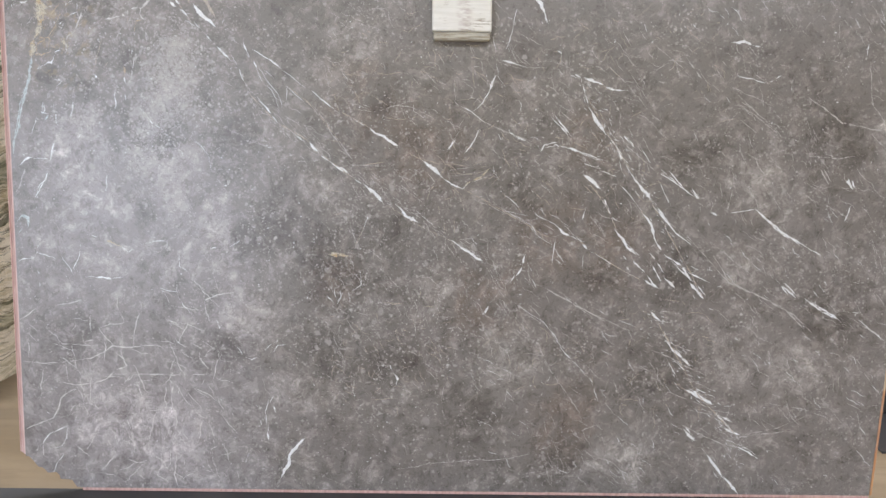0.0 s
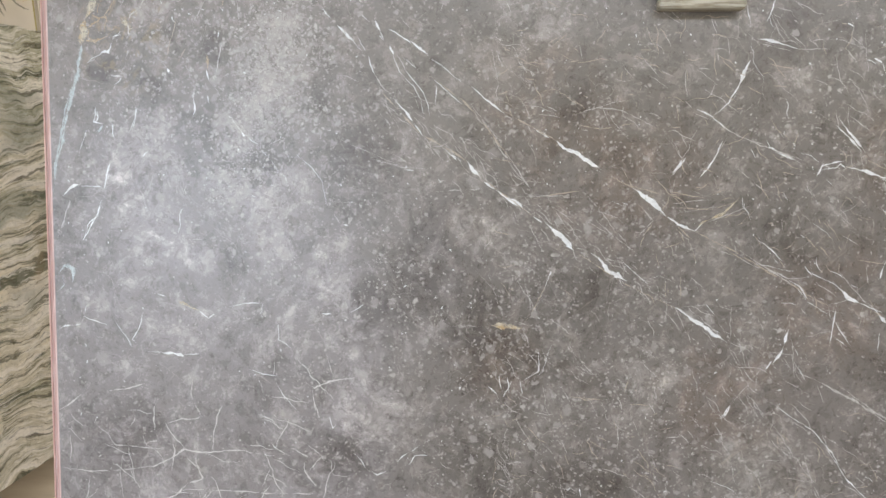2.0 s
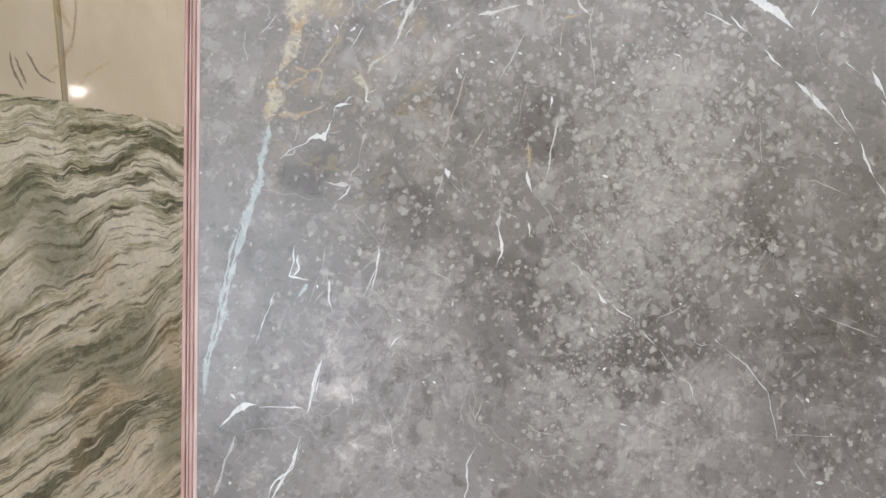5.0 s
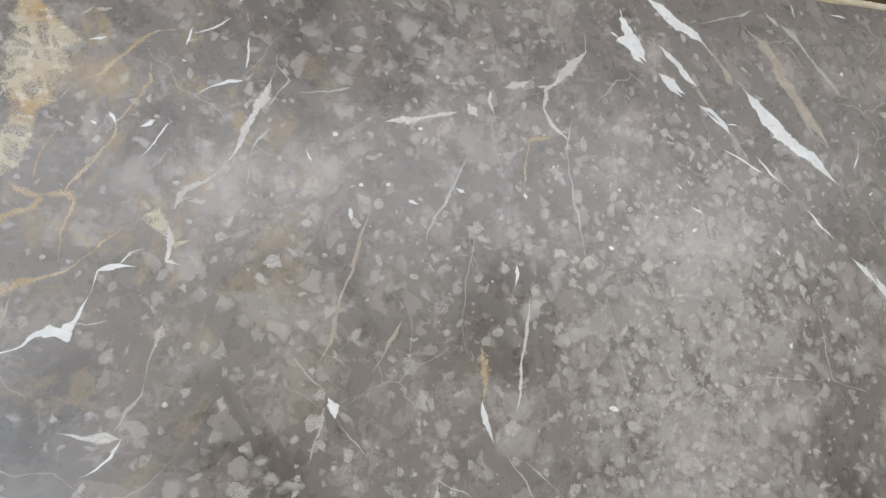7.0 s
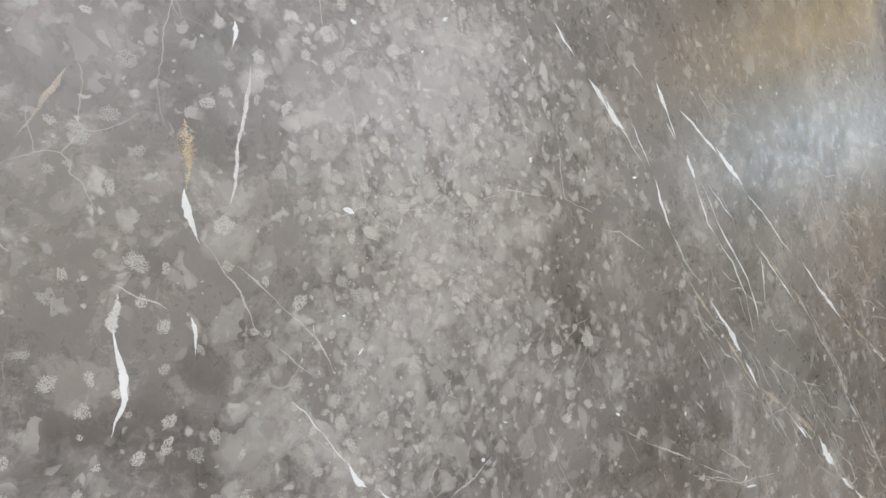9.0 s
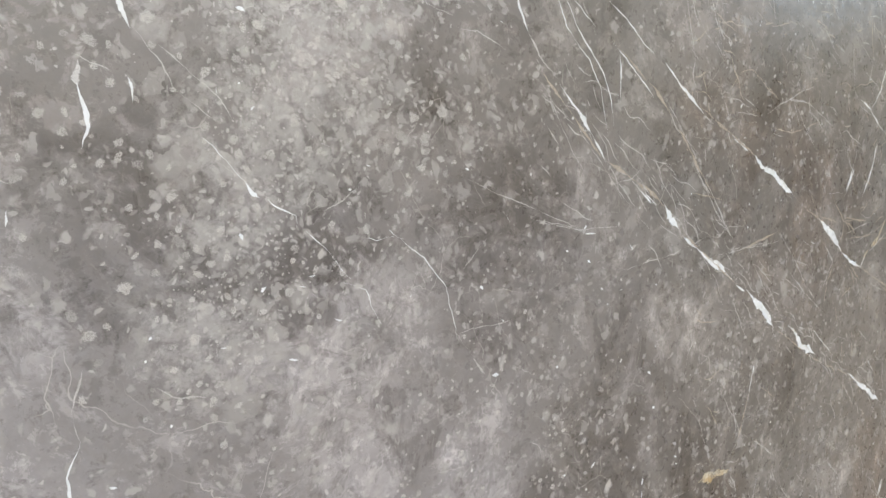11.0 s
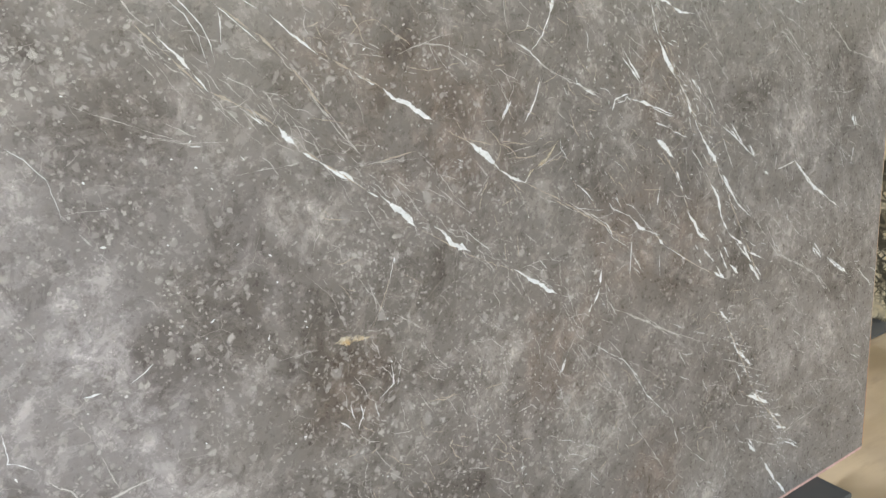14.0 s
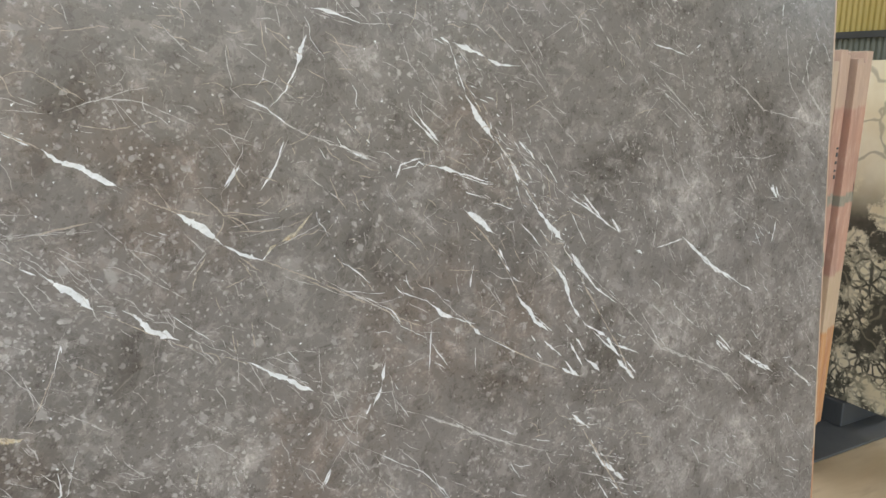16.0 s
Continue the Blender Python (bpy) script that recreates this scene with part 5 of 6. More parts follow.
vein(RUST, (-1.248, 1.679, 1.6), (-1.267, 1.672, 1.9), (-1.279, 1.664, 1.9), (-1.285, 1.656, 2.5), (-1.292, 1.648, 3.8), (-1.296, 1.640, 4.4), (-1.305, 1.633, 3.1), (-1.314, 1.625, 3.1), (-1.321, 1.617, 2.5), (-1.331, 1.611, 2.5))
vein(RUST, (-1.270, 1.652, 1.9), (-1.268, 1.637, 3.1), (-1.276, 1.622, 3.1), (-1.287, 1.608, 1.9), (-1.290, 1.594, 3.1), (-1.295, 1.586, 4.4), (-1.302, 1.576, 3.1), (-1.310, 1.565, 3.0), (-1.314, 1.557, 2.4))
vein(RUST, (-1.319, 1.602, 2.5), (-1.324, 1.591, 3.1), (-1.327, 1.580, 3.0), (-1.328, 1.567, 2.4))
vein(RUST, (-1.259, 1.710, 3.2), (-1.264, 1.701, 5.2), (-1.269, 1.693, 2.6))
vein(CREAM, (-1.271, 1.548, 3.9), (-1.262, 1.550, 5.9), (-1.256, 1.543, 3.9), (-1.250, 1.531, 2.4), (-1.241, 1.536, 1.5))
vein(PALE, (-1.253, 1.544, 3.9), (-1.252, 1.531, 2.4), (-1.254, 1.523, 2.4), (-1.246, 1.521, 1.5))
vein(CALCITE, (-1.356, 1.454, 1.4), (-1.343, 1.465, 2.3), (-1.336, 1.469, 2.3), (-1.325, 1.473, 2.8), (-1.318, 1.478, 4.2), (-1.310, 1.481, 6.1), (-1.304, 1.480, 5.7), (-1.300, 1.487, 2.4), (-1.296, 1.496, 2.9), (-1.292, 1.506, 1.4), (-1.289, 1.515, 2.4), (-1.284, 1.517, 5.8), (-1.270, 1.518, 3.9))
vein(HAIR, (-1.351, 1.457, 1.6), (-1.340, 1.460, 2.8), (-1.336, 1.468, 1.6))
vein(CALCITE, (-1.279, 1.519, 1.4), (-1.274, 1.525, 1.5), (-1.267, 1.530, 1.5))
vein(HAIR, (-1.303, 1.485, 2.0), (-1.293, 1.484, 1.6), (-1.282, 1.486, 1.6))
vein(PALE, (-1.304, 1.425, 3.7), (-1.291, 1.423, 3.2), (-1.272, 1.422, 2.3))
vein(CALCITE, (-1.272, 1.423, 1.9), (-1.276, 1.414, 1.9), (-1.291, 1.403, 1.4))
vein(HAIR, (-1.276, 1.426, 1.6), (-1.270, 1.437, 2.0), (-1.262, 1.446, 1.6), (-1.260, 1.464, 1.6), (-1.257, 1.480, 2.5), (-1.253, 1.488, 1.6))
vein(CALCITE, (-1.404, 1.676, 1.5), (-1.395, 1.673, 3.5), (-1.382, 1.674, 2.5), (-1.376, 1.681, 1.5), (-1.372, 1.693, 1.0))
vein(PALE, (-1.439, 1.705, 1.5), (-1.431, 1.696, 3.0), (-1.424, 1.686, 1.5))
vein(HAIR, (-1.382, 1.602, 1.3), (-1.371, 1.614, 1.3), (-1.362, 1.627, 1.3))
vein(HAIR, (-1.373, 1.610, 1.3), (-1.363, 1.613, 2.1))
vein(HAIR, (-1.351, 1.616, 1.7), (-1.346, 1.627, 1.7))
vein(CALCITE, (-1.243, 1.630, 1.3), (-1.230, 1.638, 1.5), (-1.223, 1.642, 2.0), (-1.214, 1.643, 3.6))
vein(HAIR, (-1.214, 1.643, 1.8), (-1.207, 1.650, 1.3))
vein(CALCITE, (-1.211, 1.675, 1.6), (-1.213, 1.652, 1.5))
vein(CALCITE, (-1.273, 1.586, 1.2), (-1.264, 1.599, 1.7), (-1.256, 1.610, 2.0))
vein(HAIR, (-1.261, 1.581, 1.3), (-1.256, 1.591, 2.1))
vein(CALCITE, (-1.250, 1.664, 2.1), (-1.246, 1.678, 2.1))
vein(CALCITE, (-1.245, 1.673, 1.3), (-1.233, 1.679, 2.6), (-1.223, 1.687, 1.6))
vein(HAIR, (-1.312, 1.677, 1.3), (-1.304, 1.685, 1.3))
vein(CALCITE, (-1.306, 1.661, 2.0), (-1.296, 1.665, 2.0))
vein(CALCITE, (-1.218, 1.699, 1.6), (-1.214, 1.707, 3.2))
vein(PALE, (-1.193, 1.664, 3.1), (-1.198, 1.643, 4.6), (-1.205, 1.626, 4.6), (-1.212, 1.609, 4.6), (-1.216, 1.598, 3.5), (-1.222, 1.585, 3.0))
vein(HAIR, (-1.222, 1.585, 2.1), (-1.236, 1.573, 2.5), (-1.248, 1.564, 2.5), (-1.251, 1.554, 1.7))
vein(HAIR, (-1.197, 1.613, 2.1), (-1.208, 1.597, 3.0), (-1.210, 1.568, 1.7))
vein(HAIR, (-1.194, 1.659, 1.4), (-1.184, 1.647, 1.4), (-1.192, 1.637, 1.3), (-1.200, 1.625, 1.3))
vein(HAIR, (-1.193, 1.479, 1.3), (-1.179, 1.464, 2.0), (-1.169, 1.451, 2.0), (-1.159, 1.442, 2.0))
vein(CALCITE, (-1.159, 1.443, 4.8), (-1.157, 1.438, 6.2), (-1.156, 1.430, 2.9))
vein(HAIR, (-1.155, 1.430, 1.2), (-1.146, 1.418, 1.6), (-1.137, 1.408, 1.2))
vein(HAIR, (-1.161, 1.437, 1.0), (-1.164, 1.425, 1.2), (-1.171, 1.404, 1.0))
vein(TAN, (-1.113, 1.490, 1.3), (-1.123, 1.474, 1.7), (-1.134, 1.456, 1.6))
vein(TAN, (-1.133, 1.562, 1.3), (-1.141, 1.529, 1.7), (-1.150, 1.502, 2.5), (-1.155, 1.481, 2.5), (-1.166, 1.463, 1.3))
vein(RUST, (-1.062, 1.473, 4.4), (-1.062, 1.454, 6.1), (-1.063, 1.438, 4.2))
vein(CALCITE, (-1.063, 1.439, 2.9), (-1.061, 1.426, 4.4), (-1.056, 1.413, 1.9))
vein(PALE, (-1.026, 1.504, 1.5), (-1.032, 1.469, 2.5), (-1.041, 1.432, 2.0))
vein(CALCITE, (-1.034, 1.527, 3.1), (-1.033, 1.520, 5.1), (-1.036, 1.511, 3.0))
vein(CALCITE, (-1.025, 1.579, 4.7), (-1.024, 1.574, 4.1))
vein(PALE, (-1.095, 1.390, 2.9), (-1.097, 1.372, 3.8))
vein(CALCITE, (-1.097, 1.374, 3.3), (-1.096, 1.355, 4.7), (-1.094, 1.344, 4.2), (-1.099, 1.328, 1.4))
vein(CALCITE, (-1.062, 1.378, 1.4), (-1.061, 1.369, 3.3), (-1.062, 1.360, 1.4))
vein(PALE, (-1.062, 1.644, 5.3), (-1.059, 1.640, 8.4), (-1.055, 1.634, 3.2))
vein(PALE, (-1.045, 1.654, 6.4), (-1.046, 1.645, 7.4), (-1.043, 1.636, 2.6))
vein(PALE, (-1.035, 1.658, 2.1), (-1.026, 1.662, 5.4), (-1.020, 1.663, 7.0), (-1.011, 1.669, 3.2), (-1.006, 1.670, 2.2))
vein(PALE, (-0.965, 1.710, 5.5), (-0.966, 1.695, 6.6), (-0.974, 1.686, 5.5), (-0.985, 1.677, 7.6), (-0.995, 1.666, 5.4), (-1.002, 1.660, 5.4), (-1.005, 1.645, 4.8), (-1.001, 1.633, 4.8), (-0.989, 1.621, 3.2))
vein(PALE, (-1.009, 1.662, 2.1), (-0.997, 1.663, 2.7))
vein(RUST, (-1.023, 1.614, 2.6), (-1.013, 1.619, 6.6), (-1.001, 1.620, 4.0))
vein(RUST, (-1.015, 1.623, 2.0), (-1.020, 1.612, 3.2), (-1.023, 1.598, 3.2), (-1.024, 1.581, 2.6))
vein(TAN, (-1.046, 1.634, 1.8), (-1.044, 1.617, 1.8), (-1.042, 1.595, 1.1))
vein(PALE, (-1.121, 1.622, 2.1), (-1.102, 1.626, 4.7), (-1.086, 1.632, 3.7), (-1.070, 1.636, 2.6))
vein(HAIR, (-1.179, 1.639, 1.3), (-1.158, 1.641, 2.2), (-1.144, 1.646, 1.8))
vein(HAIR, (-1.064, 1.604, 1.1), (-1.076, 1.577, 1.3), (-1.094, 1.549, 1.3), (-1.099, 1.529, 1.3))
vein(HAIR, (-0.979, 1.651, 1.1), (-0.990, 1.613, 1.4), (-0.981, 1.534, 1.8))
vein(PALE, (-1.331, 0.522, 1.8), (-1.268, 0.519, 2.2), (-1.186, 0.514, 1.8))
vein(PALE, (-1.447, 0.456, 1.8), (-1.369, 0.451, 2.2), (-1.290, 0.458, 2.6), (-1.211, 0.469, 2.6), (-1.161, 0.496, 3.3), (-1.131, 0.516, 3.7), (-1.082, 0.511, 3.3), (-1.033, 0.516, 2.6), (-0.984, 0.520, 2.2), (-0.935, 0.511, 1.8))
vein(PALE, (-1.027, 0.644, 2.1), (-1.048, 0.602, 3.2), (-1.057, 0.561, 2.6), (-1.060, 0.517, 2.2))
vein(PALE, (-1.135, 0.500, 2.2), (-1.097, 0.470, 3.3), (-1.084, 0.444, 3.3), (-1.124, 0.430, 3.3), (-1.155, 0.399, 3.7), (-1.185, 0.388, 3.3), (-1.264, 0.373, 2.9), (-1.323, 0.387, 1.8))
vein(PALE, (-1.264, 0.373, 2.2), (-1.244, 0.337, 2.2), (-1.237, 0.296, 2.2), (-1.215, 0.259, 1.8))
vein(PALE, (-1.262, 0.367, 2.2), (-1.295, 0.346, 3.3), (-1.319, 0.326, 3.7), (-1.331, 0.285, 4.5), (-1.348, 0.254, 4.5), (-1.388, 0.237, 3.4), (-1.428, 0.222, 3.4), (-1.451, 0.209, 2.2))
vein(HAIR, (-1.312, 0.299, 1.8), (-1.237, 0.296, 1.8))
vein(HAIR, (-1.328, 0.254, 1.8), (-1.254, 0.281, 2.2))
vein(PALE, (-1.069, 0.414, 2.2), (-1.006, 0.417, 2.9), (-0.957, 0.414, 3.3), (-0.866, 0.415, 2.2))
vein(PALE, (-0.957, 0.414, 2.2), (-0.922, 0.381, 3.3), (-0.933, 0.341, 2.9), (-0.930, 0.308, 2.9), (-0.915, 0.255, 3.4), (-0.914, 0.242, 2.7), (-0.923, 0.197, 2.7), (-0.933, 0.172, 2.7), (-0.922, 0.131, 2.7))
vein(PALE, (-0.920, 0.131, 3.4), (-0.921, 0.093, 3.4), (-0.930, 0.051, 3.4), (-0.915, 0.006, 2.7))
vein(HAIR, (-0.886, 0.255, 2.2), (-0.907, 0.176, 2.3), (-0.932, 0.143, 1.8))
vein(CALCITE, (-1.406, 0.146, 1.8), (-1.377, 0.181, 2.3), (-1.360, 0.200, 2.3), (-1.295, 0.226, 1.5))
vein(CALCITE, (-1.300, 0.221, 2.2), (-1.305, 0.182, 2.7), (-1.322, 0.151, 2.3), (-1.352, 0.144, 1.8))
vein(CALCITE, (-1.327, 0.143, 2.3), (-1.320, 0.120, 2.7), (-1.345, 0.088, 2.7), (-1.357, 0.042, 2.3))
vein(PALE, (-1.452, 0.604, 2.8), (-1.420, 0.623, 3.2), (-1.388, 0.647, 3.2), (-1.377, 0.665, 1.9))
vein(PALE, (-1.325, 0.656, 2.1), (-1.278, 0.664, 3.2), (-1.223, 0.681, 2.1))
vein(HAIR, (-1.107, 0.704, 1.9), (-1.113, 0.651, 2.6), (-1.089, 0.609, 2.2), (-1.088, 0.573, 2.0))
vein(PALE, (-0.829, 0.696, 3.2), (-0.807, 0.682, 4.3), (-0.766, 0.701, 3.2), (-0.704, 0.710, 2.1))
vein(PALE, (-0.811, 0.682, 3.2), (-0.804, 0.641, 2.6), (-0.793, 0.601, 2.0))
vein(HAIR, (-0.777, 0.768, 1.7), (-0.758, 0.713, 1.7))
vein(CALCITE, (-0.963, 0.722, 1.5), (-0.932, 0.712, 2.1), (-0.899, 0.709, 2.1))
vein(CALCITE, (-0.899, 0.693, 1.7), (-0.882, 0.662, 1.8), (-0.844, 0.620, 1.5))
vein(CALCITE, (-0.768, 0.613, 2.2), (-0.760, 0.581, 2.2), (-0.750, 0.595, 1.8))
vein(CALCITE, (-1.220, 0.758, 1.5), (-1.185, 0.758, 1.7))
vein(CALCITE, (-1.185, 0.758, 4.7), (-1.158, 0.757, 8.6), (-1.129, 0.751, 9.8))
vein(CALCITE, (-1.129, 0.755, 2.1), (-1.092, 0.758, 1.5))
vein(CALCITE, (-1.299, 0.829, 1.7), (-1.278, 0.800, 2.8), (-1.267, 0.783, 2.6), (-1.257, 0.763, 1.5))
vein(CALCITE, (-1.230, 0.856, 1.9), (-1.239, 0.820, 2.1), (-1.258, 0.787, 2.1), (-1.241, 0.775, 2.1))
vein(CALCITE, (-1.383, 0.842, 2.8), (-1.353, 0.831, 2.6), (-1.318, 0.821, 1.7))
vein(CALCITE, (-1.443, 0.808, 2.8), (-1.429, 0.818, 3.2), (-1.388, 0.820, 2.6))
vein(CALCITE, (-1.379, 0.852, 2.1), (-1.370, 0.877, 2.1))
vein(CALCITE, (-1.207, 0.905, 1.7), (-1.172, 0.896, 2.1))
vein(CREAM, (-1.142, 0.886, 2.8), (-1.109, 0.871, 3.6), (-1.088, 0.864, 3.2))
vein(CALCITE, (-1.092, 0.864, 2.1), (-1.066, 0.844, 2.6))
vein(CALCITE, (-1.066, 0.846, 2.1), (-1.050, 0.858, 1.5))
vein(CALCITE, (-1.026, 0.874, 1.5), (-0.974, 0.883, 2.1), (-0.931, 0.885, 2.4))
vein(CALCITE, (-0.931, 0.887, 3.2), (-0.934, 0.862, 3.2))
vein(CALCITE, (-0.722, 0.867, 2.1), (-0.701, 0.879, 3.2), (-0.685, 0.891, 2.1))
vein(CALCITE, (-0.788, 0.866, 2.6), (-0.763, 0.866, 4.3))
vein(CALCITE, (-0.895, 0.843, 1.7), (-0.892, 0.804, 2.1), (-0.895, 0.798, 3.6), (-0.883, 0.794, 2.1))
vein(CALCITE, (-0.885, 0.794, 1.5), (-0.862, 0.778, 1.3))
vein(ICE, (-1.444, 0.948, 4.6), (-1.427, 0.968, 7.7), (-1.405, 0.958, 15.4), (-1.406, 0.925, 3.1))
vein(ICE, (-1.434, 0.942, 3.2), (-1.430, 0.919, 3.2), (-1.446, 0.900, 2.5))
vein(CALCITE, (-1.330, 1.128, 3.1), (-1.339, 1.090, 5.0), (-1.361, 1.074, 5.7), (-1.370, 1.047, 4.6), (-1.379, 1.024, 3.1))
vein(HAIR, (-1.407, 1.127, 3.8), (-1.426, 1.075, 4.6), (-1.442, 1.031, 3.8))
vein(CALCITE, (-1.304, 1.218, 3.0), (-1.315, 1.182, 4.6), (-1.323, 1.155, 7.6))
vein(CALCITE, (-0.574, 0.345, 1.8), (-0.587, 0.320, 3.4))
vein(CALCITE, (-0.590, 0.337, 2.0), (-0.603, 0.287, 3.4), (-0.599, 0.238, 2.3))
vein(CALCITE, (-0.591, 0.238, 3.2), (-0.596, 0.205, 11.0), (-0.592, 0.180, 3.3))
vein(CALCITE, (-0.621, 0.256, 2.2), (-0.617, 0.236, 2.9))
vein(CALCITE, (-0.575, 0.308, 3.4), (-0.565, 0.275, 2.0))
vein(CALCITE, (-0.460, 0.198, 4.9), (-0.494, 0.161, 16.3), (-0.519, 0.127, 12.3), (-0.523, 0.098, 18.4), (-0.543, 0.060, 12.3), (-0.553, 0.041, 3.3))
vein(CALCITE, (-0.663, 0.132, 2.7), (-0.677, 0.100, 1.8))
vein(HAIR, (-0.707, 0.075, 2.3), (-0.700, 0.033, 2.7))
vein(CALCITE, (-0.710, 0.524, 1.5), (-0.689, 0.506, 2.0), (-0.677, 0.486, 1.5))
vein(CALCITE, (-0.676, 0.486, 1.5), (-0.650, 0.472, 2.2), (-0.616, 0.489, 1.8))
vein(CALCITE, (-0.602, 0.505, 1.8), (-0.590, 0.523, 2.2), (-0.561, 0.538, 2.2), (-0.545, 0.550, 1.5))
vein(CALCITE, (-0.573, 0.501, 1.8), (-0.559, 0.524, 2.2), (-0.527, 0.528, 1.5))
vein(HAIR, (-0.613, 0.408, 1.5), (-0.602, 0.365, 2.0), (-0.580, 0.341, 1.5))
vein(CALCITE, (-0.164, 0.460, 2.6), (-0.162, 0.440, 3.7))
vein(CALCITE, (-0.152, 0.432, 4.8), (-0.138, 0.412, 12.1), (-0.144, 0.385, 3.2))
vein(HAIR, (-0.143, 0.081, 1.8), (-0.063, 0.091, 2.3), (-0.023, 0.104, 2.5), (0.058, 0.109, 2.9), (0.138, 0.118, 2.9), (0.198, 0.117, 2.5), (0.258, 0.124, 2.9), (0.334, 0.143, 3.9))
vein(HAIR, (0.358, 0.156, 1.8), (0.438, 0.186, 2.5), (0.477, 0.209, 2.5), (0.527, 0.235, 2.9), (0.568, 0.252, 2.0))
vein(HAIR, (0.248, 0.380, 2.2), (0.240, 0.328, 2.0))
vein(HAIR, (0.241, 0.355, 1.8), (0.275, 0.331, 2.0))
vein(CALCITE, (0.402, 0.433, 1.8), (0.391, 0.408, 2.6), (0.377, 0.398, 2.2))
vein(HAIR, (0.347, 0.568, 1.8), (0.358, 0.529, 2.2), (0.379, 0.479, 2.2), (0.410, 0.429, 2.2), (0.452, 0.374, 2.7), (0.479, 0.333, 2.3), (0.507, 0.293, 2.3), (0.518, 0.251, 2.0))
vein(CALCITE, (0.385, 0.612, 2.2), (0.406, 0.566, 2.2), (0.447, 0.510, 2.2), (0.488, 0.470, 2.2), (0.542, 0.416, 2.2), (0.569, 0.334, 1.5))
vein(HAIR, (0.063, 1.348, 1.3), (0.115, 1.327, 2.1), (0.150, 1.304, 2.2), (0.221, 1.277, 1.8), (0.260, 1.257, 3.1), (0.313, 1.234, 2.4))
vein(CALCITE, (0.245, 1.262, 2.2), (0.271, 1.251, 4.4), (0.294, 1.242, 2.2))
vein(CALCITE, (0.133, 1.287, 2.0), (0.113, 1.242, 3.0), (0.098, 1.218, 3.0), (0.081, 1.196, 2.0))
vein(HAIR, (0.067, 1.296, 1.4), (0.058, 1.264, 2.0), (0.044, 1.243, 2.0))
vein(CALCITE, (0.044, 1.243, 4.9), (0.035, 1.227, 5.8), (0.021, 1.207, 1.9))
vein(CALCITE, (0.334, 1.212, 3.5), (0.344, 1.220, 5.8), (0.383, 1.226, 3.6), (0.391, 1.234, 8.3), (0.404, 1.223, 3.6))
vein(CALCITE, (0.373, 1.324, 2.3), (0.405, 1.296, 3.6), (0.435, 1.264, 5.3))
vein(HAIR, (0.552, 1.507, 2.6), (0.621, 1.444, 2.7), (0.698, 1.362, 1.9))
vein(HAIR, (0.614, 1.253, 2.2), (0.658, 1.213, 2.9), (0.740, 1.146, 2.0))
vein(CALCITE, (0.753, 1.157, 2.9), (0.823, 1.097, 4.5), (0.887, 1.055, 3.1))
vein(HAIR, (0.992, 1.419, 2.2), (1.064, 1.357, 2.7), (1.154, 1.280, 2.4))
vein(CALCITE, (1.096, 1.013, 3.5), (1.159, 0.958, 7.2), (1.245, 0.910, 3.7), (1.341, 0.855, 3.9))
vein(HAIR, (0.879, 0.903, 2.2), (1.009, 0.767, 4.1), (1.126, 0.716, 3.8), (1.241, 0.657, 4.1), (1.312, 0.593, 2.8))
vein(CALCITE, (1.200, 0.772, 3.7), (1.254, 0.718, 3.9))
vein(CALCITE, (1.296, 0.707, 3.9), (1.409, 0.636, 6.2))
vein(HAIR, (1.429, 0.655, 2.7), (1.567, 0.576, 3.7))
vein(HAIR, (-0.385, 1.284, 1.5), (-0.358, 1.243, 1.9), (-0.310, 1.178, 1.6))
vein(HAIR, (-0.147, 1.101, 1.4), (-0.104, 1.065, 1.8), (-0.050, 1.025, 1.9))
vein(TAN, (-0.048, 1.025, 2.3), (-0.034, 1.071, 2.9), (-0.014, 1.095, 2.9))
vein(TAN, (0.035, 1.130, 1.7), (0.120, 1.129, 2.2), (0.168, 1.149, 2.2))
vein(CREAM, (0.082, 1.084, 3.1), (0.094, 1.097, 5.1), (0.142, 1.121, 5.3), (0.175, 1.157, 3.2))
vein(TAN, (-0.180, 1.167, 1.7), (-0.246, 1.157, 2.0), (-0.297, 1.148, 1.4))
vein(TAN, (0.052, 0.972, 4.0), (0.053, 0.909, 2.9))
vein(TAN, (0.015, 0.978, 2.8), (0.019, 0.921, 1.7))
vein(CALCITE, (0.177, 0.679, 1.3), (0.168, 0.657, 3.2), (0.160, 0.645, 1.3))
vein(HAIR, (0.247, 0.769, 1.3), (0.207, 0.718, 1.3), (0.180, 0.678, 1.2))
vein(CALCITE, (0.274, 0.678, 1.2), (0.366, 0.620, 1.9), (0.408, 0.573, 1.9), (0.457, 0.493, 1.2))
vein(HAIR, (0.380, 0.617, 1.2), (0.478, 0.555, 1.5), (0.554, 0.484, 1.1))
vein(HAIR, (0.360, 0.744, 3.6), (0.483, 0.679, 6.6), (0.588, 0.623, 4.1))
vein(HAIR, (-0.310, 0.842, 0.9), (-0.296, 0.819, 1.4), (-0.291, 0.794, 1.2))
vein(PALE, (-0.294, 0.785, 1.4), (-0.274, 0.765, 2.4), (-0.266, 0.746, 2.4), (-0.291, 0.723, 1.4))
vein(TAN, (-0.254, 0.949, 1.4), (-0.280, 0.893, 1.9), (-0.303, 0.859, 1.4))
vein(CALCITE, (-0.246, 0.980, 2.8), (-0.246, 0.967, 1.9))
vein(TAN, (-0.245, 0.956, 0.9), (-0.188, 0.919, 1.5))
vein(HAIR, (1.569, 1.523, 4.2), (1.513, 1.391, 5.5), (1.615, 1.286, 5.9))
vein(HAIR, (1.229, 1.417, 3.7), (1.365, 1.320, 5.2), (1.599, 1.277, 4.3))
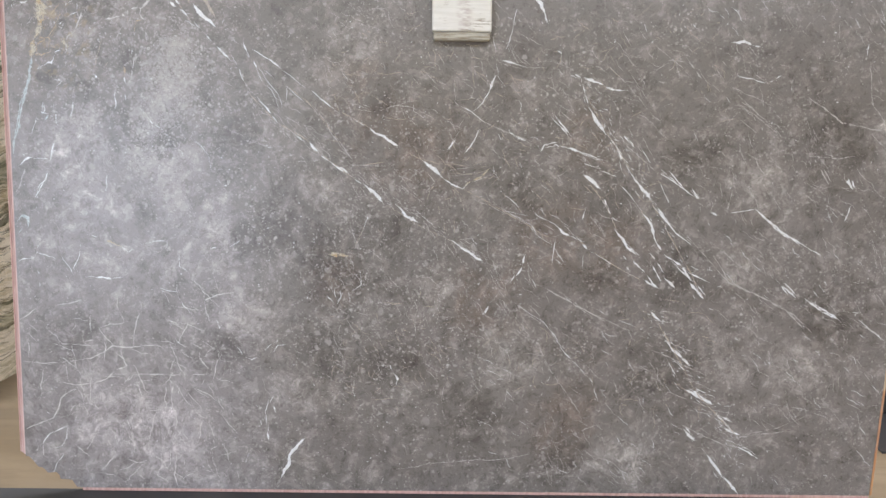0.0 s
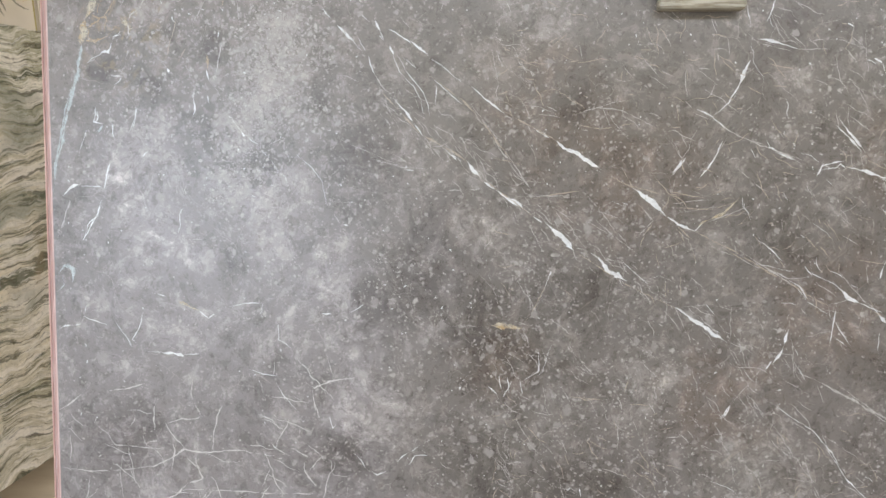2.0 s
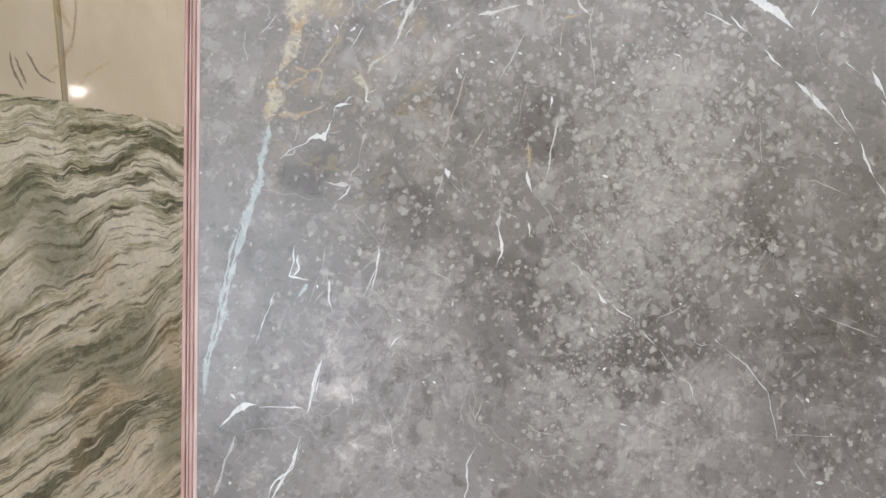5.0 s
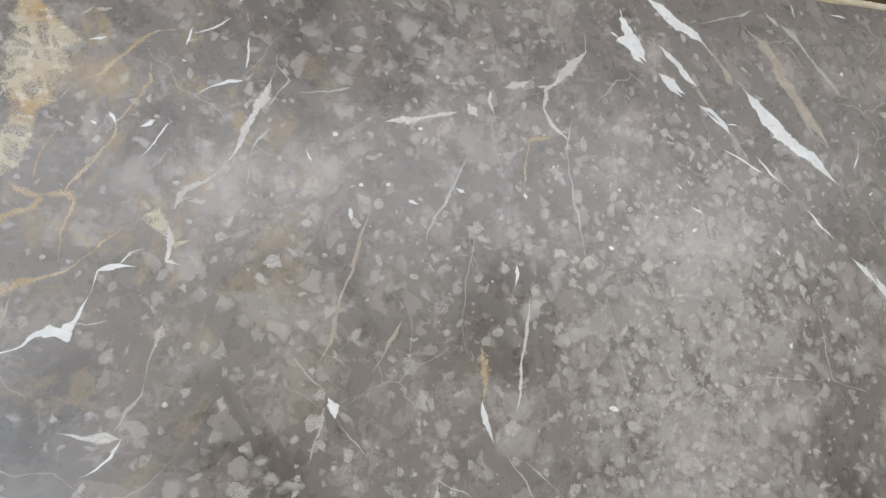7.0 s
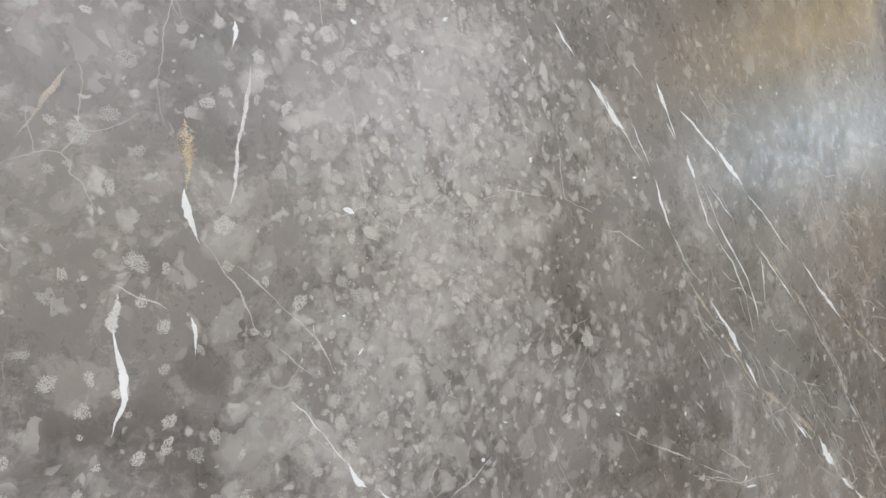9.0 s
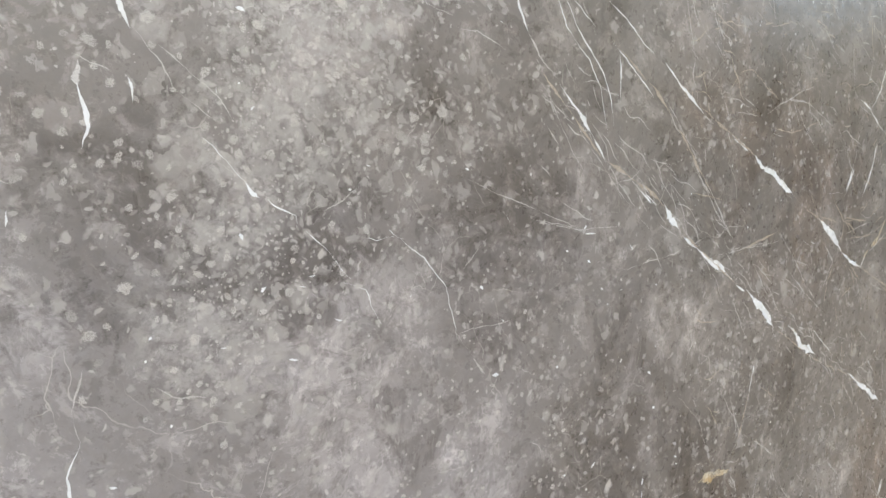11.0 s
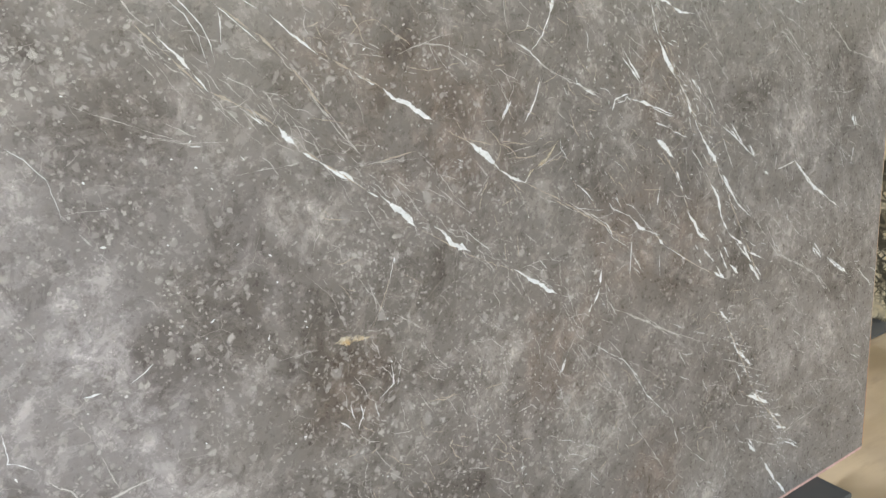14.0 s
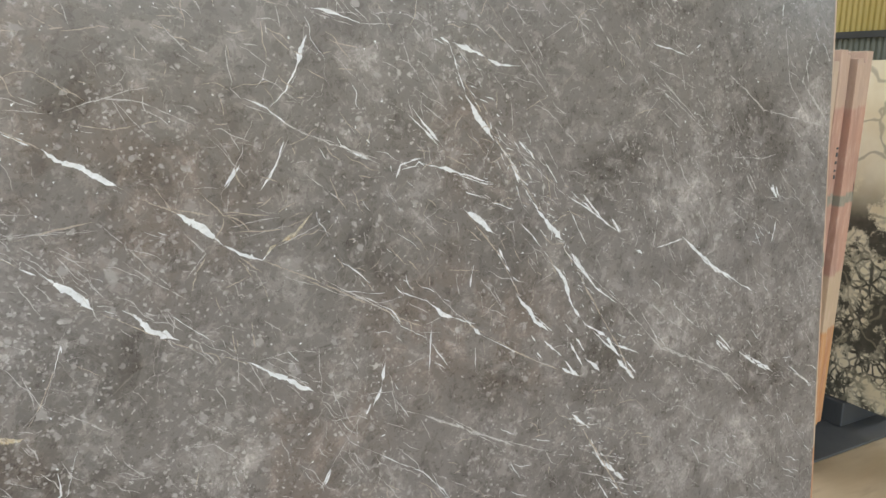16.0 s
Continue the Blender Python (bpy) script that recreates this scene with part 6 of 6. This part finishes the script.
vein(HAIR, (1.312, 1.165, 3.9), (1.341, 1.120, 5.3))
vein(CALCITE, (1.412, 1.127, 5.9), (1.427, 1.099, 5.9))
vein(HAIR, (1.461, 1.289, 2.7), (1.582, 1.180, 2.9))
vein(HAIR, (0.782, 1.244, 2.0), (0.709, 1.318, 2.0))
vein(TAN, (-0.061, 1.323, 2.2), (-0.142, 1.308, 2.1), (-0.198, 1.318, 1.6))
vein(TAN, (-0.025, 1.213, 1.5), (0.019, 1.162, 2.0), (0.101, 1.155, 1.7))
vein(TAN, (-0.089, 1.217, 1.8), (-0.066, 1.179, 2.4), (-0.000, 1.162, 1.9))
vein(TAN, (0.136, 1.046, 1.4), (0.224, 0.999, 1.9), (0.320, 0.950, 2.0))
vein(HAIR, (1.004, 1.089, 3.4), (0.988, 1.013, 3.4))
vein(CALCITE, (0.938, 1.010, 6.4), (0.953, 0.998, 4.9))
vein(HAIR, (-0.016, 1.313, 1.9), (-0.094, 1.350, 2.1), (-0.161, 1.359, 1.7))
# end of the veins


def slivers(mat, count, span, tilt, spread, long, wide, label, band=None):
    """Many hair veins scattered over a stretch of the face; band: two places, the veins crowd along the line between them."""
    verts, faces = [], []
    x0, x1, z0, z1 = span
    for k in range(count):
        if band:
            f = random.random()
            x = band[0] + (band[2] - band[0]) * f + random.gauss(0, 0.022)
            z = band[1] + (band[3] - band[1]) * f + random.gauss(0, 0.022)
        else:
            x, z = random.uniform(x0, x1), random.uniform(z0, z1)
            if noise.noise((x * 3.1, z * 3.1, count * 0.01)) < -0.05:
                continue
        a, size, w = radians(random.gauss(tilt, spread)), random.uniform(*long) * random.random() ** 0.7, random.uniform(*wide) * 0.0009
        n, y, start = max(3, int(size / 0.006)), -0.00009 - k * 4e-8, len(verts)
        cx, cz = x, z
        for i in range(n + 1):
            b = a + 0.9 * noise.noise((i * 0.3, k * 0.77, count * 0.1))
            cx, cz = cx + math.cos(b) * size / n, cz + math.sin(b) * size / n
            h = w * (0.15 + 0.85 * math.sin(math.pi * i / n)) * (1 + 0.8 * noise.noise((i * 0.6, k, 5)))
            verts += [(cx - math.sin(b) * h, y, cz + math.cos(b) * h), (cx + math.sin(b) * h, y, cz - math.cos(b) * h)]
        faces += [(start + 2 * i, start + 2 * i + 1, start + 2 * i + 3, start + 2 * i + 2) for i in range(n)]
    inside = [f for f in faces if all(L0 + 0.02 < verts[i][0] < R0 - 0.01 + 0.068 * verts[i][2] and max(0.02, 0.15 - 0.55 * (verts[i][0] - L0)) < verts[i][2] < TOPZ - 0.03 for i in f)]
    data = bpy.data.meshes.new("hair_veins")
    data.from_pydata(verts, [], inside)
    data.uv_layers.new(name="across").data.foreach_set("uv", [k for f in inside for k in (0, 0.5, 1, 0.5, 1, 0.5, 0, 0.5)])
    data.materials.append(mat)
    ob = new("hair_veins", data)
    ob.parent = slab
    return tagged(ob, label, kind="stuff")


# where the main veins run, from end to end
CHAIN, STEEP, LONG = (0.730, 0.679, 1.079, 0.128), (0.464, 1.462, 0.927, 0.705), (-0.643, 1.390, 0.169, 0.818)
slivers(HAIR, 1500, (-0.4, 1.6, 0.05, 1.74), -44, 24, (0.02, 0.12), (0.8, 1.9), "pale slanting hair veins")
slivers(HAIR, 500, (-1.45, 1.5, 0.05, 1.74), -80, 60, (0.01, 0.07), (0.6, 1.5), "short pale hair veins")
slivers(TAN, 800, (-0.4, 0.95, 0.30, 1.7), -30, 45, (0.02, 0.09), (0.8, 1.9), "tan hair veins")
slivers(CALCITE, 900, (-1.45, 1.5, 0.05, 1.74), -50, 60, (0.003, 0.012), (1.0, 2.8), "white flecks")
slivers(CALCITE, 380, (0.1, 1.6, 0.05, 1.74), -46, 16, (0.02, 0.09), (0.6, 1.5), "white slanting hair veins")
slivers(PALE, 260, (-1.5, -0.75, 0.02, 1.0), -60, 45, (0.04, 0.16), (0.9, 2.4), "pale web of veins")
slivers(CALCITE, 170, (0, 0, 0, 0), -30, 25, (0.008, 0.03), (0.7, 1.8), "white slivers along the broken vein", CHAIN)
slivers(CALCITE, 120, (0, 0, 0, 0), -50, 14, (0.01, 0.04), (0.7, 1.8), "white slivers along the steep vein", STEEP)
slivers(HAIR, 160, (0, 0, 0, 0), -46, 12, (0.02, 0.09), (0.7, 1.8), "pale slivers along the long vein", LONG)


SHELLS = {}


def room_for(x, z, r):
    """Whether a shell of radius r at x, z clears those laid before; if so it is noted."""
    cell = (int(x / 0.03), int(z / 0.03))
    for i in (-1, 0, 1):
        for j in (-1, 0, 1):
            if any((x - a) ** 2 + (z - b) ** 2 < (0.85 * (r + c)) ** 2 for a, b, c in SHELLS.get((cell[0] + i, cell[1] + j), ())):
                return False
    SHELLS.setdefault(cell, []).append((x, z, r))
    return True


def grains(count, x0, z0, x1, z1, spread, size, label):
    """Rounded pale shell grains, crowded along the line from x0, z0 to x1, z1."""
    verts, faces = [], []
    for k in range(count):
        f = random.random()
        x, z = x0 + (x1 - x0) * f + random.gauss(0, spread), z0 + (z1 - z0) * f + random.gauss(0, spread)
        if noise.noise((x * 19.0, z * 19.0, 4.0)) < random.uniform(-0.45, 0.25) or not L0 + 0.02 < x < R0 - 0.02 or not 0.15 < z < TOPZ - 0.03:
            continue
        a = 1.2 * size * random.uniform(0.25, 1.0) ** 1.8
        if not room_for(x, z, a):
            continue
        start, n, squash, turn = len(verts), random.randint(7, 10), random.uniform(0.55, 1.0), random.uniform(0, 3.1)
        for i in range(n):
            q = 2 * math.pi * i / n
            w = a * random.uniform(0.72, 1.15)
            px, pz = w * math.cos(q), w * squash * math.sin(q)
            verts.append((x + px * math.cos(turn) - pz * math.sin(turn), -0.00002 - k * 1e-9, z + px * math.sin(turn) + pz * math.cos(turn)))
        verts.append((x, -0.00002 - k * 1e-9, z))
        faces += [(start + i, start + (i + 1) % n, start + n) for i in range(n)]
    data = bpy.data.meshes.new("shell_grains")
    data.from_pydata(verts, [], faces)
    data.uv_layers.new(name="to_middle").data.foreach_set("uv", (0, 0.5, 0, 0.5, 1, 0.5) * len(faces))
    data.materials.append(GRAIN)
    ob = new("shell_grains", data)
    ob.parent = slab
    return tagged(ob, label, kind="stuff")


grains(110, -1.20, 1.40, -0.85, 1.48, 0.10, 0.0078, "larger rounded pale shells")
grains(260, -0.90, 1.45, -0.95, 1.36, 0.025, 0.0075, "larger pale shell grains")
grains(1000, -1.32, 1.36, -0.80, 1.55, 0.12, 0.0058, "rounded pale shells strewn over the fresh end")
grains(4200, -0.87, 1.57, -1.02, 1.16, 0.036, 0.0052, "pale shell grains in a dense band")
grains(500, 0.02, 0.62, -0.10, 0.72, 0.06, 0.0045, "clustered pale grains")
grains(420, -0.66, 0.92, -0.78, 1.02, 0.06, 0.0042, "clustered pale grains")
grains(600, -0.98, 1.35, -0.75, 1.15, 0.13, 0.0040, "scattered pale shell grains")
grains(1500, -1.2, 0.6, 1.2, 0.9, 0.32, 0.0036, "pale specks strewn over the stone")


# pink resin along the sides and the foot
part("edge_backing", box(L0 - 0.0235, L0 - 0.0006, 0.016, 0.0185, 0.125, TOPZ - 0.01), MAROON, slab, "dark resin between the bands")
for k, (o0, o1, y) in enumerate(((0.0006, 0.0062, 0.002), (0.0082, 0.0128, 0.006), (0.0145, 0.0170, 0.008), (0.0188, 0.0235, 0.009))):
    part("edge_band", box(L0 - o1, L0 - o0, y, 0.0155, 0.12 + 0.002 * k, TOPZ - 0.004 * k, 0.001, 1), PALE_PINK if k in (0, 2) else PINK, slab, "pink resin-stained sawn edge")
part("edge_band", box(L0 + 0.195, R0, 0.0012, 0.019, -0.012, -0.0004, 0.002, 1), PINK, slab, "pink resin-stained sawn edge")
part("edge_band", plate([(R0 + 0.003, 0.0), (R0 + 0.010, 0.0), (R1 + 0.010, TOPZ - 0.01), (R1 + 0.003, TOPZ - 0.01)], 0.003, 0.019), SAWN, slab, "brown sawn edge")

# top edge strip; its pale cream carries the light falling on it
part("edge_band", box(L0 + 0.01, R1 - 0.01, -0.0012, 0.018, TOPZ - 0.001, TOPZ + 0.007, 0.002, 1), LIT_EDGE, slab, "raw sawn top edge, the light on it put into its cream colour")

# more of the same block stand behind it
for k in range(3):
    s = thing("marble_slab", STAND @ pose(0.01 * k, 0.026 + 0.024 * k, 0), "grey marble slab behind the front one, edge alone showing", "stone slab", "slabs of the grey block")
    part("body", box(L0 + 0.26 + 0.01 * k, R0 - 0.03 - 0.01 * k, 0, 0.02, -0.01, TOPZ - 0.02 - 0.01 * k, 0.002, 1), GREY, s)

# painted wooden block that hangs over the top of the slab
block = thing("wooden_block", STAND @ pose(0.065, -0.004, 1.579), "chipped white-painted wooden block hanging before the slab", "block")
part("face", box(-0.098, 0.098, -0.045, 0.0, 0.016, 0.24, 0.008, 3), WHITE_WOOD, block)
part("foot", box(-0.094, 0.094, -0.041, -0.0005, -0.012, 0.0155, 0.010, 3), END_GRAIN, block, "worn bare wooden end")
part("hook", box(-0.02, 0.02, -0.03, 0.06, 0.2402, 0.2462, 0.002, 1), STEEL, block)

# rack under the grey slabs
rack = thing("slab_rack", pose(0, 0, 0), "dark painted steel rack carrying the grey slabs", "rack")
part("bearer", box(-2.3, 1.28, -0.11, 0.019, 0.0, 0.116, 0.004, 1), STEEL, rack)
part("bearer", box(-1.1, 1.26, 0.02, 0.34, 0.0, 0.115, 0.004, 1), STEEL, rack)
for x in (-1.0, 0.0, 1.0):
    p = part("post", box(-0.03, 0.03, 0.0, 0.06, 0.0, 1.55, 0.004, 1), STEEL, rack)
    p.matrix_local = pose(x, 0.125, 0.115, -LEAN, 0, 0)

# ---- behind, at one end: wavy green slab and polished cream slabs ----
def leaning(name, outline, m, mat, label, thick=0.02, group=""):
    s = thing(name, m, label, "stone slab", group)
    part("body", plate(outline, 0.0, thick), mat, s)
    return s


leaning("quartzite_slab", [(-2.2, 0.0), (0.95, 0.0), (0.95, 1.585)] + ragged((0.95, 1.585), (-2.2, 1.64), 0.03, 0.010, 9.0),
        pose(-2.06, 0.9, 0.14, -2, 0, 83), QUARTZITE, "green and beige wavy quartzite slab leaning on its bearers")
BESIDE = pose(-2.55, 0.9, 0.14, -3, 0, 84)
gold_slab = leaning("cream_slab", [(0.955, 0.0), (0.955 + 2.4, 0.0), (0.955 + 2.4, 2.5)] + ragged((0.955 + 2.4, 2.5), (0.955, 2.5), 0.05, 0.006, 6.0),
                    BESIDE, GOLD, "polished cream marble slab with gold veins")
smoke_slab = leaning("cream_slab", [(0.955 - 2.6, 0.0), (0.955 - 0.001, 0.0), (0.955 - 0.001, 2.5), (0.955 - 2.6, 2.5)],
                     BESIDE, SMOKE, "polished cream marble slab with smoke-grey veins")
vein(RUST, (1.056, 2.201, 23.5), (1.084, 2.103, 36.7), (1.083, 2.035, 18.4), (1.046, 1.912, 31.0), (0.951, 1.810, 29.7), (0.889, 1.782, 19.2), on=gold_slab)
vein(RUST, (1.379, 2.300, 17.7), (1.494, 2.295, 15.3), on=gold_slab)
vein(RUST, (1.006, 2.186, 25.6), (1.035, 2.138, 36.1), on=gold_slab)
vein(RUST, (1.776, 2.274, 6.7), (1.752, 2.195, 6.7), (1.772, 2.052, 6.7), on=gold_slab)
vein(SOOT, (0.714, 1.828, 12.0), (0.724, 1.764, 17.9), (0.764, 1.706, 9.2), on=smoke_slab)
vein(SOOT, (0.791, 1.838, 15.3), (0.850, 1.767, 12.5), (0.925, 1.751, 9.5), on=smoke_slab)
vein(RUST, (1.027, 1.738, 16.4), (1.144, 1.823, 23.8), (1.283, 1.883, 14.1), on=gold_slab)
vein(SOOT, (0.734, 1.812, 15.6), (0.782, 1.727, 12.6), on=smoke_slab)
vein(RUST, (1.355, 2.450, 13.9), (1.357, 2.347, 22.1), (1.415, 2.314, 28.2), (1.530, 2.323, 11.8), on=gold_slab)
back = thing("slab_rack", pose(0, 0, 0), "dark steel bearers and posts under the green and cream slabs", "rack")
for y in (-0.9, 1.6):
    part("bearer", box(-2.95, -1.96 if y > 0 else -2.1, y - 0.07, y + 0.07, 0.0, 0.138, 0.004, 1), STEEL, back)
    part("post", box(-2.88, -2.82, y - 0.03, y + 0.03, 0.138, 2.3, 0.004, 1), STEEL, back)

# ---- behind, at the other end: a fan of slabs seen end on, and the breccia slabs ----
x = 2.19
for k in range(9):
    thick = (0.030, 0.022, 0.034, 0.028, 0.038, 0.026, 0.034, 0.030, 0.036)[k]
    s = thing("marble_slab", pose(x, 0.60 + 0.012 * (k % 3), 0.135, 0, -1.0 + 0.26 * k, 0), "pinkish brown slab on edge in a leaning stack", "stone slab", "stack of pink-edged slabs")
    part("body", box(0, thick, 0, 2.2, 0, 1.49 - 0.014 * ((k * 5) % 4), 0.002, 1), SAWN, s)
    if k in (2, 5):
        for j in range(5):
            part("mark", box(0.008, 0.020, -0.0008, -0.0002, 1.13 - 0.028 * j, 1.13 - 0.028 * j + (0.008, 0.016, 0.012)[j % 3]), STEEL, s, "black marker writing")
    x += thick + (0.016 if k == 3 else 0.004)
leaning("breccia_slab", [(-3.0, 0.0), (0.0, 0.0), (0.05, 1.47)] + ragged((0.05, 1.47), (-3.0, 1.5), 0.05, 0.008, 7.0),
        pose(2.8, 0.45, 0.13, -3.0, 0, -90), BRECCIA, "cream breccia marble slab with dark green-black veining")
leaning("breccia_slab", [(-3.0, 0.0), (0.12, 0.0), (0.16, 1.47), (-3.0, 1.5)],
        pose(2.83, 0.45, 0.13, -3.0, 0, -90), BRECCIA, "cream breccia marble slab behind its twin")
rest = thing("slab_rack", pose(0, 0, 0), "dark steel bearers under the breccia and pink-edged slabs, with a dark plate for their shade", "rack")
# thin dark plate laid on the floor to stand in for the shade there
part("shade_plate", box(1.95, 3.7, 0.56, 3.6, 0.0, 0.012, 0.003, 1), STEEL, rest)
part("bearer", box(2.17, 2.53, 0.95, 1.15, 0.0122, 0.134, 0.004, 1), STEEL, rest)
part("bearer", box(2.17, 2.53, 2.2, 2.4, 0.0122, 0.134, 0.004, 1), STEEL, rest)
part("bearer", box(2.78, 3.3, 0.7, 3.4, 0.0122, 0.125, 0.004, 1), STEEL, rest)
part("post", box(3.0, 3.08, 1.2, 1.28, 0.125, 1.6, 0.004, 1), BROWN, rest, "rust-red steel post")

# bulkhead lamps on the walls
def bulkhead_lamp(m):
    lamp = thing("bulkhead_lamp", m, "small oval bulkhead lamp glowing on the warehouse wall", "lamp", "bulkhead lamps")
    part("housing", box(-0.11, 0.11, -0.05, 0.0, -0.07, 0.07, 0.02, 3), STEEL, lamp)
    bm = bmesh.new()
    bmesh.ops.create_uvsphere(bm, u_segments=24, v_segments=12, radius=1, matrix=Matrix.Translation((0, -0.05, 0)) @ Matrix.Diagonal((0.09, 0.05, 0.05, 1)))
    part("glass", bm, LAMP, lamp, "glowing frosted glass")


bulkhead_lamp(pose(2.3, N - 0.012, 3.17))
bulkhead_lamp(pose(E - 0.012, -3.45, 2.27, 0, 0, -90))
